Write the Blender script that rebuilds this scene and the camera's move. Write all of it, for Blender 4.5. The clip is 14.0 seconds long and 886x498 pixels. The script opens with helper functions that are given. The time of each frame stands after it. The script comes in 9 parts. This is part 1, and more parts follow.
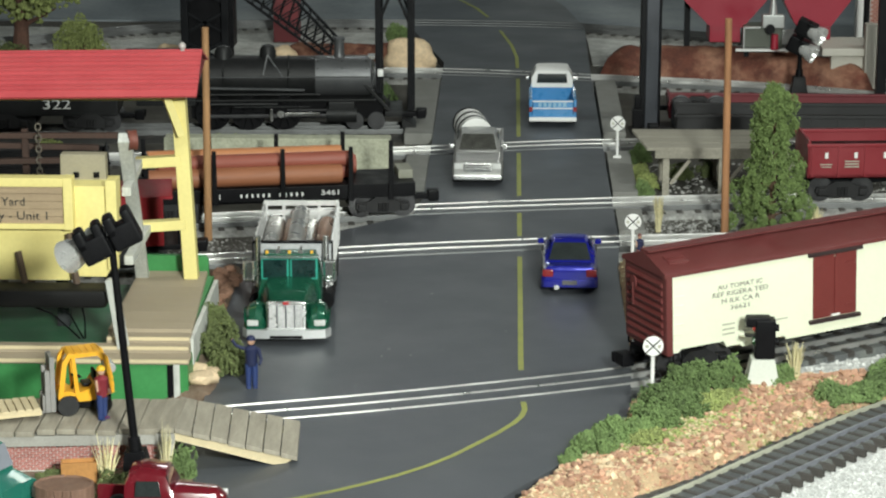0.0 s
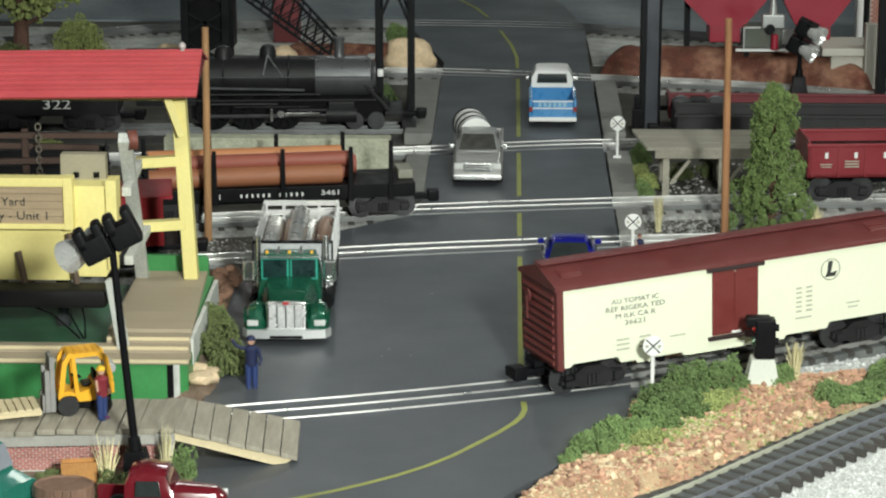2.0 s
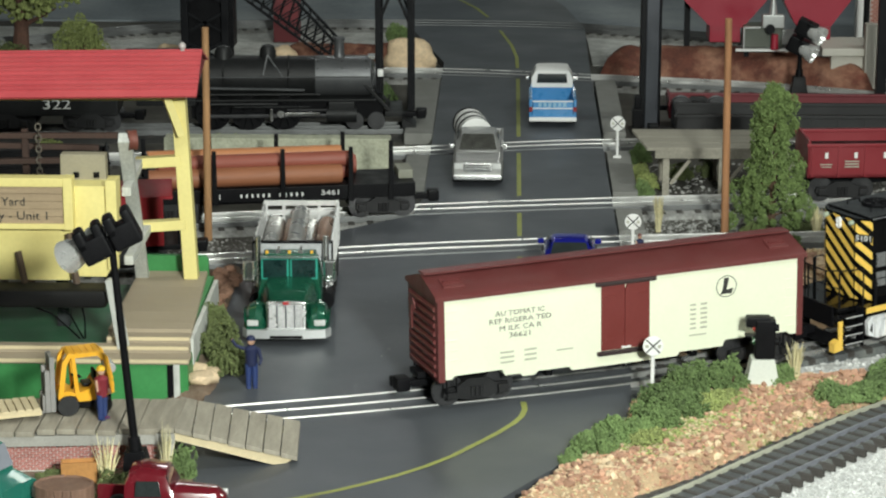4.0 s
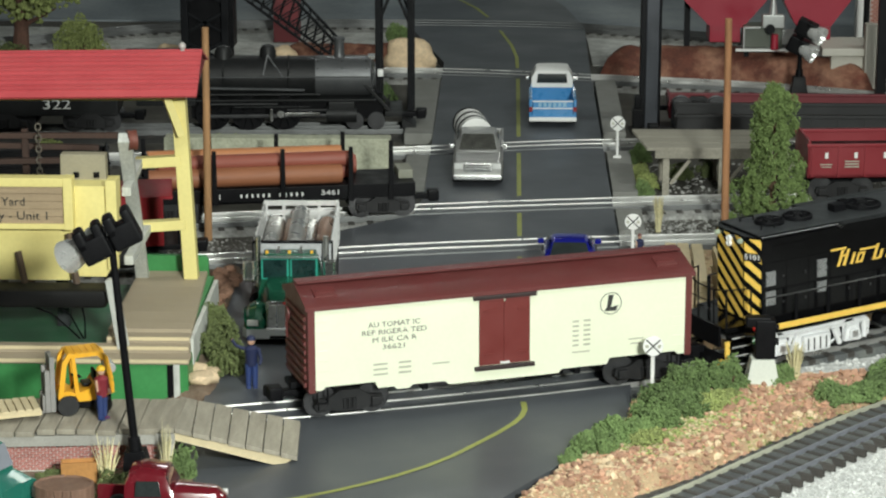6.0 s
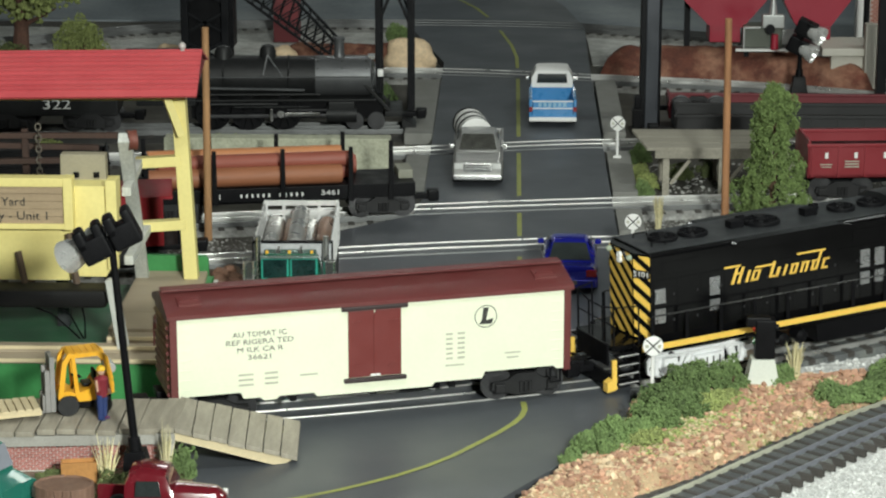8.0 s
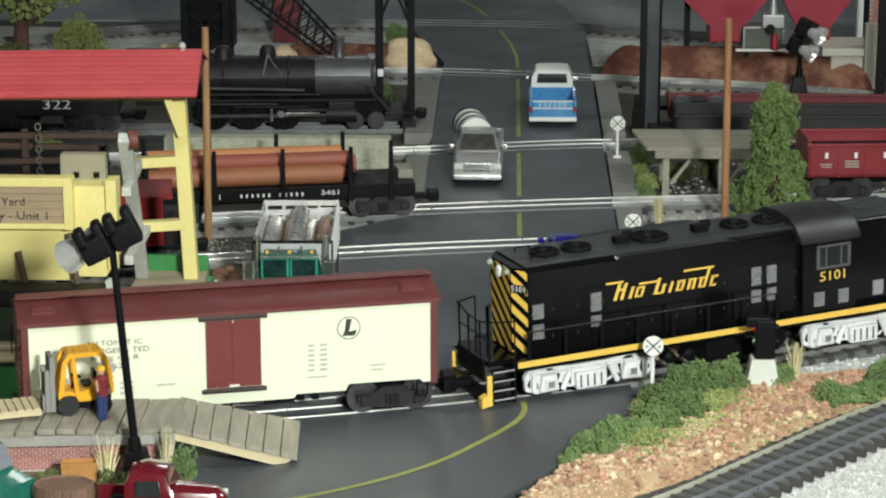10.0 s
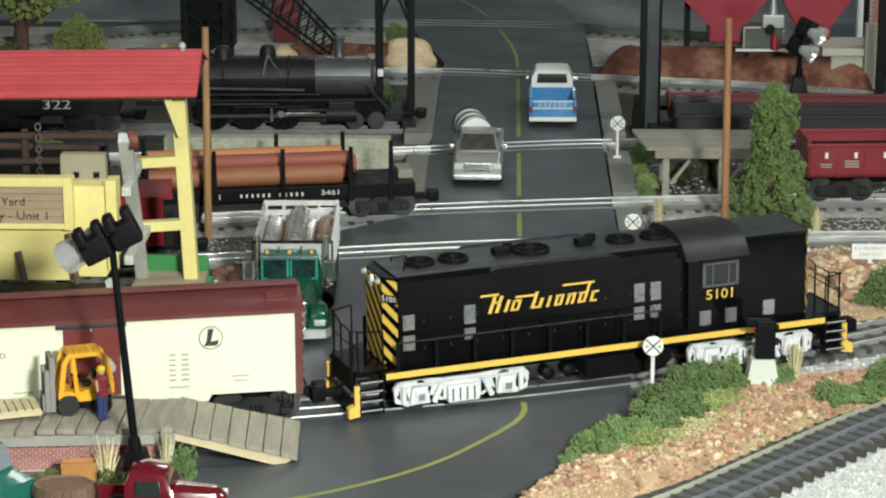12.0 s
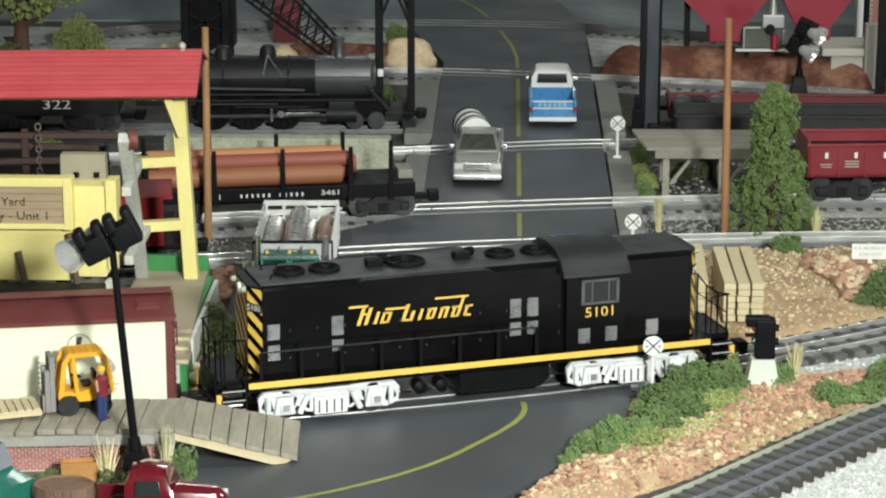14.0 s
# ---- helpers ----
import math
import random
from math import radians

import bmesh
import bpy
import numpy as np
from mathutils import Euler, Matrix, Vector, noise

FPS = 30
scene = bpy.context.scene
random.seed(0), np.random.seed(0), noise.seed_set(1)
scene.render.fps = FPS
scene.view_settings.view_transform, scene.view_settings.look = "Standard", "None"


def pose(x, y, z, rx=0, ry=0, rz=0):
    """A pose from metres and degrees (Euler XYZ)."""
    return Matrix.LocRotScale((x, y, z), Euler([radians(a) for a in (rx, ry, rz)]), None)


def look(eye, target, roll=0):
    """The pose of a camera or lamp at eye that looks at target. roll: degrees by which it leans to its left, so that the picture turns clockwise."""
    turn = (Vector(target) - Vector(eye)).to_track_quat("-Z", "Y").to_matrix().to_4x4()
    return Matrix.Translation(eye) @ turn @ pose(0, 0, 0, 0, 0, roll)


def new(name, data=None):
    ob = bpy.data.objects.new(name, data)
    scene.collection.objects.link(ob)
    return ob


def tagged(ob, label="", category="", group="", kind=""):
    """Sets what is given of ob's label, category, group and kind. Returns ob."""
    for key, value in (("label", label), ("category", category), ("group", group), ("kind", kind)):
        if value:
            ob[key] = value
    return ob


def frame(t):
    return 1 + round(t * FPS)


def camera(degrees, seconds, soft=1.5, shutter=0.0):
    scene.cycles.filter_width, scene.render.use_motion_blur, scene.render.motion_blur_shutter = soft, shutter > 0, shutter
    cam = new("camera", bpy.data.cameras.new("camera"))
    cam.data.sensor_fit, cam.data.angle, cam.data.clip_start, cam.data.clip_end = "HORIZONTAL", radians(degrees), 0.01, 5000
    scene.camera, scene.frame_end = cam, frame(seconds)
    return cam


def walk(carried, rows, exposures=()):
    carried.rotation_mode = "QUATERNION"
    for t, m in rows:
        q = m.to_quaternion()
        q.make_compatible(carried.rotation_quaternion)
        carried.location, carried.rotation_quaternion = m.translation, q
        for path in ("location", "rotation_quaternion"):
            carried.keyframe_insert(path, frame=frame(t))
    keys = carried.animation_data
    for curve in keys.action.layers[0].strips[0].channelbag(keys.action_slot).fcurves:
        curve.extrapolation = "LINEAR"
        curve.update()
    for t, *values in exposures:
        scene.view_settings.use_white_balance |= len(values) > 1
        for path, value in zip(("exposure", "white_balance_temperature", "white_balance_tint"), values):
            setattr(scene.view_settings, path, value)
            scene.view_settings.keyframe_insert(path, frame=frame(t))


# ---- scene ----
# A model railway yard at true size: rails 31.75 mm apart, road along +Y, top of the road at z = 0.
cam = camera(20.206, 14.0, soft=2.2)
EYE = (-0.0087, -1.4954, 0.496)
CAM_POSE = pose(*EYE, 74.854, 0, 1.558)
walk(cam, [(0.0, CAM_POSE), (14.0, CAM_POSE)], exposures=((0.0, 0.0), (1.5, -0.05), (3.0, -0.10), (6.0, -0.19), (8.0, -0.21), (10.5, -0.16), (12.5, -0.07), (14.0, 0.0)))

# ---- light: a room with ceiling lamps, two added fill lamps and a grey-white ceiling ----
world = bpy.data.worlds.new("room_light")
scene.world = world
world.use_nodes = True
world.node_tree.nodes["Background"].inputs[0].default_value = (1.0, 0.98, 0.94, 1)
world.node_tree.nodes["Background"].inputs[1].default_value = 0.02


def area_lamp(name, eye, target, size, watts, color):
    d = bpy.data.lights.new(name, "AREA")
    d.shape, d.size, d.energy, d.color = "DISK", size, watts, color
    ob = new(name, d)
    ob.matrix_world = look(eye, target)
    return ob


area_lamp("flood_light", (0.30, -1.42, 0.62), (0.0, 0.05, 0.02), 0.14, 32, (0.945, 1.0, 0.925))
area_lamp("ceiling_light_a", (1.0, 0.35, 1.36), (0.0, 0.35, 0), 0.30, 7.3, (0.95, 1.0, 0.94))
# added fill lamp, brightens the ground in front
area_lamp("front_fill_light", (0.15, -0.75, 1.36), (0.0, -0.15, 0), 0.30, 8, (0.95, 1.0, 0.94))
# added fill lamp on the left, lifts the striped hood ends
area_lamp("left_fill_light", (-0.8, -0.9, 1.2), (-0.1, -0.05, 0), 0.30, 2.2, (0.95, 1.0, 0.94))
area_lamp("ceiling_light_b", (-0.25, 2.25, 1.36), (-0.1, 0.6, 0), 0.30, 2.3, (0.95, 1.0, 0.96))

# ---- materials ----
MATS = {}


def paint(name, rgb, rough=0.5, metal=0.0, var=0.12, scale=60.0, bump=0.15, fine=900.0, coat=0.0, rand=0.0, spec=0.5, dirt=None, dirt_amt=0.0, stretch=None, glow=0.0):
    """Two scales of variation: a fine grain and a broad mottling, plus optional dirt and per-piece randomness."""
    if name in MATS:
        return MATS[name]
    m = bpy.data.materials.new(name)
    m.use_nodes = True
    nt = m.node_tree
    n, l = nt.nodes, nt.links
    b = n["Principled BSDF"]
    tc = n.new("ShaderNodeTexCoord")
    src = tc.outputs["Object"]
    if stretch:
        mp = n.new("ShaderNodeMapping")
        mp.inputs["Scale"].default_value = stretch
        l.new(src, mp.inputs[0])
        src = mp.outputs[0]
    big = n.new("ShaderNodeTexNoise")
    big.inputs["Scale"].default_value = scale
    big.inputs["Detail"].default_value = 4
    l.new(src, big.inputs["Vector"])
    small = n.new("ShaderNodeTexNoise")
    small.inputs["Scale"].default_value = fine
    small.inputs["Detail"].default_value = 3
    l.new(src, small.inputs["Vector"])
    add = n.new("ShaderNodeMath")
    add.operation = "ADD"
    l.new(big.outputs[0], add.inputs[0])
    l.new(small.outputs[0], add.inputs[1])
    mr = n.new("ShaderNodeMapRange")
    mr.inputs[1].default_value, mr.inputs[2].default_value = 0.6, 1.4
    mr.inputs[3].default_value, mr.inputs[4].default_value = 1 - var, 1 + var
    l.new(add.outputs[0], mr.inputs[0])
    fac = mr.outputs[0]
    if rand:
        oi = n.new("ShaderNodeObjectInfo")
        geo = n.new("ShaderNodeNewGeometry")
        r0 = n.new("ShaderNodeMath")
        r0.operation = "ADD"
        l.new(oi.outputs["Random"], r0.inputs[0])
        l.new(geo.outputs["Random Per Island"], r0.inputs[1])
        r1 = n.new("ShaderNodeMapRange")
        r1.inputs[2].default_value = 2.0
        r1.inputs[3].default_value, r1.inputs[4].default_value = 1 - rand, 1 + rand
        l.new(r0.outputs[0], r1.inputs[0])
        mu = n.new("ShaderNodeMath")
        mu.operation = "MULTIPLY"
        l.new(fac, mu.inputs[0])
        l.new(r1.outputs[0], mu.inputs[1])
        fac = mu.outputs[0]
    sc = n.new("ShaderNodeVectorMath")
    sc.operation = "SCALE"
    sc.inputs[0].default_value = rgb
    l.new(fac, sc.inputs["Scale"])
    col = sc.outputs[0]
    if dirt:
        dn = n.new("ShaderNodeTexNoise")
        dn.inputs["Scale"].default_value = scale * 0.45
        dn.inputs["Detail"].default_value = 6
        dn.inputs["Roughness"].default_value = 0.65
        l.new(src, dn.inputs["Vector"])
        dr = n.new("ShaderNodeMapRange")
        dr.inputs[1].default_value, dr.inputs[2].default_value = 0.45, 0.72
        dr.inputs[4].default_value = dirt_amt
        l.new(dn.outputs[0], dr.inputs[0])
        mx = n.new("ShaderNodeMix")
        mx.data_type = "RGBA"
        mx.inputs["B"].default_value = (*dirt, 1)
        for s in mx.inputs:
            if s.identifier == "B_Color":
                s.default_value = (*dirt, 1)
            if s.identifier == "A_Color":
                l.new(col, s)
            if s.identifier == "Factor_Float":
                l.new(dr.outputs[0], s)
        col = [o for o in mx.outputs if o.identifier == "Result_Color"][0]
    l.new(col, b.inputs["Base Color"])
    rr = n.new("ShaderNodeMapRange")
    rr.inputs[1].default_value, rr.inputs[2].default_value = 0.3, 0.7
    rr.inputs[3].default_value, rr.inputs[4].default_value = max(0.02, rough - 0.1), min(1, rough + 0.1)
    l.new(big.outputs[0], rr.inputs[0])
    l.new(rr.outputs[0], b.inputs["Roughness"])
    b.inputs["Metallic"].default_value = metal
    b.inputs["Specular IOR Level"].default_value = spec
    b.inputs["Coat Weight"].default_value = coat
    if bump:
        bp = n.new("ShaderNodeBump")
        bp.inputs["Strength"].default_value = bump
        bp.inputs["Distance"].default_value = 0.0006
        l.new(small.outputs[0], bp.inputs["Height"])
        l.new(bp.outputs[0], b.inputs["Normal"])
    if glow:
        b.inputs["Emission Color"].default_value = (*rgb, 1)
        b.inputs["Emission Strength"].default_value = glow
    MATS[name] = m
    return m


ASPHALT = paint("asphalt", (0.073, 0.080, 0.090), 0.44, 0, 0.16, 14, 0.12, 1500, dirt=(0.100, 0.106, 0.114), dirt_amt=0.5, spec=0.4)
LINE = paint("road_line_yellow", (0.30, 0.32, 0.085), 0.6, 0, 0.2, 90, 0.2, 800, dirt=(0.2, 0.2, 0.1), dirt_amt=0.4)
RAIL = paint("rail_steel", (0.66, 0.66, 0.64), 0.34, 0.8, 0.15, 40, 0.05)
RAIL_DULL = paint("rail_dull", (0.19, 0.195, 0.195), 0.42, 0.6, 0.25, 40, 0.1)
TIE = paint("tie_dark", (0.055, 0.05, 0.045), 0.75, 0, 0.3, 150, 0.4, rand=0.35)
BALLAST = paint("ballast_grey", (0.32, 0.32, 0.305), 0.9, 0, 0.5, 160, 0.9, 520, dirt=(0.2, 0.19, 0.17), dirt_amt=0.6)
BALLAST_W = paint("ballast_white", (0.56, 0.565, 0.55), 0.9, 0, 0.4, 220, 0.9, 600, rand=0.35)
ROADBED = paint("roadbed_grey", (0.085, 0.09, 0.092), 0.8, 0, 0.35, 140, 0.7, 600, dirt=(0.18, 0.19, 0.165), dirt_amt=0.5)
GROUNDM = paint("scenery_base", (0.07, 0.065, 0.055), 0.95, 0, 0.45, 40, 0.8, 500, dirt=(0.15, 0.145, 0.13), dirt_amt=0.8)
DIRT = paint("red_soil", (0.38, 0.25, 0.15), 0.95, 0, 0.35, 90, 0.8, 700, dirt=(0.55, 0.43, 0.26), dirt_amt=0.8)
EARTH = paint("earth_brown", (0.16, 0.11, 0.075), 0.95, 0, 0.4, 70, 0.8, 700, dirt=(0.26, 0.22, 0.17), dirt_amt=0.7)
STONE_R = paint("red_stone", (0.46, 0.265, 0.175), 0.85, 0, 0.25, 200, 0.5, 900, rand=0.5)
STONE_T = paint("tan_stone", (0.64, 0.49, 0.32), 0.85, 0, 0.25, 200, 0.5, 900, rand=0.35)
CREAM = paint("cream_paint", (0.77, 0.795, 0.62), 0.38, 0, 0.03, 40, 0.04, 500)
BROWN = paint("tuscan_paint", (0.128, 0.031, 0.030), 0.42, 0, 0.12, 60, 0.06, dirt=(0.13, 0.06, 0.052), dirt_amt=0.35)
DOORRED = paint("door_red", (0.155, 0.028, 0.025), 0.45, 0, 0.1, 60, 0.06)
BLACK = paint("black_plastic", (0.006, 0.006, 0.007), 0.45, 0, 0.3, 80, 0.1, spec=0.10)
BLACKG = paint("black_gloss", (0.0038, 0.0038, 0.0042), 0.17, 0, 0.2, 30, 0.03, spec=0.24)
DARKGREY = paint("dark_grey_roof", (0.030, 0.033, 0.035), 0.45, 0, 0.15, 60, 0.1)
WHEELM = paint("wheel_dark_metal", (0.06, 0.06, 0.063), 0.36, 0.4, 0.2, 80, 0.1)
GOLD = paint("warning_yellow", (0.80, 0.52, 0.10), 0.4, 0, 0.08, 60, 0.04)
SILVERP = paint("silver_truck_paint", (0.84, 0.85, 0.86), 0.35, 0.15, 0.08, 120, 0.1, dirt=(0.35, 0.35, 0.36), dirt_amt=0.25)
WHITE = paint("white_paint", (0.78, 0.78, 0.76), 0.45, 0, 0.05, 60, 0.05)
INK = paint("black_ink", (0.03, 0.03, 0.028), 0.6, 0, 0.15, 200, 0)
GREYINK = paint("grey_ink", (0.42, 0.42, 0.34), 0.6, 0, 0.15, 200, 0)
CHROME = paint("chrome", (0.86, 0.86, 0.85), 0.24, 1.0, 0.08, 60, 0.03)


# ---- mesh helpers ----
def bm_new():
    return bmesh.new()


def box(bm, x0, x1, y0, y1, z0, z1, m=None, bev=0.0, taper=None):
    """A block; taper = (tx, ty): the top face scaled by these."""
    vs = bmesh.ops.create_cube(bm, size=1.0)["verts"]
    cx, cy = (x0 + x1) / 2, (y0 + y1) / 2
    for v in vs:
        tx, ty = taper if taper and v.co.z > 0 else (1, 1)
        v.co = Vector((cx + v.co.x * (x1 - x0) * tx, cy + v.co.y * (y1 - y0) * ty, z0 + (v.co.z + 0.5) * (z1 - z0)))
    if bev:
        es = list({e for v in vs for e in v.link_edges})
        r = bmesh.ops.bevel(bm, geom=es, offset=bev, segments=2, affect="EDGES", profile=0.5)
        vs = list({v for f in r["faces"] for v in f.verts} | {v for v in vs if v.is_valid})
    if m is not None:
        for v in vs:
            v.co = m @ v.co
    return vs


def cyl(bm, a, b, r0, r1=None, seg=12, caps=True):
    """A rod or cone from a to b."""
    a, b = Vector(a), Vector(b)
    d = b - a
    q = d.to_track_quat("Z", "Y").to_matrix().to_4x4()
    m = Matrix.Translation((a + b) / 2) @ q
    return bmesh.ops.create_cone(bm, cap_ends=caps, segments=seg, radius1=r0, radius2=r0 if r1 is None else r1, depth=d.length, matrix=m)["verts"]


def prism(bm, prof, y0, y1, m=None):
    """A profile of (x, z) pushed out from y0 to y1."""
    lo = [bm.verts.new((x, y0, z)) for x, z in prof]
    hi = [bm.verts.new((x, y1, z)) for x, z in prof]
    n = len(prof)
    bm.faces.new(lo)
    bm.faces.new(hi[::-1])
    for i in range(n):
        bm.faces.new((lo[(i + 1) % n], lo[i], hi[i], hi[(i + 1) % n]))
    bmesh.ops.recalc_face_normals(bm, faces=bm.faces[:])
    if m is not None:
        for v in lo + hi:
            v.co = m @ v.co
    return lo + hi


def lathe(bm, prof, seg=20, m=None):
    """A profile of (radius, z) turned about z."""
    rings = []
    for r, z in prof:
        rings.append([bm.verts.new((r * math.cos(2 * math.pi * i / seg), r * math.sin(2 * math.pi * i / seg), z)) for i in range(seg)])
    for a, b in zip(rings, rings[1:]):
        for i in range(seg):
            bm.faces.new((a[i], a[(i + 1) % seg], b[(i + 1) % seg], b[i]))
    bm.faces.new(rings[0][::-1])
    bm.faces.new(rings[-1])
    if m is not None:
        for r in rings:
            for v in r:
                v.co = m @ v.co


def tube(bm, pts, r, seg=6):
    for a, b in zip(pts, pts[1:]):
        cyl(bm, a, b, r, seg=seg)


def lump(bm, c, r, squash=(1, 1, 1), rough=0.25, sub=1, seed=0):
    """An uneven stone."""
    vs = bmesh.ops.create_icosphere(bm, subdivisions=sub, radius=1)["verts"]
    for v in vs:
        k = 1 + rough * 2 * (noise.noise(v.co * 1.7 + Vector((seed * 3.1, seed * 1.7, seed))) )
        v.co = Vector((c[0] + v.co.x * r * squash[0] * k, c[1] + v.co.y * r * squash[1] * k, c[2] + v.co.z * r * squash[2] * k))


def mesh_of(name, bm, smooth=35):
    me = bpy.data.meshes.new(name)
    normals = []
    if smooth:
        # large flat faces keep their own normal; only small faces beside them round off
        bm.normal_update()
        lim = math.cos(radians(smooth))
        area = {f: f.calc_area() for f in bm.faces}
        for f in bm.faces:
            for v in f.verts:
                acc = Vector((0, 0, 0))
                for g in v.link_faces:
                    if f.normal.dot(g.normal) > lim:
                        acc += g.normal * area[g]
                normals.append(acc.normalized() if acc.length > 0 else f.normal.copy())
    bm.to_mesh(me)
    bm.free()
    if smooth:
        me.shade_smooth()
        me.normals_split_custom_set(normals)
    return me


def part(name, bm, material, parent, label="", m=None, smooth=35):
    me = mesh_of(name, bm, smooth)
    me.materials.append(material)
    ob = new(name, me)
    ob.parent = parent
    if m is not None:
        ob.matrix_basis = m
    if label:
        tagged(ob, label)
    return ob


def thing(name, label, category, m=None, group="", kind=""):
    ob = new(name)
    ob.empty_display_size = 0.01
    if m is not None:
        ob.matrix_basis = m
    return tagged(ob, label, category, group, kind)


def solid(name, bm, material, label, category, kind="", group="", m=None, smooth=35):
    ob = part(name, bm, material, None, "", m, smooth)
    return tagged(ob, label, category, group, kind)


def share(name, me, parent, m, label=""):
    ob = new(name, me)
    ob.parent = parent
    ob.matrix_basis = m
    return tagged(ob, label) if label else ob


def lettering(name, text, size, material, parent, m, shear=0.0, space=1.0, width=None):
    cu = bpy.data.curves.new(name, "FONT")
    cu.body, cu.size, cu.align_x, cu.align_y, cu.shear, cu.space_character = text, size, "CENTER", "CENTER", shear, space
    cu.extrude, cu.resolution_u = 0.00008, 2
    tmp = bpy.data.objects.new(name, cu)
    me = bpy.data.meshes.new_from_object(tmp)
    bpy.data.objects.remove(tmp)
    if width:
        w = max(v.co.x for v in me.vertices) - min(v.co.x for v in me.vertices)
        for v in me.vertices:
            v.co.x *= width / w
    me.materials.clear()
    me.materials.append(material)
    return share(name, me, parent, m)


# ---- setting ----
def slab(bm, pts, z0, z1):
    lo = [bm.verts.new((x, y, z0)) for x, y in pts]
    hi = [bm.verts.new((x, y, z1)) for x, y in pts]
    n = len(pts)
    bm.faces.new(lo[::-1])
    bm.faces.new(hi)
    for i in range(n):
        bm.faces.new((lo[i], lo[(i + 1) % n], hi[(i + 1) % n], hi[i]))
    bmesh.ops.recalc_face_normals(bm, faces=bm.faces[:])


def build_setting():
    bm = bm_new()
    box(bm, -1.2, 1.2, -0.75, 1.62, -0.06, -0.008)
    solid("ground", bm, GROUNDM, "grey gravel scenery base of the model layout", "ground", "structure")
    # the road: straight to the back, a wide apron in front that swings away to the near corner
    pts = [(0.075, 1.10), (0.0765, 0.45), (0.0775, 0.36), (0.072, 0.28), (0.0725, 0.10), (0.071, 0.03), (0.066, -0.05), (0.030, -0.125), (0.012, -0.155), (-0.015, -0.20), (-0.05, -0.26),
           (-0.34, -0.26), (-0.34, -0.16), (-0.198, -0.13), (-0.198, -0.02), (-0.195, 0.02), (-0.205, 0.12), (-0.206, 0.285), (-0.20, 0.335), (-0.13, 0.40),
           (-0.086, 0.44), (-0.079, 0.50), (-0.078, 1.09), (-0.092, 1.16), (-0.115, 1.27), (-0.13, 1.41), (-0.135, 1.56), (0.03, 1.56), (0.057, 1.447), (0.0765, 1.30)]
    bm = bm_new()
    slab(bm, pts, -0.012, 0.0)
    solid("road", bm, ASPHALT, "dark grey painted model road with worn glossy patches", "road", "structure")
    lines = thing("road_line", "narrow yellow centre line painted on dark road", "road marking", kind="structure")
    for y0, y1 in ((0.0383, 0.3151), (0.3767, 0.4478), (0.5065, 0.6632), (0.7326, 1.0033)):
        bm = bm_new()
        box(bm, -0.0018, 0.0018, y0, y1, 0.0, 0.0003)
        part("dash", bm, LINE, lines)

    def ribbon(pts, w):
        bm = bm_new()
        prev = None
        for i, p in enumerate(pts):
            a, b = Vector(pts[max(0, i - 1)]), Vector(pts[min(len(pts) - 1, i + 1)])
            n = (b - a).normalized()
            n = Vector((-n.y, n.x)) * w / 2
            cur = [bm.verts.new((p[0] + n.x, p[1] + n.y, 0.0003)), bm.verts.new((p[0] - n.x, p[1] - n.y, 0.0003))]
            if prev:
                bm.faces.new((prev[0], prev[1], cur[1], cur[0]))
            prev = cur
        bmesh.ops.recalc_face_normals(bm, faces=bm.faces[:])
        part("curved_line", bm, LINE, lines)
    ribbon([(0.0013, -0.0267), (0.0022, -0.042), (0.0003, -0.054), (-0.0045, -0.067), (-0.0135, -0.084), (-0.0244, -0.1016), (-0.0406, -0.1266), (-0.055, -0.144), (-0.0721, -0.1605), (-0.087, -0.1725), (-0.1028, -0.1841), (-0.124, -0.1971), (-0.17, -0.218), (-0.25, -0.24)], 0.0036)
    ribbon([(-0.0005, 1.06), (-0.001, 1.12), (-0.0069, 1.1934), (-0.0197, 1.2808)], 0.0036)
    ribbon([(-0.034, 1.37), (-0.048, 1.43), (-0.063, 1.475), (-0.085, 1.53)], 0.0036)
    # kerbs beside the far road
    KERB = paint("kerb_grey", (0.22, 0.22, 0.205), 0.85, 0, 0.25, 80, 0.4, dirt=(0.18, 0.18, 0.16), dirt_amt=0.5)
    for x0, x1, y0, y1 in ((0.0775, 0.0985, 0.385, 0.455), (0.0775, 0.0985, 0.51, 0.665), (0.0775, 0.0985, 0.74, 0.985), (-0.105, -0.079, 0.73, 0.985), (-0.099, -0.079, 0.505, 0.645)):
        bm = bm_new()
        box(bm, x0, x1, y0, y1, -0.008, 0.003, bev=0.001)
        solid("pavement", bm, KERB, "worn grey concrete kerb strip beside the road", "pavement", "structure")
    # pale gravel and the grey-blue board floor at the very back
    for pts, z in (([(-0.70, 1.12), (-0.16, 1.14), (-0.12, 1.30), (-0.70, 1.34)], -0.0066), ([(0.080, 1.115), (0.28, 1.10), (0.50, 1.04), (0.50, 1.25), (0.078, 1.30)], -0.0066)):
        bm = bm_new()
        slab(bm, pts, -0.010, z)
        solid("gravel_strip", bm, paint("pale_gravel", (0.58, 0.585, 0.56), 0.9, 0, 0.35, 90, 0.8, 420, dirt=(0.22, 0.22, 0.20), dirt_amt=0.7), "pale mottled gravel along the back tracks", "gravel", "structure")
    bm = bm_new()
    slab(bm, [(-1.15, 1.375), (-0.14, 1.375), (0.0, 1.36), (0.12, 1.335), (0.30, 1.29), (1.15, 1.10), (1.15, 1.598), (-1.15, 1.598)], -0.010, -0.0060)
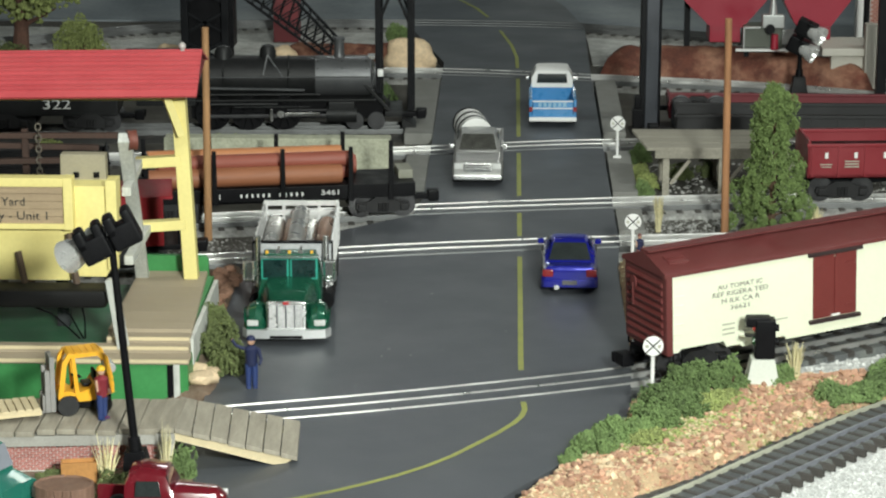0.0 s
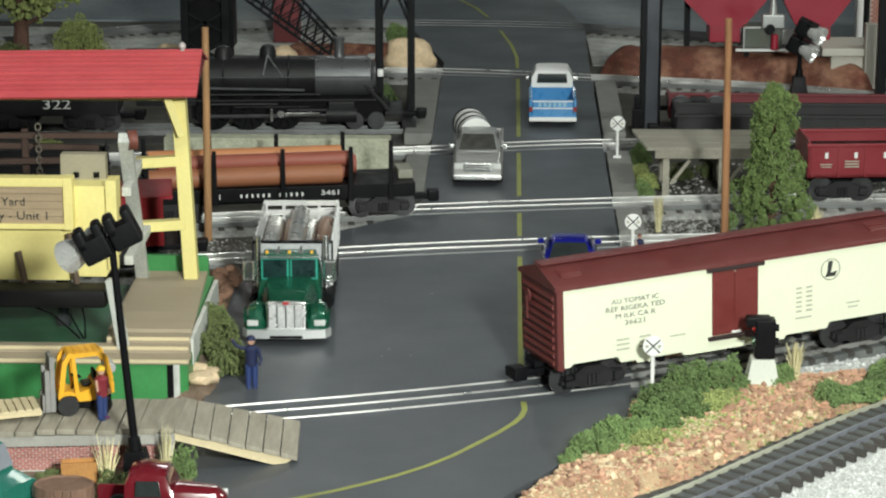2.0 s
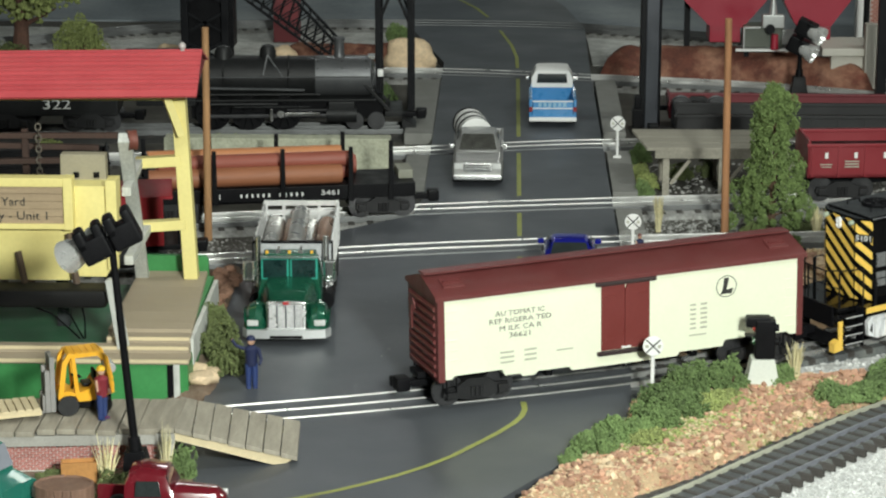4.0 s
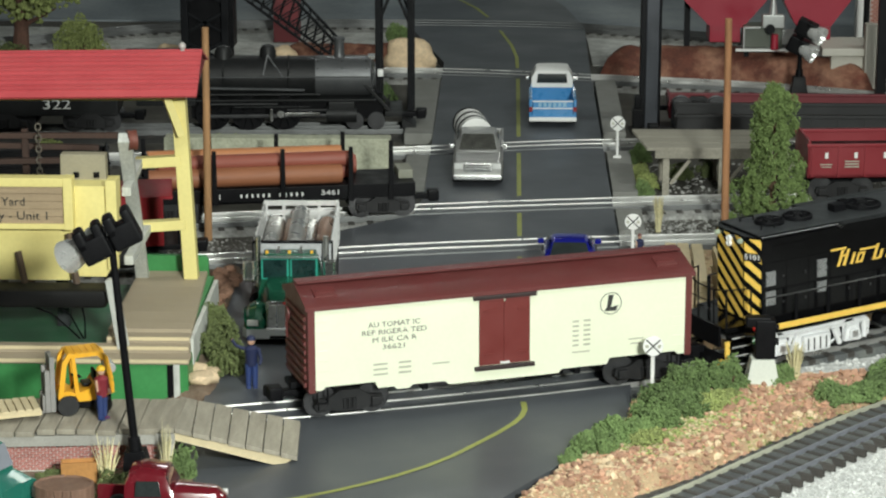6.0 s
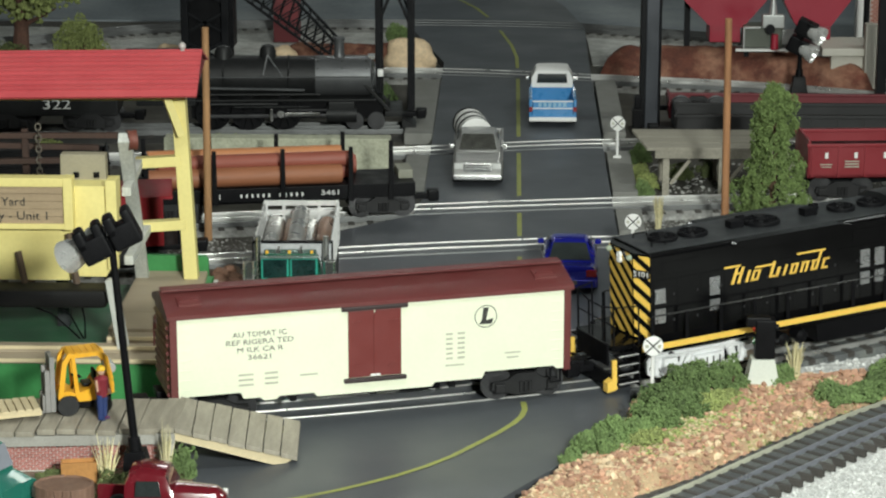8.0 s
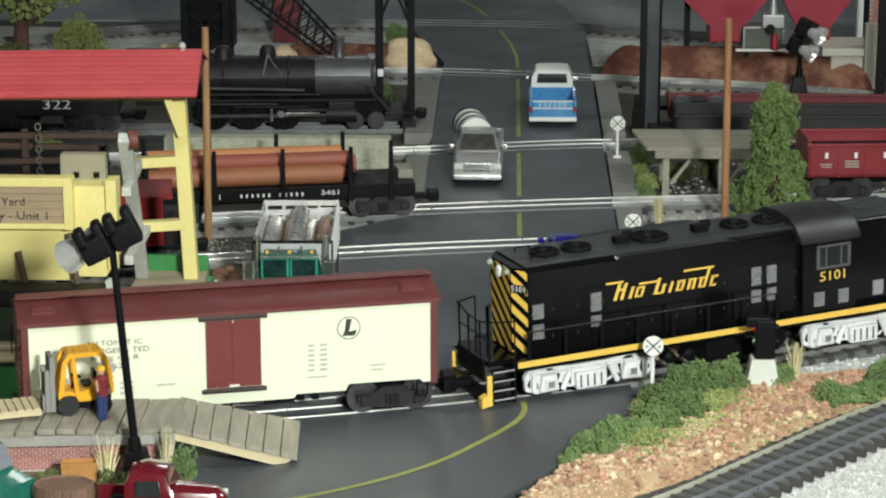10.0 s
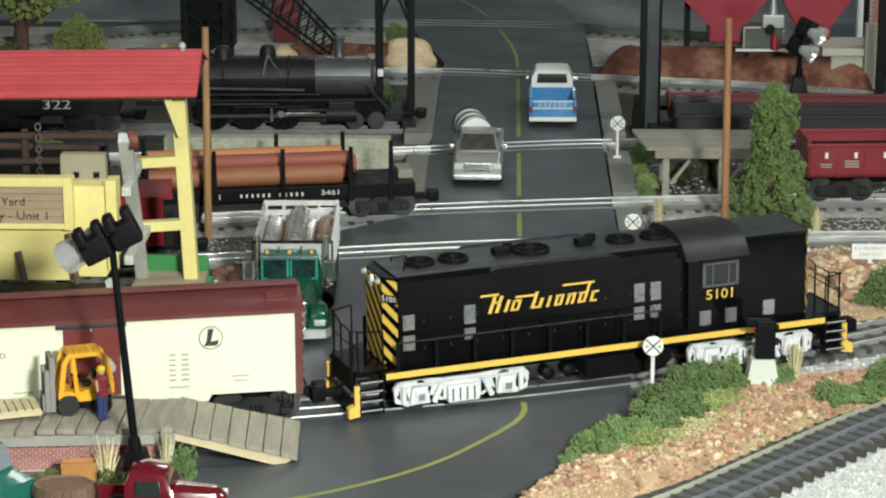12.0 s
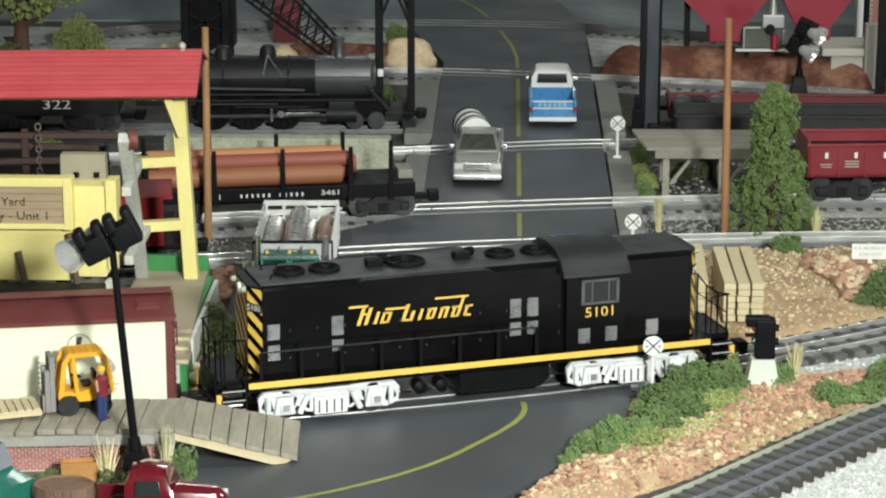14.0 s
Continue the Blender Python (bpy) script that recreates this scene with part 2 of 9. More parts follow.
    solid("board_floor", bm, paint("board_grey_blue", (0.17, 0.195, 0.215), 0.6, 0, 0.25, 9, 0.05, 200, dirt=(0.50, 0.52, 0.52), dirt_amt=0.5), "grey-blue painted board behind the last track", "backdrop", "structure")
    # the painted backdrop and the closed room
    bd = bpy.data.materials.new("backdrop_paint")
    bd.use_nodes = True
    nt = bd.node_tree
    b = nt.nodes["Principled BSDF"]
    tc, nz, cr = nt.nodes.new("ShaderNodeTexCoord"), nt.nodes.new("ShaderNodeTexNoise"), nt.nodes.new("ShaderNodeValToRGB")
    nz.inputs["Scale"].default_value = 5.0
    nz.inputs["Detail"].default_value = 5
    cr.color_ramp.elements[0].position, cr.color_ramp.elements[0].color = 0.45, (0.21, 0.24, 0.26, 1)
    cr.color_ramp.elements[1].position, cr.color_ramp.elements[1].color = 0.66, (0.62, 0.63, 0.62, 1)
    nt.links.new(tc.outputs["Object"], nz.inputs["Vector"])
    nt.links.new(nz.outputs[0], cr.inputs[0])
    nt.links.new(cr.outputs[0], b.inputs["Base Color"])
    b.inputs["Roughness"].default_value = 0.8
    bm = bm_new()
    box(bm, -1.2, 1.2, 1.60, 1.62, -0.06, 0.75)
    solid("backdrop", bm, bd, "grey-blue painted sky board with pale clouds", "backdrop", "structure")
    WALLP = paint("room_wall", (0.13, 0.13, 0.12), 0.85, 0, 0.06, 3, 0.1, 200)
    for nm, d in (("wall_north", (-2.6, 2.6, 2.5, 2.6, -1.0, 1.45)), ("wall_south", (-2.6, 2.6, -2.9, -2.8, -1.0, 1.45)), ("wall_east", (2.6, 2.7, -2.8, 2.5, -1.0, 1.45)), ("wall_west", (-2.7, -2.6, -2.8, 2.5, -1.0, 1.45)),
                  ("floor", (-2.7, 2.7, -2.9, 2.6, -1.1, -1.0)), ("ceiling", (-2.7, 2.7, -2.9, 2.6, 1.45, 1.5))):
        bm = bm_new()
        box(bm, *d)
        solid(nm, bm, WALLP, "plain dim grey room surface", nm.split("_")[0], "structure")


build_setting()

# ---- tracks ----
CX, CY, RAD = -0.6692, 1.8123, 1.9307
PHI0 = 0.0971  # the curve becomes straight here


def climb(x, y):
    """The curved track rises gently past the road."""
    return 0.075 * max(0.0, math.atan2(x - CX, CY - y) - 0.388)


def arc(phi0, phi1, n=60, r=RAD):
    return [(CX + r * math.sin(phi0 + (phi1 - phi0) * i / n), CY - r * math.cos(phi0 + (phi1 - phi0) * i / n)) for i in range(n + 1)]


def smooth_path(pts, n=16):
    """Catmull-Rom through plan points."""
    p = [Vector(a) for a in pts]
    p = [2 * p[0] - p[1]] + p + [2 * p[-1] - p[-2]]
    out = []
    for i in range(1, len(p) - 2):
        for j in range(n):
            t = j / n
            out.append(0.5 * ((2 * p[i]) + (-p[i - 1] + p[i + 1]) * t + (2 * p[i - 1] - 5 * p[i] + 4 * p[i + 1] - p[i + 2]) * t * t + (-p[i - 1] + 3 * p[i] - 3 * p[i + 1] + p[i + 2]) * t ** 3))
    out.append(p[-2])
    return [(v.x, v.y) for v in out]


def track(label, path, z=0.001, skip=(), ties=True, bed=None, rail=None, mid=None, bed_w=0.066, near=None, rail_w=0.0024, rise=None, gap=0.0150, tie_off=0.0, bed_off=0.0, tie_w=1.0, deep=0.0050):
    """Three rails on ties; skip: stretches of x where the road is flush with the rails."""
    t = thing("railway_track", label, "track", group="tracks of the layout")
    pts = [Vector(p) for p in path]
    nrm = []
    for i in range(len(pts)):
        d = (pts[min(i + 1, len(pts) - 1)] - pts[max(i - 1, 0)]).normalized()
        nrm.append(Vector((-d.y, d.x)))

    def sweep(name, off, w, z0, z1, material, wt=None):
        bm = bm_new()
        prev = None
        wt = w if wt is None else wt
        for p, n in zip(pts, nrm):
            prof = ((-w / 2, z0), (-wt / 2, z1), (wt / 2, z1), (w / 2, z0)) if name != "rail" else ((-w / 2, z0), (-w / 2, z1 - w * 0.45), (-w * 0.36, z1 - w * 0.14), (0, z1), (w * 0.36, z1 - w * 0.14), (w / 2, z1 - w * 0.45), (w / 2, z0))
            lift = rise(p.x, p.y) if rise else 0.0
            cur = [bm.verts.new((*(p + n * (off + s)), zz + (lift if zz > -0.009 else 0.0))) for s, zz in prof]
            if prev:
                for k in range(len(prof)):
                    bm.faces.new((prev[k], prev[(k + 1) % len(prof)], cur[(k + 1) % len(prof)], cur[k]))
            else:
                bm.faces.new(cur)
            prev = cur
        bm.faces.new(prev[::-1])
        bmesh.ops.recalc_face_normals(bm, faces=bm.faces[:])
        return part(name, bm, material, t, smooth=60)
    for off in (-0.01588, 0.0, 0.01588):
        sweep("rail", off, rail_w, z - 0.0048, z, (mid or RAIL) if off == 0 else (near or rail or RAIL) if off < 0 else (rail or RAIL))
    if bed:
        sweep("roadbed", bed_off, bed_w, -0.0095, z - deep, bed, bed_w * 0.84)
    if ties:
        bm = bm_new()
        box(bm, -0.0026, 0.0026, -0.0255, 0.0255, -0.002, 0.002, bev=0.0004)
        me = mesh_of("tie", bm)
        me.materials.append(TIE)
        acc = 0.0
        for a, b in zip(pts, pts[1:]):
            L = (b - a).length
            while acc < L:
                p = a + (b - a) * (acc / L)
                acc += gap
                if any(x0 < p.x < x1 for x0, x1 in skip) or abs(p.x) > 0.62:
                    continue
                share("tie", me, t, pose(p.x, p.y, z - deep - 0.0012 + (rise(p.x, p.y) if rise else 0.0), 0, 0, math.degrees(math.atan2((b - a).y, (b - a).x)) + random.uniform(-1.2, 1.2)) @ pose(0, tie_off, 0) @ Matrix.Diagonal((tie_w, 1, 1, 1)))
            acc -= L
    return t


ROADX = ((-0.081, 0.078),)
track("three-rail curved track with bright steel rails crossing the road", [(CX + RAD * math.sin(PHI0) - d * math.cos(PHI0), CY - RAD * math.cos(PHI0) - d * math.sin(PHI0)) for d in (0.6, 0.4, 0.25, 0.15, 0.08, 0.03)] + arc(PHI0, 0.75), skip=((-0.30, 0.078),), bed=ROADBED, rise=climb, bed_w=0.058, rail_w=0.0018, deep=0.0034)
track("three-rail track on grey ballast crossing the road", smooth_path([(-0.62, 0.245), (-0.40, 0.272), (-0.2208, 0.3026), (-0.0731, 0.3359), (0.0787, 0.3618), (0.2549, 0.3802), (0.5, 0.39)]), skip=((-0.21, 0.078),), bed=BALLAST, near=RAIL_DULL, rail_w=0.0015)
track("three-rail track under the log car crossing the road", smooth_path([(-0.62, 0.335), (-0.40, 0.385), (-0.2429, 0.425), (-0.0774, 0.4587), (0.0375, 0.4787), (0.154, 0.4952), (0.2549, 0.503), (0.5, 0.51)]), skip=((-0.09, 0.079),), bed=BALLAST, near=RAIL_DULL, rail_w=0.0015)
# bed in dark base colour instead of ballast: paints in the darkness here
track("three-rail track beside the platform crossing the road", smooth_path([(-0.62, 0.58), (-0.40, 0.63), (-0.2, 0.658), (-0.0848, 0.6722), (0.0164, 0.6956), (0.1035, 0.7072), (0.3, 0.715), (0.55, 0.71)]), skip=ROADX, bed=GROUNDM, near=RAIL_DULL, rail_w=0.0015)
track("three-rail track at the back crossing the road", smooth_path([(-0.65, 0.98), (-0.40, 1.02), (-0.2, 1.04), (-0.0682, 1.0374), (0.0714, 1.0112), (0.2187, 0.98), (0.3273, 0.9403), (0.5, 0.86)]), skip=ROADX, bed=BALLAST, near=RAIL_DULL, rail_w=0.0015)
track("three-rail track along the backdrop", smooth_path([(-0.7, 1.16), (-0.5142, 1.2316), (-0.4275, 1.2879), (-0.25, 1.33), (0.0, 1.325), (0.118, 1.2954), (0.3, 1.22), (0.55, 1.08)]), skip=((-0.135, 0.08),), bed=BALLAST, rail=RAIL_DULL, mid=RAIL_DULL, rail_w=0.0015)


# ---- the train ----
def freight_truck(parent, x, wheels, label="black sprung freight truck"):
    """A two-axle truck under a car; the wheelsets are added to wheels so that they can roll."""
    bm = bm_new()
    box(bm, -0.006, 0.006, -0.022, 0.022, 0.008, 0.014, bev=0.0006)
    for s in (-1, 1):
        y0, y1 = sorted((s * 0.0225, s * 0.0255))
        prism(bm, [(-0.022, 0.008), (-0.021, 0.0125), (-0.012, 0.0135), (-0.006, 0.0175), (0.006, 0.0175), (0.012, 0.0135), (0.021, 0.0125), (0.022, 0.008), (0.014, 0.0065), (0.008, 0.0042), (-0.008, 0.0042), (-0.014, 0.0065)], y0, y1)
        for k in (-1, 1):
            box(bm, k * 0.0168 - 0.0032, k * 0.0168 + 0.0032, min(s * 0.025, s * 0.0285), max(s * 0.025, s * 0.0285), 0.0065, 0.0122, bev=0.0006)
        for k in range(3):
            cyl(bm, (-0.003 + 0.003 * k, s * 0.026, 0.006), (-0.003 + 0.003 * k, s * 0.026, 0.0125), 0.0013, seg=8)
    tr = part("freight_truck", bm, paint("truck_dark_grey", (0.020, 0.020, 0.021), 0.5, 0, 0.3, 80, 0.15, spec=0.25), parent, label, pose(x, 0, 0))
    for k in (-1, 1):
        bm = bm_new()
        for s in (-1, 1):
            m = pose(0, s * 0.0165, 0, 90 * s)
            lathe(bm, [(0.0102, -0.0018), (0.0105, -0.0008), (0.0092, -0.0002), (0.0088, 0.003), (0.0066, 0.003), (0.0058, 0.0018), (0.003, 0.002), (0.0022, 0.0034), (0.0008, 0.0036)], 20, m)
            for j in range(4):
                a = j * math.pi / 2
                cyl(bm, (0.0045 * math.cos(a), -s * -0.0186, 0.0045 * math.sin(a)), (0.0045 * math.cos(a), -s * -0.0192, 0.0045 * math.sin(a)), 0.0009, seg=6)
        cyl(bm, (0, -0.0165, 0), (0, 0.0165, 0), 0.0016, seg=8)
        wheels.append((part("wheelset", bm, WHEELM, tr, "dark metal flanged wheels on an axle", pose(k * 0.0168, 0, 0.0095)), (k * 0.0168, 0, 0.0095), 0.009))
    return tr


def coupler(parent, x, d):
    bm = bm_new()
    box(bm, min(0, d * 0.016), max(0, d * 0.016), -0.0035, 0.0035, 0.009, 0.0135, bev=0.0008)
    box(bm, min(d * 0.013, d * 0.022), max(d * 0.013, d * 0.022), -0.0065, 0.0045, 0.0075, 0.0165, bev=0.0014)
    box(bm, min(d * 0.017, d * 0.023), max(d * 0.017, d * 0.023), 0.0035, 0.0075, 0.0085, 0.0155, bev=0.001)
    return part("coupler", bm, BLACK, parent, "black knuckle coupler", pose(x, 0, 0))


def bars(name, material, parent, m, rows):
    """Unreadable small print: rows of (x, z, width, height)."""
    bm = bm_new()
    for x, z, w, h in rows:
        box(bm, x - w / 2, x + w / 2, -0.0002, 0.0, z - h / 2, z + h / 2)
    return part(name, bm, material, parent, "", m)


PRINT = paint("faded_print", (0.10, 0.09, 0.08), 0.6, 0, 0.2, 200, 0)


def build_milk_car():
    car = thing("refrigerator_car", "cream model refrigerator car with tuscan red roof, ends and door", "freight car")
    wheels = []
    L, W = 0.1225, 0.031
    bm = bm_new()
    prism(bm, [(-L, 0.0205), (-0.116, 0.0205), (-0.114, 0.0225), (-0.083, 0.0225), (-0.081, 0.0185), (-0.071, 0.0185), (-0.069, 0.0165), (-0.061, 0.0165), (-0.059, 0.0185), (-0.038, 0.0185), (-0.036, 0.016), (0.036, 0.016), (0.038, 0.0185),
               (0.068, 0.0185), (0.070, 0.0225), (0.114, 0.0225), (0.116, 0.0205), (L, 0.0205), (L, 0.0715), (-L, 0.0715)], -W, W)
    body = part("body", bm, CREAM, car, "cream-painted plank sides")
    # faint side rungs moulded in the cream sides
    for s in (-1, 1):
        for x in (-0.1165, 0.1165):
            bm = bm_new()
            for k in range(7):
                box(bm, x - 0.0042, x + 0.0042, s * W - 0.0004, s * W + 0.00015, 0.0262 + 0.0062 * k, 0.0268 + 0.0062 * k)
            part("side_ladder", bm, CREAM, body, "cream moulded side ladder")
    # ends with pressed ribs
    for s in (-1, 1):
        bm = bm_new()
        box(bm, min(s * L, s * (L + 0.0025)), max(s * L, s * (L + 0.0025)), -W - 0.0008, W + 0.0008, 0.0195, 0.0722, bev=0.0006)
        prism(bm, [(-W, 0.0718), (W, 0.0718), (0.0, 0.0805)], -0.00125, 0.00125, pose(s * (L + 0.00125), 0, 0, 0, 0, 90))
        cyl(bm, (s * (L + 0.006), 0.012, 0.045), (s * (L + 0.006), 0.012, 0.060), 0.0006, seg=6)
        lathe(bm, [(0.0045, 0), (0.0045, 0.001), (0.003, 0.001)], 14, pose(s * (L + 0.005), 0.012, 0.06, 0, 90 * s))
        ew = part("end_wall", bm, BROWN, car, "ribbed tuscan red end")
        for k in range(9):
            z = 0.0235 + 0.0052 * k
            bm = bm_new()
            cyl(bm, (s * (L + 0.0024), -W * 0.86, z), (s * (L + 0.0024), W * 0.86, z), 0.0017, seg=8)
            part("rib", bm, BROWN, ew)
    for s in (-1, 1):
        for x in (-L, L):
            bm = bm_new()
            box(bm, x - 0.002, x + 0.002, s * W - 0.0011, s * W + 0.0011, 0.0195, 0.072)
            part("corner_post", bm, BROWN, car)
    # roof: shallow peak, eaves, seams, running board
    bm = bm_new()
    prism(bm, [(-W - 0.0022, 0.0712), (-W - 0.0022, 0.0735), (-W, 0.0745), (0, 0.0825), (W, 0.0745), (W + 0.0022, 0.0735), (W + 0.0022, 0.0712)], -L - 0.004, L + 0.004, pose(0, 0, 0, 0, 0, 90))
    roof = part("roof", bm, BROWN, car, "tuscan red peaked roof, dusty on top")
    bm = bm_new()
    for y in (-0.0042, 0, 0.0042):
        box(bm, -L - 0.003, L + 0.003, y - 0.0018, y + 0.0018, 0.0824, 0.0834)
    part("running_board", bm, BROWN, roof)
    for sx in (-1, 1):
        for sy in (-1, 1):
            bm = bm_new()
            box(bm, -0.007, 0.007, -0.006, 0.006, 0, 0.0018, bev=0.0005)
            box(bm, -0.0055, 0.0055, -0.0012, 0.0012, 0.0016, 0.0028)
            part("ice_hatch", bm, BROWN, roof, "", pose(sx * 0.111, sy * 0.0165, 0.0775, -14 * sy, 0, 0))
    # doors
    for s in (-1, 1):
        bm = bm_new()
        y = s * W
        for x0, x1 in ((-0.0165, -0.0004), (0.0004, 0.0165)):
            box(bm, x0, x1, min(y, y + s * 0.0016), max(y, y + s * 0.0016), 0.0262, 0.0682, bev=0.0005)
        door = part("door", bm, DOORRED, car, "dark red double door, closed")
        bm = bm_new()
        box(bm, -0.0008, 0.0008, min(y, y + s * 0.0026), max(y, y + s * 0.0026), 0.028, 0.066)
        for z in (0.033, 0.061):
            for x in (-0.014, 0.008):
                box(bm, x, x + 0.006, min(y, y + s * 0.0022), max(y, y + s * 0.0022), z - 0.0006, z + 0.0006)
        part("latch_bar", bm, DOORRED, door)
        bm = bm_new()
        box(bm, -0.003, 0.003, min(y, y + s * 0.0028), max(y, y + s * 0.0028), 0.0268, 0.028)
        part("latch", bm, WHITE, door, "small white latch")
        for nm, z0, z1, xx in (("upper_door_track", 0.0685, 0.0712, 0.0205), ("lower_door_track", 0.0232, 0.0258, 0.0195)):
            bm = bm_new()
            box(bm, -xx, xx, min(y, y + s * 0.0034), max(y, y + s * 0.0034), z0, z1, bev=0.0006)
            part(nm, bm, paint("door_track_black", (0.03, 0.018, 0.018), 0.5), car)
    # underframe
    bm = bm_new()
    box(bm, -0.118, 0.118, -0.011, 0.011, 0.0125, 0.0205, bev=0.0006)
    for x in (-0.05, 0.0, 0.05):
        box(bm, x - 0.002, x + 0.002, -0.027, 0.027, 0.013, 0.018)
    cyl(bm, (0.02, -0.012, 0.0128), (0.045, -0.012, 0.0128), 0.0045, seg=12)
    part("underframe", bm, BLACK, car)
    for s in (-1, 1):
        bm = bm_new()
        box(bm, min(s * 0.117, s * 0.13), max(s * 0.117, s * 0.13), -0.0075, 0.0075, 0.0155, 0.0195, bev=0.0005)
        for y in (-0.029, 0.029):
            tube(bm, [(s * 0.119, y, 0.0205), (s * 0.119, y, 0.0115), (s * 0.1125, y, 0.0115), (s * 0.1125, y, 0.0205)], 0.0006)
        part("end_step", bm, BLACK, car)
        coupler(car, s * 0.121, s)
    freight_truck(car, -0.0978, wheels)
    freight_truck(car, 0.0978, wheels)
    # lettering on both sides
    for s in (-1, 1):
        def at(x, z):
            return pose(s * -x if s > 0 else x, s * (W + 0.0002), z, 90, 0, 180 if s > 0 else 0)
        for i, (t, w) in enumerate((("AU TOMAT IC", 0.033), ("REF RIGERA TED", 0.041), ("M ILK CA R", 0.028), ("36621", 0.014))):
            lettering("lettering", t, 0.0045, PRINT, car, at(-0.0706, 0.0585 - 0.0048 * i), width=w)
        m = pose(0, 0, 0) if s < 0 else pose(0, 0, 0, 0, 0, 180)
        rows = []
        for i in range(3):
            rows += [(-0.0795, 0.0335 - 0.0032 * i, 0.009, 0.0011), (-0.064, 0.0335 - 0.0032 * i, 0.008, 0.0012)]
        rows += [(-0.041, 0.0305, 0.011, 0.0009)]
        for i in range(6):
            rows += [(0.047, 0.0485 - 0.0031 * i, 0.004, 0.0012), (0.0545, 0.0485 - 0.0031 * i, 0.0045, 0.0013)]
        rows += [(0.0505, 0.0285, 0.012, 0.0009), (0.0875, 0.0335, 0.010, 0.0009), (0.0875, 0.0305, 0.0075, 0.0009)]
        bars("small_print", GREYINK, car, m @ pose(0, -W - 0.0001, 0), rows)
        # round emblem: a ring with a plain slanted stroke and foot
        bm = bm_new()
        n = 32
        ri, ro = 0.0067, 0.0072
        a = [bm.verts.new((ri * math.cos(2 * math.pi * i / n), 0, ri * math.sin(2 * math.pi * i / n))) for i in range(n)]
        b = [bm.verts.new((ro * math.cos(2 * math.pi * i / n), 0, ro * math.sin(2 * math.pi * i / n))) for i in range(n)]
        for i in range(n):
            bm.faces.new((a[i], a[(i + 1) % n], b[(i + 1) % n], b[i]))
        prism(bm, [(-0.0016, 0.0056), (0.0018, 0.0056), (0.0000, -0.0024), (0.0048, -0.0014), (0.0036, -0.0048), (-0.0042, -0.0048), (-0.0026, -0.002)], -0.0002, 0.0001)
        part("emblem", bm, INK, car, "round black emblem", m @ pose(0.0702, -W - 0.0003, 0.0580))
    # the body is slimmer than the trucks' overall width and hangs a little to one side
    slim = Matrix.Translation((0, -0.005, 0)) @ Matrix.Diagonal((1, 0.0258 / 0.031, 1, 1))
    for ob in car.children:
        if ob.name.split(".")[0] not in ("freight_truck", "coupler", "underframe", "end_step"):
            ob.matrix_basis = slim @ ob.matrix_basis
    return car, wheels


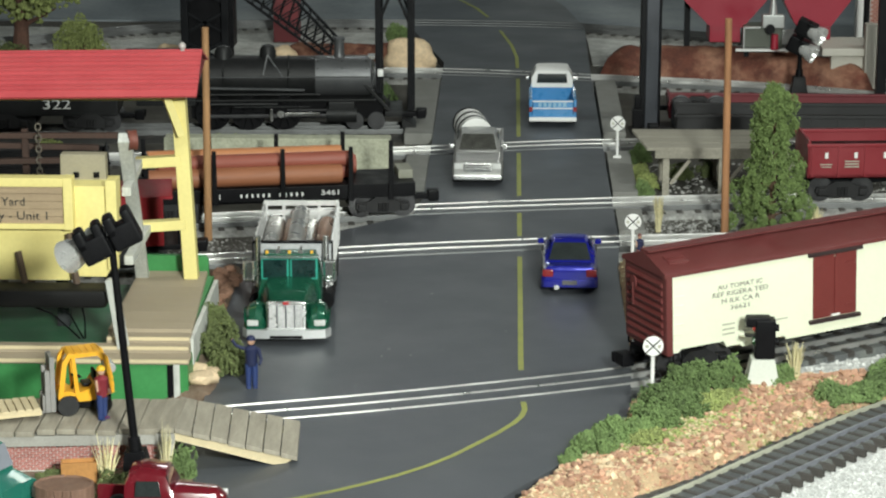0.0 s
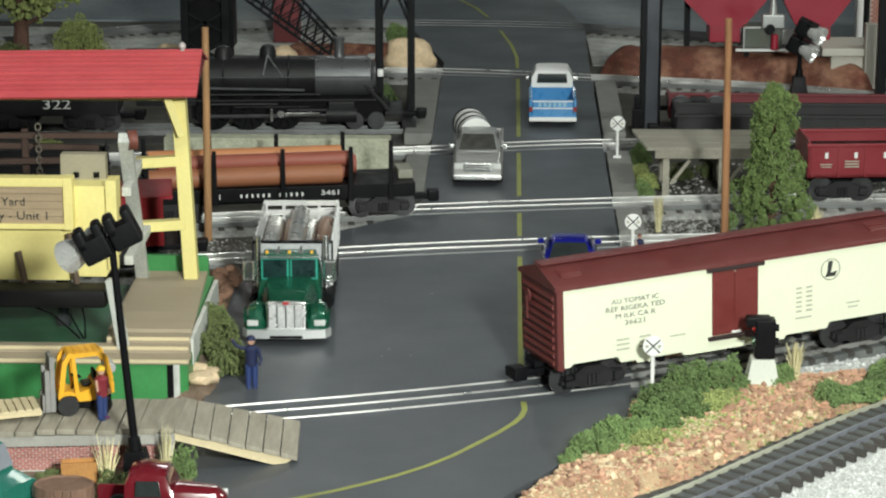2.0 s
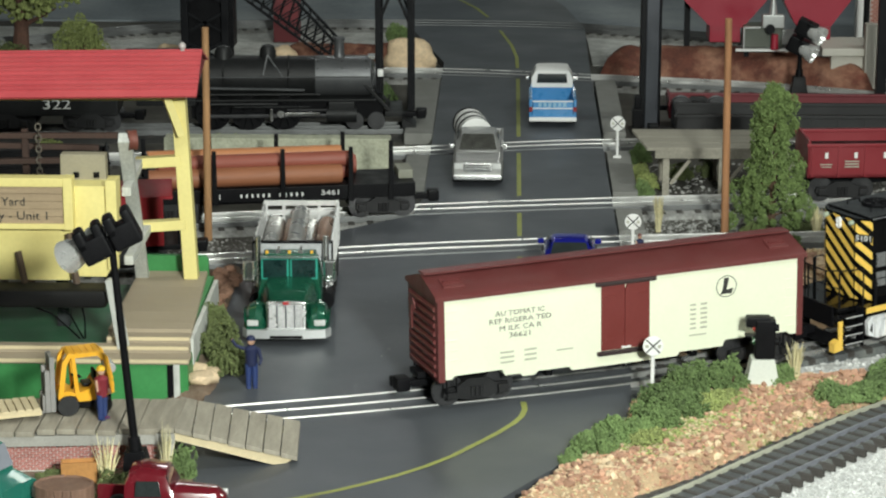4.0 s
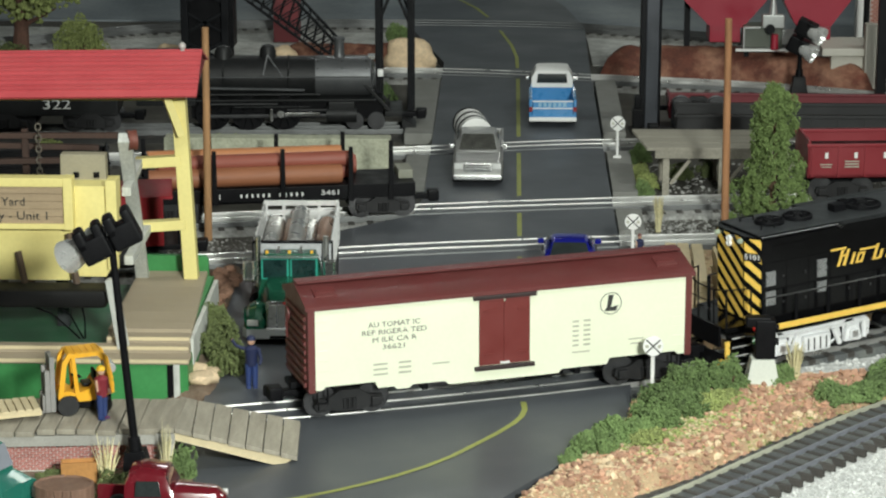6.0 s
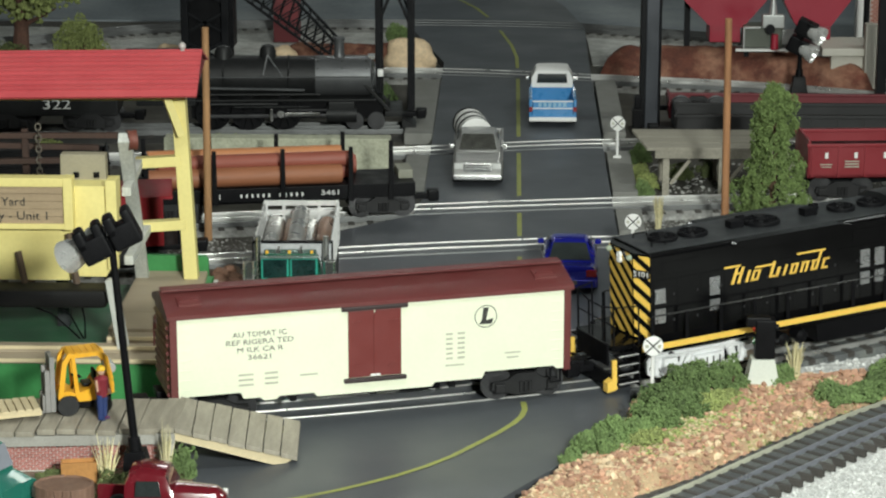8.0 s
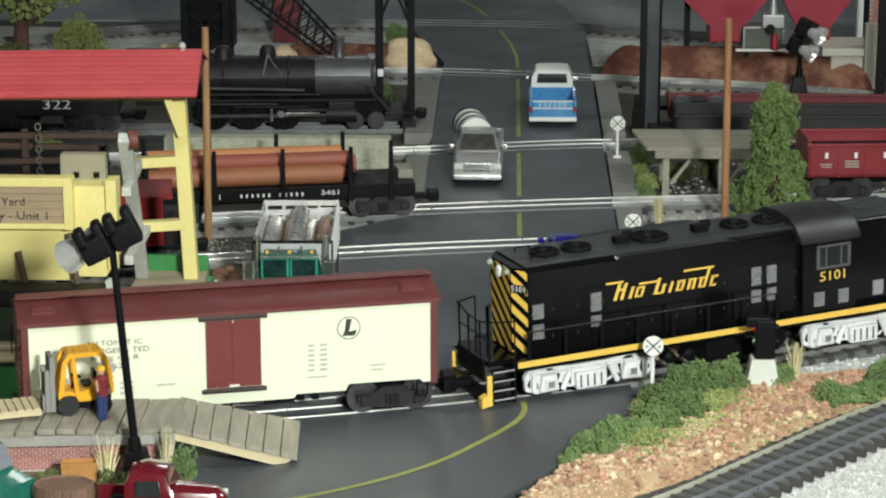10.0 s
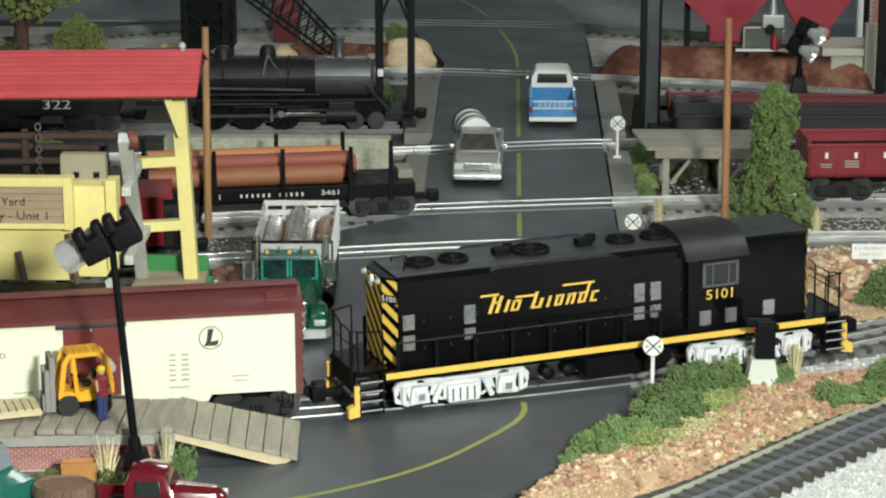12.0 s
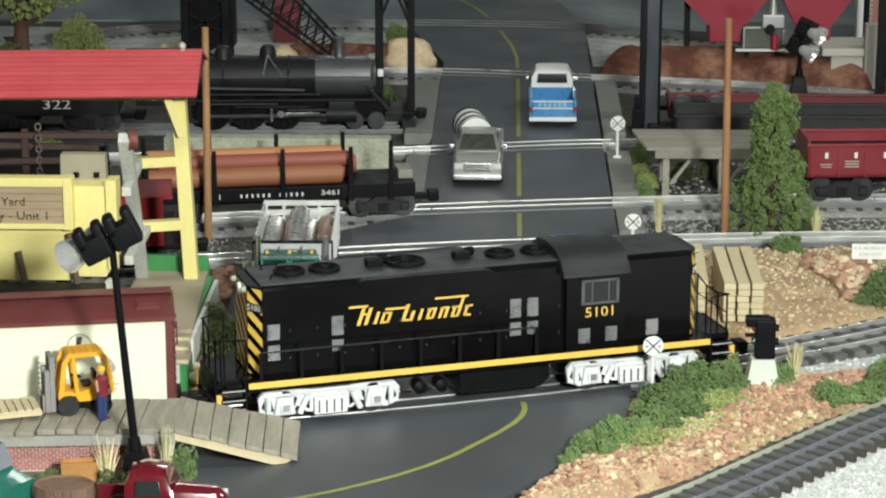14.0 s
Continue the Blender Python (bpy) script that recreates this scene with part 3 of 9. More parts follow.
def build_diesel():
    eng = thing("diesel_locomotive", "glossy black model diesel switcher with yellow stripes and silver trucks", "locomotive")
    wheels = []
    HW = 0.0248
    CHX, CHY = 0.0070, 0.0100  # the angled corners of the hood ends
    # frame, walkway and side sill
    bm = bm_new()
    box(bm, -0.150, 0.150, -0.0325, 0.0325, 0.0235, 0.030, bev=0.0005)
    for s in (-1, 1):
        box(bm, min(s * 0.150, s * 0.166), max(s * 0.150, s * 0.166), -0.024, 0.024, 0.0265, 0.030)
    part("frame", bm, BLACKG, eng, "black walkway frame")
    for s in (-1, 1):
        bm = bm_new()
        y = s * 0.0325
        box(bm, -0.1495, 0.1495, min(y, y + s * 0.0005), max(y, y + s * 0.0005), 0.0259, 0.0297)
        part("side_sill", bm, GOLD, eng, "yellow side stripe")
    # long hood with rounded roof
    def hood_profile(w, z0, z1, r):
        p = [(-w, z0), (w, z0), (w, z1 - r)]
        for k in range(1, 4):
            a = k * math.pi / 8
            p.append((w - r + r * math.cos(a), z1 - r + r * math.sin(a)))
        p += [(w - r, z1), (-w + r, z1)]
        for k in range(3, 0, -1):
            a = k * math.pi / 8
            p.append((-w + r - r * math.cos(a), z1 - r + r * math.sin(a)))
        p.append((-w, z1 - r))
        return p
    bm = bm_new()
    prism(bm, hood_profile(HW, 0.030, 0.0862, 0.0032), -0.1380, 0.0535, pose(0, 0, 0, 0, 0, 90) @ pose(0, 0, 0, 0, 0, 180))
    prism(bm, [(-0.1380, -HW), (-0.1380 - CHX, -HW + CHY), (-0.1380 - CHX, HW - CHY), (-0.1380, HW)], 0.030, 0.0856, Matrix(((1, 0, 0, 0), (0, 0, 1, 0), (0, 1, 0, 0), (0, 0, 0, 1))))
    hood = part("long_hood", bm, BLACKG, eng, "glossy black long hood")
    bm = bm_new()
    box(bm, -0.1385, 0.0525, -HW + 0.003, HW - 0.003, 0.0860, 0.0868, bev=0.0003)
    part("hood_roof", bm, DARKGREY, hood, "dark grey roof panel")
    # raised seam, door panels and small glint blocks along the hood
    for s in (-1, 1):
        bm = bm_new()
        y = s * HW
        def pan(x0, x1, z0, z1, d=0.0003):
            bm = bm_new()
            box(bm, x0, x1, min(y, y + s * d), max(y, y + s * d), z0, z1, bev=0.00018)
            door = part("access_door", bm, BLACKG, hood)
            if z1 - z0 > 0.02:
                # small metal blocks added to imitate glints along the door lines
                bm = bm_new()
                for zz in (z0 + 0.009, z0 + 0.026):
                    box(bm, x1 - 0.0016, x1 - 0.0009, min(y, y + s * 0.0008), max(y, y + s * 0.0008), zz, zz + 0.0014)
                part("door_latch", bm, MATS["wheel_dark_metal"], door, "small metal block standing in for a glint on the door line")
        for k in range(11):
            x = -0.1365 + k * 0.0172
            pan(x, x + 0.0158, 0.0315, 0.0685)
        pan(-0.130, -0.103, 0.0715, 0.0795)
        pan(0.012, 0.031, 0.0715, 0.0795)
        pan(0.033, 0.052, 0.0715, 0.0795)
        bm.free()
        for x0, x1, z0, z1 in ((-0.1358, -0.1284, 0.0535, 0.0640), (-0.1358, -0.1284, 0.0405, 0.0512), (-0.0960, -0.0888, 0.0530, 0.0650), (-0.0960, -0.0888, 0.043, 0.0510), (0.0178, 0.0248, 0.0535, 0.0655), (0.0178, 0.0248, 0.042, 0.0512), (0.0290, 0.0360, 0.0535, 0.0655), (0.0290, 0.0360, 0.042, 0.0512)):
            bm = bm_new()
            n = int((z1 - z0) / 0.0012)
            for k in range(n):
                z = z0 + 0.0012 * k
                box(bm, x0, x1, min(y + s * 0.0005, y + s * 0.0013), max(y + s * 0.0005, y + s * 0.0013), z, z + 0.0008)
            part("louvre", bm, paint("louvre_grey", (0.55, 0.56, 0.57), 0.30, 0.75, 0.1, 100, 0.03), hood, "grey slatted louvres")
    # dynamic brake bulge
    for s in (-1, 1):
        bm = bm_new()
        prism(bm, [(-0.081, 0.0842), (-0.076, 0.0866), (0.000, 0.0866), (0.010, 0.0842), (-0.002, 0.0800), (-0.066, 0.0800), (-0.076, 0.0822)], min(s * HW * 0.9, s * (HW + 0.0045)), max(s * HW * 0.9, s * (HW + 0.0045)))
        part("brake_blister", bm, BLACKG, hood)
    # roof fans
    for x, r in ((-0.1155, 0.0098), (-0.0935, 0.0098), (-0.042, 0.0125), (0.0195, 0.0095), (0.043, 0.0095)):
        bm = bm_new()
        lathe(bm, [(r, 0), (r, 0.0022), (r * 0.95, 0.0028), (r * 0.86, 0.0028), (r * 0.84, 0.0012), (r * 0.3, 0.0012), (r * 0.28, 0.0026), (0.0008, 0.003)], 24)
        fan = part("roof_fan", bm, BLACK, eng, "black round roof fan", pose(x, 0, 0.0866))
        for k in range(8):
            a = k * math.pi / 4
            bm = bm_new()
            cyl(bm, (r * 0.25 * math.cos(a), r * 0.25 * math.sin(a), 0.0024), (r * 0.92 * math.cos(a), r * 0.92 * math.sin(a), 0.0024), 0.0005, seg=5)
            part("fan_bar", bm, BLACK, fan)
    for x in (-0.062, -0.006):
        bm = bm_new()
        box(bm, -0.005, 0.005, -0.004, 0.004, 0, 0.005, bev=0.0008)
        cyl(bm, (0.004, 0.004, 0.004), (0.009, 0.005, 0.003), 0.0022, 0.003, seg=10)
        part("exhaust_stack", bm, BLACK, hood, "", pose(x, 0.0, 0.0866))
    bm = bm_new()
    for y in (-0.012, 0.012):
        tube(bm, [(-0.13, y, 0.0868), (-0.13, y, 0.0895), (-0.12, y, 0.0895), (-0.12, y, 0.0868)], 0.0005)
    part("grab_iron", bm, BLACK, hood)

    # warning stripes on a hood end, cut to the panel
    def striped_end(parent, x, d, z0, z1):
        w = HW - CHY
        hc = math.hypot(CHX, CHY) / 2
        ang_c = math.degrees(math.atan2(CHX, CHY))
        step, wid, slope = 0.0098, 0.0052, 0.75
        # the flat end and the two angled corners: centre, half width and facing angle of each panel
        for px, py, hw, ang, side in ((x, 0, w, 0, 0), (x - d * CHX / 2, -(HW - CHY / 2), hc, -ang_c, -1), (x - d * CHX / 2, HW - CHY / 2, hc, ang_c, 1)):
            face = pose(px, py, 0, 0, 0, ang if d > 0 else 180 - ang)
            shift = -d * side * slope * (w + hc)
            bm = bm_new()
            box(bm, 0, 0.0005, -hw + 0.0002, hw - 0.0002, z0, z1, face)
            pn = part("end_panel", bm, BLACKG, parent)
            bm = bm_new()
            c = z0 - 0.08 + math.fmod(shift, step)
            while c < z1 + 0.06:
                ya, yb = -hw + 0.0003, hw - 0.0003
                quad = [(ya, c - slope * ya), (yb, c - slope * yb), (yb, c + wid - slope * yb), (ya, c + wid - slope * ya)]
                for lim, keep in ((z0, 1), (z1, -1)):
                    out = []
                    for i in range(len(quad)):
                        p, q = quad[i], quad[(i + 1) % len(quad)]
                        pi, qi = (p[1] - lim) * keep >= 0, (q[1] - lim) * keep >= 0
                        if pi:
                            out.append(p)
                        if pi != qi:
                            f = (lim - p[1]) / (q[1] - p[1])
                            out.append((p[0] + (q[0] - p[0]) * f, lim))
                    quad = out
                    if len(quad) < 3:
                        break
                if len(quad) >= 3:
                    bm.faces.new([bm.verts.new(face @ Vector((0.0008, yy, zz))) for yy, zz in quad])
                c += step
            bmesh.ops.recalc_face_normals(bm, faces=bm.faces[:])
            part("warning_stripe", bm, GOLD, pn, "diagonal yellow warning stripes")
        for side in (-1, 1):
            ang = side * ang_c
            face = pose(x - d * CHX / 2, side * (HW - CHY / 2), 0, 0, 0, ang if d > 0 else 180 - ang)
            bm = bm_new()
            box(bm, 0.0006, 0.0014, -0.0056, 0.0056, z1 - 0.0145, z1 - 0.0092, face, bev=0.0002)
            nb = part("number_board", bm, BLACK, parent)
            lettering("lettering", "5101", 0.0052, WHITE, nb, face @ pose(0.0015, 0, z1 - 0.0118, 90, 0, 90), width=0.0098)
        for y in (-0.013, 0.013):
            bm = bm_new()
            lathe(bm, [(0.0018, 0), (0.0018, 0.002), (0.0008, 0.003)], 10, pose(x + d * 0.0009, y, z1 - 0.002, 0, 90 * d, 0))
            part("marker_lamp", bm, paint("marker_lens", (0.35, 0.40, 0.30), 0.3), parent, "small pale marker lamp")
        bm = bm_new()
        for z in (z1 - 0.003, z1 - 0.0062):
            lathe(bm, [(0.0022, 0), (0.0022, 0.0018), (0.0016, 0.002), (0.0004, 0.0012)], 12, pose(x + d * 0.0009, 0, z, 0, 90 * d, 0))
        part("headlight", bm, WHITE, parent, "round white headlight")
    striped_end(hood, -0.1380 - CHX, -1, 0.0312, 0.0845)
    # cab
    bm = bm_new()
    box(bm, 0.053, 0.0930, -0.0305, 0.0305, 0.030, 0.0785, bev=0.0006)
    cab = part("cab", bm, BLACKG, eng, "black cab with side window")
    bm = bm_new()
    rp = [(-0.0325, 0.0775), (-0.0318, 0.0800), (-0.026, 0.0868), (-0.016, 0.0918), (0, 0.0935), (0.016, 0.0918), (0.026, 0.0868), (0.0318, 0.0800), (0.0325, 0.0775)]
    prism(bm, rp, 0.0505, 0.0945, pose(0, 0, 0, 0, 0, -90) @ pose(0, 0, 0))
    for v in bm.verts:
        v.co.x = abs(v.co.x)
    part("cab_roof", bm, paint("cab_roof_black", (0.016, 0.017, 0.018), 0.4, 0, 0.15, 60, 0.08), cab, "dark rounded cab roof")
    for s in (-1, 1):
        y = s * 0.0305
        bm = bm_new()
        for x0, x1, z0, z1 in ((0.0625, 0.0645, 0.0595, 0.0745), (0.0855, 0.0875, 0.0595, 0.0745), (0.0625, 0.0875, 0.0735, 0.0750), (0.0625, 0.0875, 0.0590, 0.0605), (0.0690, 0.0700, 0.060, 0.074), (0.080, 0.081, 0.060, 0.074)):
            box(bm, x0, x1, min(y, y + s * 0.0012), max(y, y + s * 0.0012), z0, z1)
        part("window_frame", bm, paint("window_frame_grey", (0.12, 0.12, 0.125), 0.4, 0.3), cab, "grey window frame")
        bm = bm_new()
        box(bm, 0.064, 0.086, min(y, y + s * 0.0005), max(y, y + s * 0.0005), 0.060, 0.0742)
        part("window_pane", bm, paint("cab_glass", (0.02, 0.022, 0.025), 0.08, 0, 0.05, bump=0), cab, "dark glazed side window")
        bm = bm_new()
        box(bm, 0.0605, 0.0895, min(y, y + s * 0.005), max(y, y + s * 0.005), 0.0765, 0.0775)
        part("sun_visor", bm, BLACKG, cab)
        lettering("lettering", "5101", 0.0092, GOLD, cab, pose(0.0755, s * 0.0308, 0.0535, 90, 0, 180 if s > 0 else 0), width=0.0185)
        bm = bm_new()
        for x0 in (0.0610, 0.0790):
            for k in range(6):
                box(bm, x0, x0 + 0.0075, min(y, y + s * 0.001), max(y, y + s * 0.001), 0.0345 + 0.0016 * k, 0.0355 + 0.0016 * k)
        part("battery_box_louvre", bm, MATS["louvre_grey"], cab, "grey battery box louvres")
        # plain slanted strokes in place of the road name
        def stroke(x, z, w, h, lean=0.35):
            bm = bm_new()
            prism(bm, [(x, z), (x + w, z), (x + w + h * lean, z + h), (x + h * lean, z + h)], min(s * (HW + 0.0008), s * (HW + 0.0011)), max(s * (HW + 0.0008), s * (HW + 0.0011)))
            part("name_stroke", bm, GOLD, hood, "slanted yellow road name stroke")
        X0 = -0.0865
        for gx, hh, ww in ((0.006, 0.0105, 0.0022), (0.0105, 0.0105, 0.0022), (0.0165, 0.0075, 0.002), (0.0205, 0.007, 0.0018), (0.0245, 0.007, 0.0018),
                           (0.034, 0.0105, 0.0022), (0.039, 0.0062, 0.0022), (0.0445, 0.007, 0.0018), (0.0495, 0.007, 0.0018), (0.053, 0.007, 0.0018), (0.0575, 0.007, 0.0018), (0.061, 0.007, 0.0018), (0.0655, 0.007, 0.0018), (0.069, 0.012, 0.0018), (0.0735, 0.007, 0.0018)):
            stroke(X0 + gx, 0.0575, ww, hh)
        for gx, gz, gw in ((0.001, 0.0685, 0.012), (0.0085, 0.0635, 0.006), (0.0208, 0.0575, 0.0055), (0.0225, 0.0632, 0.0055), (0.024, 0.0655, 0.014), (0.034, 0.0575, 0.007), (0.0498, 0.0575, 0.005), (0.051, 0.0632, 0.005), (0.059, 0.0632, 0.004), (0.0655, 0.0575, 0.005), (0.0665, 0.0632, 0.005), (0.0555, 0.0695, 0.0215), (0.0735, 0.0575, 0.005), (0.075, 0.0632, 0.005)):
            stroke(X0 + gx, gz, gw, 0.0013)
    # short hood
    bm = bm_new()
    prism(bm, hood_profile(HW, 0.030, 0.0862, 0.0032), -0.1380, -0.092, pose(0, 0, 0, 0, 0, 90))
    prism(bm, [(0.1380, -HW), (0.1380 + CHX, -HW + CHY), (0.1380 + CHX, HW - CHY), (0.1380, HW)], 0.030, 0.0856, Matrix(((1, 0, 0, 0), (0, 0, 1, 0), (0, 1, 0, 0), (0, 0, 0, 1))))
    short = part("short_hood", bm, BLACKG, eng, "glossy black short hood")
    bm = bm_new()
    box(bm, 0.094, 0.1395, -HW + 0.003, HW - 0.003, 0.0860, 0.0868, bev=0.0003)
    for y in (-0.006, 0.006):
        tube(bm, [(0.104, y, 0.0868), (0.104, y, 0.089), (0.116, y, 0.089), (0.116, y, 0.0868)], 0.0005)
    part("hood_roof", bm, DARKGREY, short, "dark grey roof panel")
    striped_end(short, 0.1380 + CHX, 1, 0.0312, 0.0845)
    bm = bm_new()
    for s in (-1, 1):
        y = s * HW
        box(bm, 0.1085, 0.1165, min(y, y + s * 0.001), max(y, y + s * 0.001), 0.034, 0.044, bev=0.0002)
    part("short_hood_louvre", bm, MATS["louvre_grey"], short, "grey louvre")
    # trucks: silver side frames
    for cx in (-0.098, 0.100):
        bm = bm_new()
        box(bm, -0.035, 0.035, -0.015, 0.015, 0.012, 0.0225, bev=0.001)
        tr = part("power_truck", bm, BLACK, eng, "silver-painted two-axle power truck", pose(cx, 0, 0))
        for s in (-1, 1):
            bm = bm_new()
            y0, y1 = sorted((s * 0.0225, s * 0.0255))
            prism(bm, [(-0.0435, 0.0075), (-0.0445, 0.0165), (-0.041, 0.0205), (-0.030, 0.0225), (-0.012, 0.0200), (0.012, 0.0200), (0.030, 0.0225), (0.041, 0.0205), (0.0445, 0.0165), (0.0435, 0.0075), (0.036, 0.0045), (0.028, 0.0050), (0.020, 0.0105), (0.014, 0.0060), (-0.014, 0.0060), (-0.020, 0.0105), (-0.028, 0.0050), (-0.036, 0.0045)], y0, y1)
            for k in (-1, 1):
                yy = sorted((s * 0.025, s * 0.0295))
                box(bm, k * 0.0285 - 0.0068, k * 0.0285 + 0.0068, yy[0], yy[1], 0.0062, 0.0172, bev=0.001, taper=(0.72, 1))
                yy = sorted((s * 0.025, s * 0.0315))
                box(bm, k * 0.0285 - 0.0035, k * 0.0285 + 0.0035, yy[0], yy[1], 0.0085, 0.0145, bev=0.0008)
                cyl(bm, (k * 0.014, s * 0.0275, 0.017), (k * 0.019, s * 0.0275, 0.006), 0.0019, seg=8)
                cyl(bm, (k * 0.0385, s * 0.0275, 0.019), (k * 0.0385, s * 0.0275, 0.007), 0.0017, seg=8)
                cyl(bm, (k * 0.030, s * 0.0268, 0.0195), (k * 0.041, s * 0.0268, 0.0185), 0.0015, seg=8)
            yy = sorted((s * 0.025, s * 0.030))
            box(bm, -0.0105, 0.0105, yy[0], yy[1], 0.0045, 0.0155, bev=0.0012)
            cyl(bm, (-0.033, s * 0.027, 0.0185), (0.033, s * 0.027, 0.0178), 0.0009, seg=6)
            sf = part("side_frame", bm, SILVERP, tr, "silver cast side frame with springs")
            # black strips on the solid block paint the shade between springs
            for k in range(4):
                bm = bm_new()
                yy = sorted((s * 0.0296, s * 0.0303))
                box(bm, -0.0080 + k * 0.0047, -0.0071 + k * 0.0047, yy[0], yy[1], 0.006, 0.0140)
                part("spring_gap", bm, BLACK, sf, "black strip painted as the shade between springs")
            for k in (-1, 1):
                bm = bm_new()
                yy = sorted((s * 0.0312, s * 0.0318))
                box(bm, k * 0.0285 - 0.0022, k * 0.0285 + 0.0022, yy[0], yy[1], 0.0095, 0.0135)
                part("journal_lid", bm, MATS["louvre_grey"], sf)
            # black insets just proud of the frame paint the shade of its openings
            for k in (-1, 1):
                for pts in ([(k * 0.0125, 0.0078), (k * 0.0185, 0.0110), (k * 0.0150, 0.0170), (k * 0.0125, 0.0160)], [(k * 0.0368, 0.0170), (k * 0.0372, 0.0082), (k * 0.0348, 0.0082)], [(k * 0.0200, 0.0160), (k * 0.0222, 0.0160), (k * 0.0222, 0.0088)], [(k * 0.0235, 0.0185), (k * 0.0335, 0.0190), (k * 0.0320, 0.0203), (k * 0.0260, 0.0203)], [(k * 0.0405, 0.0090), (k * 0.0425, 0.0110), (k * 0.0405, 0.0155)]):
                    bm = bm_new()
                    yy = sorted((s * 0.0253, s * 0.0259))
                    prism(bm, pts, yy[0], yy[1])
                    part("frame_opening", bm, BLACK, sf, "black inset painted as the shade of a frame opening")
        for k in (-1, 1):
            bm = bm_new()
            for s in (-1, 1):
                lathe(bm, [(0.0112, -0.0018), (0.0115, -0.0008), (0.0102, 0), (0.0098, 0.003), (0.0076, 0.003), (0.006, 0.0016), (0.003, 0.002), (0.0014, 0.003)], 20, pose(0, s * 0.0165, 0, 90 * s))
                for j in range(5):
                    a = j * math.pi * 0.4
                    cyl(bm, (0.0052 * math.cos(a), s * 0.0183, 0.0052 * math.sin(a)), (0.0052 * math.cos(a), s * 0.0190, 0.0052 * math.sin(a)), 0.001, seg=6)
            cyl(bm, (0, -0.0165, 0), (0, 0.0165, 0), 0.0018, seg=8)
            wheels.append((part("wheelset", bm, WHEELM, tr, "dark metal driving wheels on an axle", pose(k * 0.0285, 0, 0.0105)), (k * 0.0285, 0, 0.0105), 0.010))
    # tank and air reservoirs between the trucks
    bm = bm_new()
    prism(bm, [(-0.040, 0.0235), (0.044, 0.0235), (0.046, 0.012), (0.040, 0.006), (-0.012, 0.006), (-0.014, 0.0235)], -0.022, 0.022)
    part("fuel_tank", bm, BLACK, eng, "black fuel tank")
    for y in (-0.022, 0.022):
        for x in (-0.040, -0.026):
            bm = bm_new()
            lathe(bm, [(0.001, -0.0062), (0.0042, -0.0048), (0.0042, 0.0048), (0.001, 0.0062)], 12, pose(x, y * 0.9, 0.0135, 90, 0, 0))
            part("air_tank", bm, BLACK, eng, "small round black air tank")
    # end platforms: pilots, steps, yellow edges
    for s in (-1, 1):
        bm = bm_new()
        x = s * 0.166
        box(bm, min(x, x + s * 0.0018), max(x, x + s * 0.0018), -0.020, 0.020, 0.0165, 0.0305, bev=0.0005)
        prism(bm, [(-0.029, 0.0035), (0.029, 0.0035), (0.027, 0.0125), (-0.027, 0.0125)], -0.001, 0.001, pose(s * 0.1675, 0, 0, 0, 0, 90))
        pil = part("pilot", bm, BLACK, eng, "black pilot plate with yellow edges")
        bm = bm_new()
        for y in (-1, 1):
            box(bm, min(x - s * 0.001, x + s * 0.0024), max(x - s * 0.001, x + s * 0.0024), min(y * 0.0268, y * 0.0285), max(y * 0.0268, y * 0.0285), 0.003, 0.0225, bev=0.0003)
            prism(bm, [(0, 0.0032), (s * 0.0065, 0.0022), (s * 0.0065, 0.0085), (0, 0.0115)], min(y * 0.0235, y * 0.029), max(y * 0.0235, y * 0.029), pose(x, 0, 0))
        part("pilot_edge", bm, GOLD, pil, "yellow pilot corners")
        for y in (-1, 1):
            bm = bm_new()
            for k in range(4):
                z = 0.006 + 0.006 * k
                box(bm, min(s * 0.1515, s * 0.1655), max(s * 0.1515, s * 0.1655), min(y * 0.0245, y * 0.0315), max(y * 0.0245, y * 0.0315), z, z + 0.0012)
            box(bm, min(s * 0.1505, s * 0.1515), max(s * 0.1505, s * 0.1515), min(y * 0.0245, y * 0.0315), max(y * 0.0245, y * 0.0315), 0.004, 0.0295)
            steps = part("side_steps", bm, BLACK, eng, "black side steps with pale treads")
            bm = bm_new()
            for k in range(4):
                z = 0.0072 + 0.006 * k
                box(bm, min(s * 0.1515, s * 0.1655), max(s * 0.1515, s * 0.1655), min(y * 0.0312, y * 0.0319), max(y * 0.0312, y * 0.0319), z - 0.0003, z + 0.0004)
            part("tread_edge", bm, paint("tread_grey", (0.5, 0.5, 0.5), 0.4, 0.3), steps)
        # end railing
        bm = bm_new()
        xr = s * 0.1645
        for y in (-0.0235, -0.009, 0.009, 0.0235):
            cyl(bm, (xr, y, 0.030), (xr, y, 0.0555 if abs(y) > 0.02 else 0.052), 0.00065, seg=6)
        tube(bm, [(xr, -0.0235, 0.0555), (xr, -0.009, 0.052), (xr, 0.009, 0.052), (xr, 0.0235, 0.0555)], 0.00055)
        tube(bm, [(xr, -0.0235, 0.043), (xr, 0.0235, 0.043)], 0.00045)
        for y in (-0.0305, 0.0305):
            tube(bm, [(s * 0.1655, y * 0.8, 0.0555), (s * 0.1505, y, 0.056), (s * 0.1505, y, 0.030)], 0.00055)
        part("end_railing", bm, BLACK, eng, "thin black wire end railing")
        coupler(eng, s * 0.1665, s)
    # side handrails
    for s in (-1, 1):
        y = s * 0.0318
        xs = [-0.1415 + 0.02495 * k for k in range(8)]
        for x in xs:
            bm = bm_new()
            box(bm, x - 0.0011, x + 0.0011, min(y - 0.0005, y + 0.0005), max(y - 0.0005, y + 0.0005), 0.0265, 0.0475)
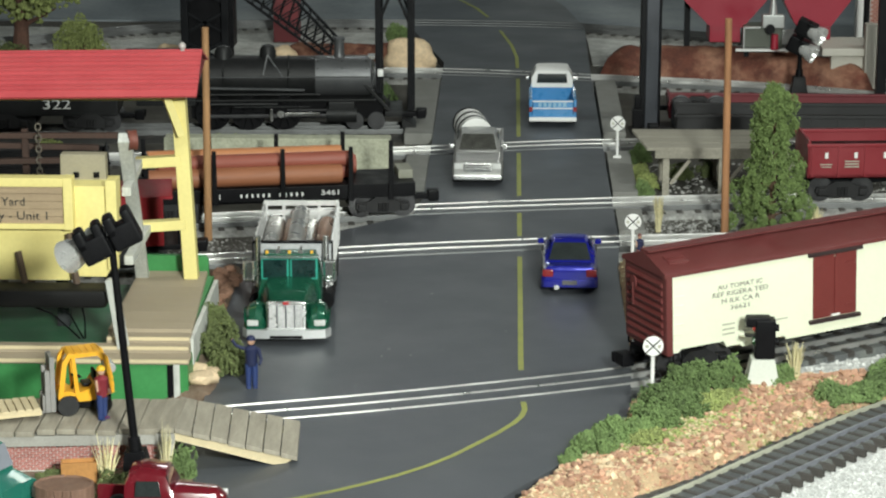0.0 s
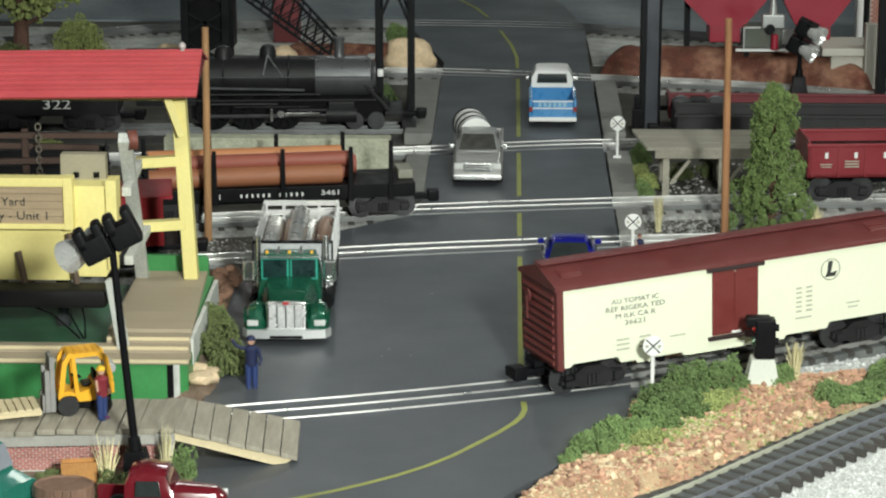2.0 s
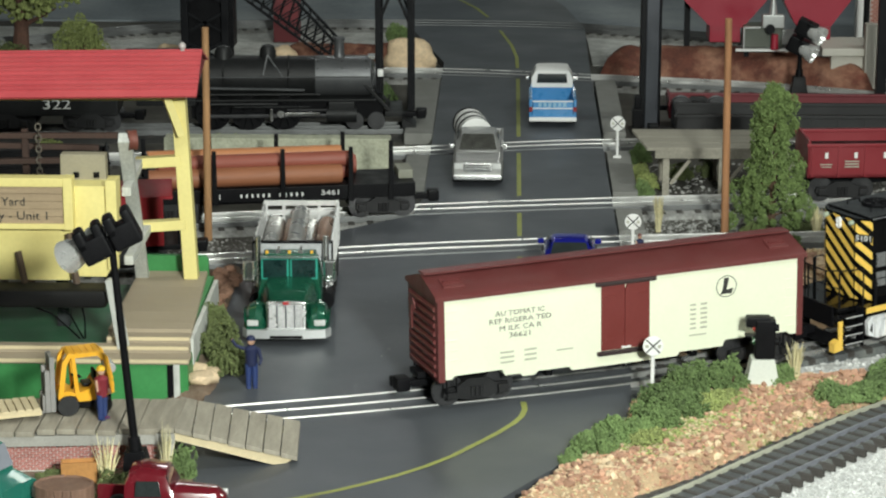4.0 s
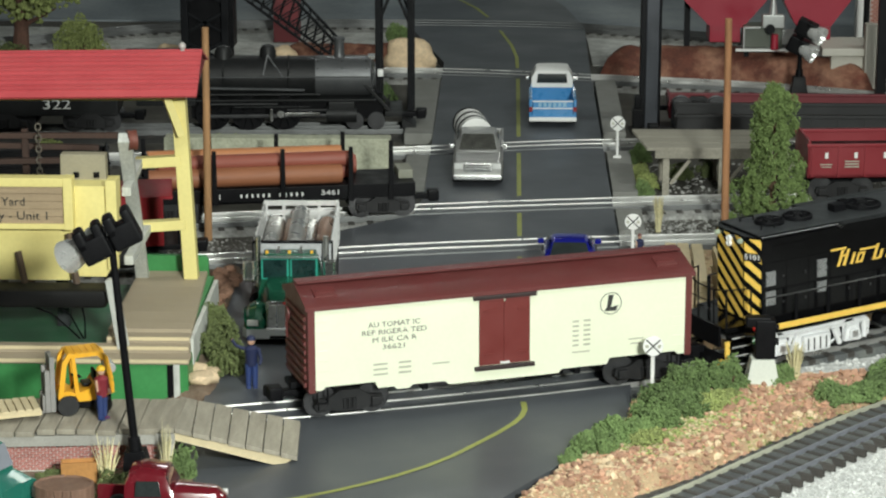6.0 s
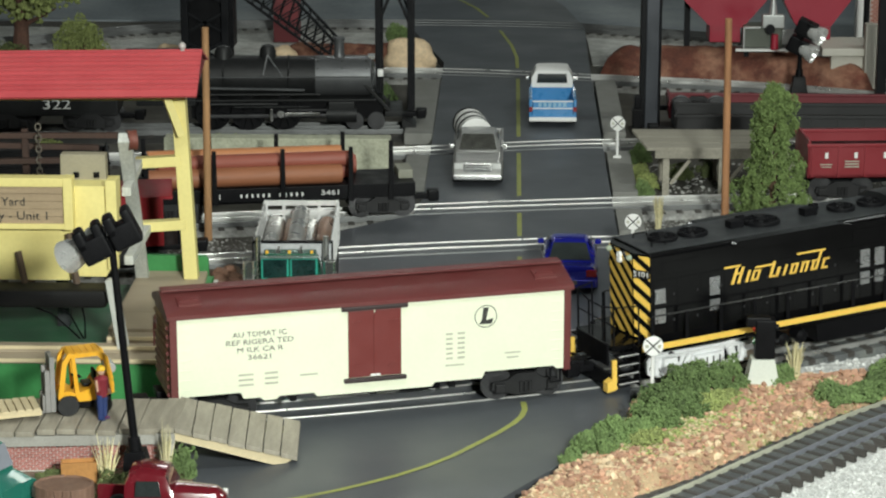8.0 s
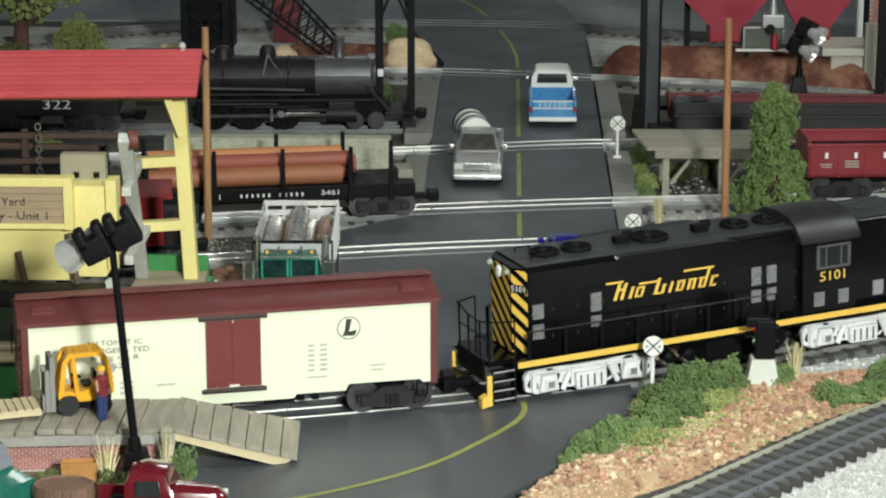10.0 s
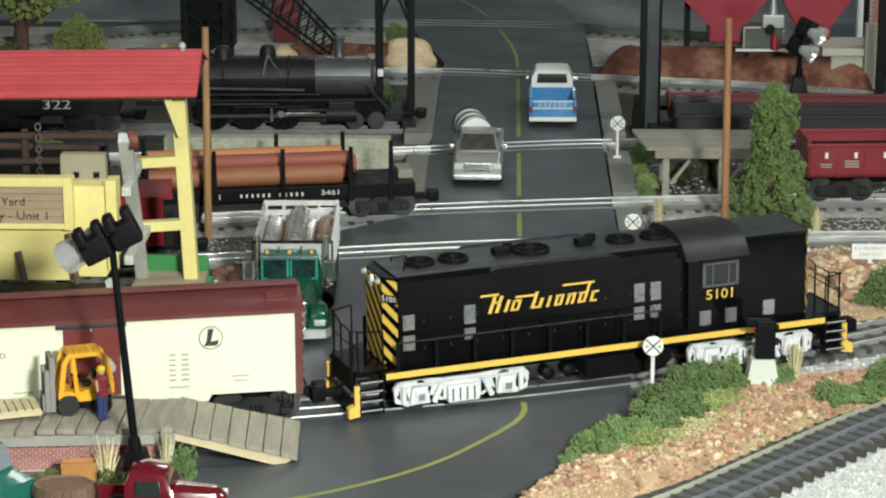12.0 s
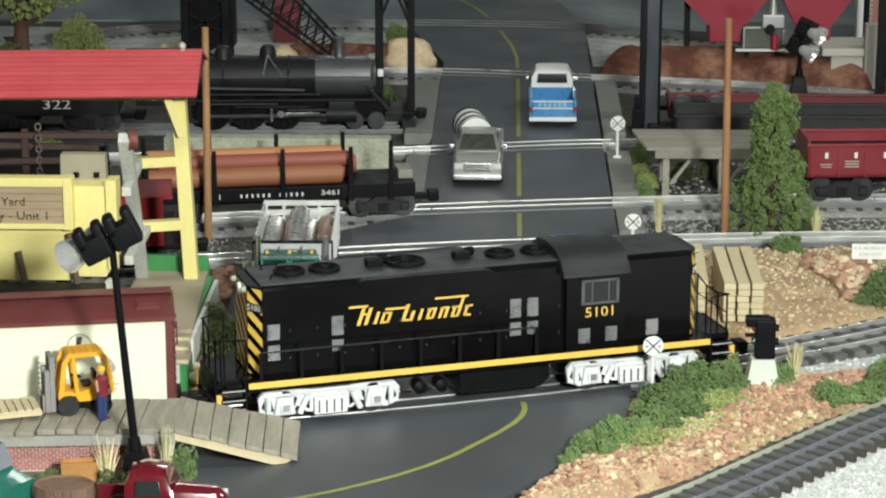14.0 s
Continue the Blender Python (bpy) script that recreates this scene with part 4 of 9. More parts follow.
            part("stanchion", bm, BLACK, eng)
        bm = bm_new()
        cyl(bm, (xs[0], y, 0.0478), (xs[-1], y, 0.0478), 0.0005, seg=6)
        part("handrail", bm, paint("handrail_grey", (0.05, 0.05, 0.05), 0.3, 0.4), eng, "thin dark handrail")
    return eng, wheels


milk_car, milk_wheels = build_milk_car()
diesel, diesel_wheels = build_diesel()

TIMES = [0.5 * i for i in range(29)]
CAR_PHI = ((0, 1.5, 3, 6.5, 7.5, 11, 12.5, 14), (0.4619, 0.4335, 0.4051, 0.3324, 0.3116, 0.2344, 0.2034, 0.1743))
ENG_PHI = ((0, 6.5, 7.5, 11, 11.5, 12.5, 14), (0.634, 0.4945, 0.4755, 0.4014, 0.3903, 0.3688, 0.3365))


def on_track(phi):
    """A point of the centre rail: on the curve, or on the straight that leaves it."""
    p = max(phi, PHI0)
    d = (p - phi) * RAD
    return Vector((CX + RAD * math.sin(p) - d * math.cos(p), CY - RAD * math.cos(p) - d * math.sin(p)))


def ride(phi, half):
    """The pose of a car whose trucks stand half a wheelbase before and behind phi."""
    a, b = on_track(phi - half / RAD), on_track(phi + half / RAD)
    m, d = (a + b) / 2, b - a
    za, zb = climb(a.x, a.y), climb(b.x, b.y)
    return pose(m.x, m.y, 0.0010 + (za + zb) / 2, 0, -math.degrees(math.atan2(zb - za, 2 * half)), math.degrees(math.atan2(d.y, d.x)))


def motions():
    for ob, wheels, table, inset in ((milk_car, milk_wheels, CAR_PHI, 0.0978), (diesel, diesel_wheels, ENG_PHI, 0.099)):
        phis = [float(np.interp(t, *table)) for t in TIMES]
        walk(ob, [(t, ride(p, inset)) for t, p in zip(TIMES, phis)])
        fine = [14.0 * i / 56 for i in range(57)]
        for w, (x, y, z), r in wheels:
            # the car goes towards -x: the wheels turn back about their axle
            walk(w, [(t, pose(x, y, z, 0, math.degrees((float(np.interp(t, *table)) - table[1][0]) * RAD / r), 0)) for t in fine])


# ---- plants, stones and ground cover ----
ICO_V, ICO_F = None, None


def ico():
    global ICO_V, ICO_F
    if ICO_V is None:
        b = bmesh.new()
        bmesh.ops.create_icosphere(b, subdivisions=1, radius=1)
        b.verts.ensure_lookup_table()
        ICO_V = np.array([v.co[:] for v in b.verts])
        ICO_F = np.array([[v.index for v in f.verts] for f in b.faces])
        b.free()
    return ICO_V, ICO_F


def clumps(name, centres, radii, material, rng, squash=(1, 1, 1), rough=0.35):
    """Many small uneven clumps in one mesh."""
    V, F = ico()
    n = len(centres)
    k = 1 + rng.uniform(-rough, rough, (n, len(V), 1))
    ang = rng.uniform(0, 6.28, n)
    ca, sa = np.cos(ang), np.sin(ang)
    base = V[None] * k * np.array(squash) * np.asarray(radii)[:, None, None]
    x = base[..., 0] * ca[:, None] - base[..., 1] * sa[:, None]
    y = base[..., 0] * sa[:, None] + base[..., 1] * ca[:, None]
    pts = np.stack([x, y, base[..., 2]], -1) + np.asarray(centres)[:, None, :]
    faces = (F[None] + (np.arange(n) * len(V))[:, None, None]).reshape(-1, 3)
    me = bpy.data.meshes.new(name)
    me.from_pydata(pts.reshape(-1, 3).tolist(), [], faces.tolist())
    me.materials.append(material)
    return me


FOLIAGE = paint("foliage_green", (0.130, 0.195, 0.068), 0.9, 0, 0.4, 150, 0.9, 1400, rand=0.55)
FOLIAGE_D = paint("foliage_dark", (0.105, 0.130, 0.046), 0.9, 0, 0.5, 260, 0.9, 1400, rand=0.55)
FOLIAGE_Y = paint("foliage_olive", (0.29, 0.34, 0.115), 0.9, 0, 0.5, 260, 0.9, 1400, rand=0.5)
FOLIAGE_T = paint("foliage_conifer", (0.135, 0.195, 0.062), 0.9, 0, 0.45, 260, 0.9, 1400, rand=0.5)
STRAW = paint("straw", (0.66, 0.60, 0.36), 0.85, 0, 0.25, 200, 0.2, rand=0.3)
BARK = paint("bark_brown", (0.11, 0.065, 0.04), 0.9, 0, 0.35, 200, 0.7, 900)
rng = np.random.default_rng(7)


def blob_points(rx, ry, rz, n):
    """Points on many small lumps heaped into one bush, with dark gaps between the lumps."""
    m = 46
    d = rng.normal(size=(m, 3))
    d /= np.linalg.norm(d, axis=1)[:, None]
    d[:, 2] = np.abs(d[:, 2])
    hub = d * rng.uniform(0.45, 0.98, m)[:, None]
    size = rng.uniform(0.16, 0.36, m)
    pick = rng.integers(0, m, n)
    e = rng.normal(size=(n, 3))
    e /= np.linalg.norm(e, axis=1)[:, None]
    p = hub[pick] + e * (size[pick] * rng.uniform(0.7, 1.0, n) ** 0.5)[:, None]
    stray = rng.random(n) < 0.06
    p[stray] *= rng.uniform(1.0, 1.14, stray.sum())[:, None]
    p *= np.array((rx, ry, rz))
    p[:, 2] = np.abs(p[:, 2]) + 0.001
    return p


def bush(x, y, z, rx, ry, rz, n=260, mat=None, r=0.0022, label="dark green foam foliage bush on red soil"):
    n, r, rz = int(n * 11), r * 0.33, rz * 1.12
    b = thing("bush", label, "bush", pose(x, y, z), group="bushes of the layout")
    me = clumps("foliage", blob_points(rx, ry, rz, n), rng.uniform(0.6, 1.3, n) * r, mat or FOLIAGE, rng)
    share("foliage", me, b, pose(0, 0, 0), "clumps of foam foliage")
    bm = bm_new()
    for k in range(4):
        a = k * 1.6 + 0.4
        cyl(bm, (0, 0, -0.002), (rx * 0.5 * math.cos(a), ry * 0.5 * math.sin(a), rz * 0.6), 0.0012, 0.0005, seg=5)
    part("stem", bm, BARK, b)
    return b


def tuft(x, y, z, h, spread, n=70, label="dry straw grass tuft"):
    b = thing("grass_tuft", label, "grass", pose(x, y, z), group="grass tufts")
    bm = bm_new()
    for _ in range(n):
        a, s = random.uniform(0, 6.28), random.uniform(0.1, 1)
        dx, dy = spread * s * math.cos(a), spread * s * math.sin(a)
        hh = h * random.uniform(0.6, 1)
        cyl(bm, (dx * 0.35, dy * 0.35, 0), (dx * 0.6, dy * 0.6, hh * 0.6), 0.0006, 0.0004, seg=3)
        cyl(bm, (dx * 0.6, dy * 0.6, hh * 0.6), (dx, dy, hh), 0.0004, 0.0001, seg=3)
    part("straw", bm, STRAW, b)
    return b


def inside(p, poly):
    c = False
    n = len(poly)
    for i in range(n):
        (x0, y0), (x1, y1) = poly[i], poly[i - 1]
        if (y0 > p[1]) != (y1 > p[1]) and p[0] < (x1 - x0) * (p[1] - y0) / (y1 - y0) + x0:
            c = not c
    return c


def edge_dist(p, poly):
    best = 9
    for i in range(len(poly)):
        a, b = Vector(poly[i - 1]), Vector(poly[i])
        ab = b - a
        t = max(0, min(1, (Vector(p) - a).dot(ab) / max(ab.length_squared, 1e-12)))
        best = min(best, (Vector(p) - a - ab * t).length)
    return best


def mound_height(p, poly, top, slope, bump=0.0022):
    d = edge_dist(p, poly)
    h = top * (1 - math.exp(-d * slope / top))
    return -0.009 + (h + 0.009) * min(1, d / 0.006) + bump * noise.noise(Vector((p[0] * 55, p[1] * 55, 3))) + 0.0012 * noise.noise(Vector((p[0] * 170, p[1] * 170, 9)))


def mound(name, poly, top, slope, material, label, category="ground"):
    """An uneven bank inside a plan outline, falling to its edges."""
    xs, ys = [p[0] for p in poly], [p[1] for p in poly]
    st = 0.0035
    nx, ny = int((max(xs) - min(xs)) / st) + 3, int((max(ys) - min(ys)) / st) + 3
    vs, idx, fs = [], {}, []
    for i in range(nx):
        for j in range(ny):
            p = (min(xs) - st + i * st, min(ys) - st + j * st)
            z = mound_height(p, poly, top, slope) if inside(p, poly) else -0.0095
            idx[i, j] = len(vs)
            vs.append((p[0], p[1], z))
    for i in range(nx - 1):
        for j in range(ny - 1):
            q = [idx[i, j], idx[i + 1, j], idx[i + 1, j + 1], idx[i, j + 1]]
            if max(vs[k][2] for k in q) > -0.0094:
                fs.append(q)
    me = bpy.data.meshes.new(name)
    me.from_pydata(vs, [], fs)
    me.shade_smooth()
    me.materials.append(material)
    ob = new(name, me)
    return tagged(ob, label, category, kind="structure")


def scatter(name, poly, n, rmin, rmax, zf, material, label, category="stones"):
    xs, ys = [p[0] for p in poly], [p[1] for p in poly]
    c, r = [], []
    while len(c) < n:
        p = (rng.uniform(min(xs), max(xs)), rng.uniform(min(ys), max(ys)))
        if inside(p, poly):
            rr = rmin + (rmax - rmin) * rng.random() ** 2.5
            c.append((p[0], p[1], zf(p) + rr * 0.25))
            r.append(rr)
    me = clumps(name, np.array(c), r, material, rng, squash=(1.15, 0.9, 0.75), rough=0.42)
    return tagged(new(name, me), label, category, kind="stuff")


BANK = [(0.070, -0.006), (0.063, -0.035), (0.058, -0.066), (0.030, -0.125), (0.014, -0.152), (-0.012, -0.205), (0.035, -0.205), (0.066, -0.168), (0.125, -0.114), (0.181, -0.057), (0.229, -0.012), (0.30, 0.045), (0.30, 0.085),
        (0.250, 0.048), (0.200, 0.036), (0.165, 0.031), (0.12, 0.010), (0.095, -0.002)]
mound("bank", BANK, 0.0045, 0.45, DIRT, "red soil bank with turf between the tracks", "ground")
zb = lambda p: mound_height(p, BANK, 0.0045, 0.45)
scatter("red_stones", BANK, 3600, 0.0004, 0.0017, zb, STONE_R, "loose red-brown stones on the bank")
scatter("tan_stones", BANK, 3400, 0.0004, 0.0017, zb, STONE_T, "loose tan stones on the bank")
scatter("large_stones", [(0.14, -0.01), (0.20, 0.030), (0.245, 0.044), (0.22, -0.015), (0.17, -0.055), (0.14, -0.085), (0.10, -0.125), (0.11, -0.09)], 430, 0.0011, 0.0038, zb, STONE_R, "larger broken red stones on the bank")
scatter("large_stones", [(0.005, -0.19), (0.06, -0.165), (0.125, -0.112), (0.20, -0.038), (0.16, -0.05), (0.09, -0.115), (0.03, -0.150)], 170, 0.0010, 0.0034, zb, STONE_T, "larger broken tan stones along the track edge")
scatter("large_stones", [(-0.005, -0.200), (0.06, -0.170), (0.125, -0.114), (0.20, -0.040), (0.17, -0.040), (0.09, -0.110), (0.03, -0.150)], 520, 0.0009, 0.0030, zb, STONE_R, "larger broken red stones along the track edge")
scatter("turf", [(0.10, -0.03), (0.15, 0.01), (0.22, 0.02), (0.24, 0.0), (0.15, -0.09), (0.09, -0.13), (0.06, -0.15)], 2200, 0.0005, 0.0013, zb, FOLIAGE_Y, "olive ground turf on the bank", "turf")
scatter("turf", [(0.068, -0.03), (0.06, -0.07), (0.035, -0.12), (0.075, -0.13), (0.12, -0.075), (0.15, -0.04), (0.12, -0.01)], 3200, 0.0005, 0.0014, zb, FOLIAGE_Y, "olive ground turf on the bank", "turf")
scatter("pale_turf", BANK, 1500, 0.0004, 0.0010, zb, STRAW, "pale straw ground cover on the bank", "turf")
scatter("pale_turf", [(0.068, -0.03), (0.06, -0.07), (0.035, -0.12), (0.075, -0.13), (0.13, -0.07), (0.17, -0.03), (0.12, -0.01)], 700, 0.0005, 0.0012, zb, STRAW, "pale straw-coloured ground cover on the bank", "turf")
for a in ((0.101, -0.020, 0.014, 0.011, 0.017, 340), (0.114, -0.012, 0.017, 0.012, 0.016, 300), (0.130, -0.009, 0.012, 0.010, 0.016, 220), (0.089, -0.056, 0.017, 0.015, 0.016, 360), (0.101, -0.058, 0.012, 0.012, 0.012, 220), (0.056, -0.098, 0.013, 0.016, 0.010, 240),
          (0.044, -0.122, 0.014, 0.012, 0.010, 240), (0.029, -0.136, 0.008, 0.008, 0.008, 120)):
    bush(a[0], a[1], zb(a[:2]) - 0.001, *a[2:5], n=a[5])
for a in ((0.164, 0.004, 0.010, 0.008, 0.009, 150), (0.191, -0.030, 0.012, 0.012, 0.010, 220), (0.214, -0.017, 0.014, 0.010, 0.009, 220), (0.236, 0.020, 0.013, 0.011, 0.009, 200), (0.243, 0.036, 0.012, 0.010, 0.009, 160)):
    bush(a[0], a[1], zb(a[:2]) - 0.001, *a[2:5], n=a[5])
for a in ((0.080, -0.078, 0.016, 0.014, 0.014, 320), (0.070, -0.094, 0.010, 0.010, 0.008, 160), (0.202, -0.026, 0.012, 0.008, 0.007, 160), (0.226, 0.002, 0.012, 0.010, 0.008, 180)):
    bush(a[0], a[1], zb(a[:2]) - 0.001, *a[2:5], n=a[5])
for a in ((0.076, -0.108, 0.013, 0.011, 0.005, 170), (0.113, -0.045, 0.014, 0.012, 0.005, 150), (0.128, -0.030, 0.012, 0.010, 0.004, 120)):
    bush(a[0], a[1], zb(a[:2]) - 0.001, *a[2:5], n=a[5], mat=FOLIAGE_Y, label="low yellow-green turf clump on the bank")
bush(0.150, -0.088, zb((0.150, -0.088)), 0.006, 0.004, 0.003, 60, FOLIAGE_D, 0.0013, "low olive scrub on red soil")
tuft(0.175, 0.022, 0.0, 0.026, 0.007, label="pale dry grass tuft beside the signal")
# white ballast in front of the near track and beside the curve
scatter("white_ballast", [(0.113, -0.208), (0.244, -0.057), (0.33, 0.02), (0.36, -0.10), (0.22, -0.26), (0.10, -0.26)], 4200, 0.0006, 0.0014, lambda p: -0.0069, BALLAST_W, "white crushed ballast beside the near track", "ballast")
bm = bm_new()
slab(bm, [(0.06, -0.228), (0.0938, -0.1911), (0.1577, -0.1164), (0.2241, -0.0401), (0.305, 0.032), (0.45, 0.0), (0.36, -0.30), (0.06, -0.30)], -0.012, -0.0070)
solid("ballast_bed", bm, BALLAST_W, "white ballast bed in front of the near track", "ballast", "structure")
bm = bm_new()
slab(bm, [(CX + (RAD + 0.023) * math.sin(a), CY - (RAD + 0.023) * math.cos(a)) for a in np.linspace(0.435, 0.60, 10)] + [(CX + (RAD + 0.065) * math.sin(a), CY - (RAD + 0.065) * math.cos(a)) for a in np.linspace(0.60, 0.455, 10)], -0.010, -0.0008)
solid("ballast_bed", bm, BALLAST_W, "white ballast shoulder beside the curved track", "ballast", "structure")
scatter("white_ballast", [(CX + (RAD + 0.025) * math.sin(a), CY - (RAD + 0.025) * math.cos(a)) for a in np.linspace(0.435, 0.58, 10)] + [(CX + (RAD + 0.058) * math.sin(a), CY - (RAD + 0.058) * math.cos(a)) for a in np.linspace(0.58, 0.455, 8)],
        900, 0.0006, 0.0014, lambda p: -0.0006, BALLAST_W, "white crushed ballast beside the curved track", "ballast")
# far rail coloured pale yellow to carry its highlight
track("near three-rail track with dark ties in white ballast", smooth_path([(-0.01, -0.29), (0.040, -0.240), (0.0938, -0.1911), (0.1577, -0.1164), (0.2241, -0.0401), (0.305, 0.032), (0.42, 0.13)]), z=-0.0002, bed=ROADBED, bed_w=0.050, rail=paint("rail_pale_lit", (0.46, 0.46, 0.37), 0.45, 0.2, 0.2, 60, 0.1), mid=paint("rail_blue_grey", (0.42, 0.44, 0.50), 0.35, 0.7, 0.2, 60, 0.1), near=MATS["rail_blue_grey"], rail_w=0.0014, gap=0.0112, tie_off=-0.0018, bed_off=0.0022, tie_w=0.58, deep=0.0028)

# right side behind the curve: soil mound with stones, lumber, tree
MOUND = [(0.073, 0.076), (0.0735, 0.18), (0.0745, 0.28), (0.075, 0.33), (0.14, 0.338), (0.20, 0.342), (0.30, 0.345), (0.36, 0.25)] + [(CX + (RAD - 0.035) * math.sin(a), CY - (RAD - 0.035) * math.cos(a)) for a in np.linspace(0.56, 0.42, 8)]
mound("soil_bank", MOUND, 0.009, 0.35, DIRT, "dry red and tan soil behind the curved track", "ground")
zm = lambda p: mound_height(p, MOUND, 0.009, 0.35)
scatter("tan_stones", MOUND, 1100, 0.0006, 0.0022, zm, STONE_T, "small tan stones on dry soil")
scatter("pale_turf", MOUND, 2600, 0.0004, 0.0012, zm, STRAW, "straw ground cover on dry soil", "turf")
STACK = [(0.215, 0.285), (0.245, 0.275), (0.262, 0.24), (0.255, 0.185), (0.228, 0.178), (0.222, 0.22), (0.208, 0.26)]
scatter("tan_stones", STACK, 120, 0.002, 0.0058, lambda p: zm(p) + 0.003, STONE_T, "tan rocks in the rock heap")
scatter("red_stones", STACK, 170, 0.002, 0.0060, lambda p: zm(p) + 0.002, STONE_R, "heap of red rocks on dry soil")
for a in ((0.250, 0.180, 0.016, 0.014, 0.014, 260), (0.262, 0.205, 0.014, 0.013, 0.013, 220), (0.20, 0.315, 0.012, 0.010, 0.010, 160)):
    bush(a[0], a[1], zm(a[:2]), *a[2:5], n=a[5])


def conifer(x, y, z):
    t = thing("tree", "tall narrow green foam conifer with ragged outline", "tree", pose(x, y, z))
    bm = bm_new()
    cyl(bm, (0, 0, -0.004), (0.002, 0, 0.06), 0.0035, 0.002, seg=8)
    cyl(bm, (0.002, 0, 0.06), (0.0, 0, 0.108), 0.002, 0.0006, seg=8)
    for k in range(16):
        a, h = k * 2.4, 0.012 + k * 0.0058
        r = 0.022 * (1 - h / 0.13)
        cyl(bm, (0.001, 0, h), (r * math.cos(a), r * math.sin(a), h + 0.006), 0.001, 0.0004, seg=5)
    part("trunk", bm, BARK, t, "thin brown trunk")
    c, r = [], []
    for k in range(330):
        h = 0.006 + 0.110 * (k / 330) ** 1.12
        a = k * 2.39996 + rng.uniform(-0.3, 0.3)
        w = 0.0325 - 0.20 * h if h < 0.06 else 0.0205 - 0.05 * (h - 0.06)
        if h > 0.100:
            w *= max(0.15, 1 - (h - 0.100) / 0.018)
        if h < 0.016:
            w *= 0.6 + h * 25
        if h < 0.06:
            w *= 1.55 - h * 8.5
        w *= 0.90 + 0.6 * noise.noise(Vector((math.cos(a) * 1.4, math.sin(a) * 1.4, h * 85)))
        rr = w * rng.uniform(0.5, 1.0)
        hub = np.array((rr * math.cos(a), rr * math.sin(a) * 0.9, h))
        sz = rng.uniform(0.0026, 0.0050)
        e = rng.normal(size=(62, 3))
        e /= np.linalg.norm(e, axis=1)[:, None]
        q = e * (sz * rng.uniform(0.65, 1.05, 62))[:, None] * np.array((1, 1, 1.25))
        c += (hub + q).tolist()
        r += rng.uniform(0.0004, 0.0009, 62).tolist()
    share("crown", clumps("crown", np.array(c), r, FOLIAGE_T, rng), t, pose(0, 0, 0), "clumps of green foam foliage")
    return t


conifer(0.1985, 0.415, -0.004)
for a in ((0.184, 0.405, 0.012, 0.010, 0.008), (0.224, 0.408, 0.014, 0.010, 0.008), (0.207, 0.330, 0.010, 0.008, 0.014)):
    bush(a[0], a[1], -0.006, *a[2:5], n=200, mat=FOLIAGE_D)
tuft(0.233, 0.40, -0.006, 0.026, 0.006, label="pale dry grass tuft beside the rails")
tuft(0.110, 0.415, -0.006, 0.030, 0.005, label="pale dry grass tuft beside the rails")
# grey gravel between the rear tracks, with loose stones
scatter("grey_gravel", [(0.10, 0.385), (0.30, 0.40), (0.30, 0.47), (0.10, 0.462)], 1500, 0.0006, 0.0016, lambda p: -0.0082, paint("gravel_grey", (0.42, 0.42, 0.40), 0.9, 0, 0.3, 200, 0.5, rand=0.5), "loose grey gravel between the tracks", "gravel")
scatter("grey_gravel", [(-0.45, 0.30), (-0.22, 0.335), (-0.135, 0.40), (-0.30, 0.385), (-0.45, 0.345)], 900, 0.0006, 0.0016, lambda p: -0.0082, MATS["gravel_grey"], "loose grey gravel between the tracks", "gravel")
scatter("grey_gravel", [(0.10, 0.52), (0.34, 0.53), (0.34, 0.66), (0.10, 0.66)], 900, 0.0008, 0.0022, lambda p: -0.0082, MATS["gravel_grey"], "loose grey gravel under the trestle", "gravel")

# left strip beside the platform: soil, rocks, bush
STRIP = [(-0.190, -0.028), (-0.186, 0.04), (-0.200, 0.11), (-0.203, 0.285), (-0.236, 0.272), (-0.236, -0.01)]
mound("soil_strip", STRIP, 0.005, 0.4, EARTH, "brown soil strip beside the loading platform", "ground")
ROCKB = paint("brown_rock", (0.21, 0.115, 0.075), 0.88, 0, 0.35, 160, 0.7, 700, rand=0.3)
for i in range(30):
    x, y = -0.2135 + 0.0085 * math.sin(i * 2.4) * (0.35 + 0.65 * ((i * 7) % 10) / 10), 0.140 + 0.0034 * i
    r = 0.0038 + 0.0022 * ((i * 13) % 11) / 11
    bm = bm_new()
    lump(bm, (0, 0, r * 0.6), r, (1.1, 0.9, 0.8), 0.28, 2, i)
    solid("rock", bm, ROCKB, "rounded reddish-brown rock beside the road", "rock", group="rocks beside the platform", m=pose(x, y, 0.0020 + 0.0025 * (i % 3)), smooth=60)
for i, (x, y, r) in enumerate(((-0.201, -0.004, 0.0085), (-0.206, 0.018, 0.0065), (-0.198, 0.016, 0.005))):
    bm = bm_new()
    lump(bm, (0, 0, r * 0.55), r, (1.2, 0.8, 0.6), 0.2, 2, i + 20)
    solid("rock", bm, STONE_T, "tan rock beside the platform end", "rock", group="rocks beside the platform", m=pose(x, y, 0.002), smooth=60)
bush(-0.196, 0.055, 0.002, 0.014, 0.018, 0.018, 420, FOLIAGE_D)
bush(-0.187, 0.026, 0.001, 0.012, 0.014, 0.014, 300, FOLIAGE_D)
bush(-0.204, 0.092, 0.002, 0.012, 0.016, 0.020, 300, FOLIAGE_D)


# ---- vehicles: x across, the front towards -y, the tyres on z = 0 ----
RUBBER = paint("tyre_rubber", (0.018, 0.018, 0.019), 0.75, 0, 0.25, 200, 0.3)


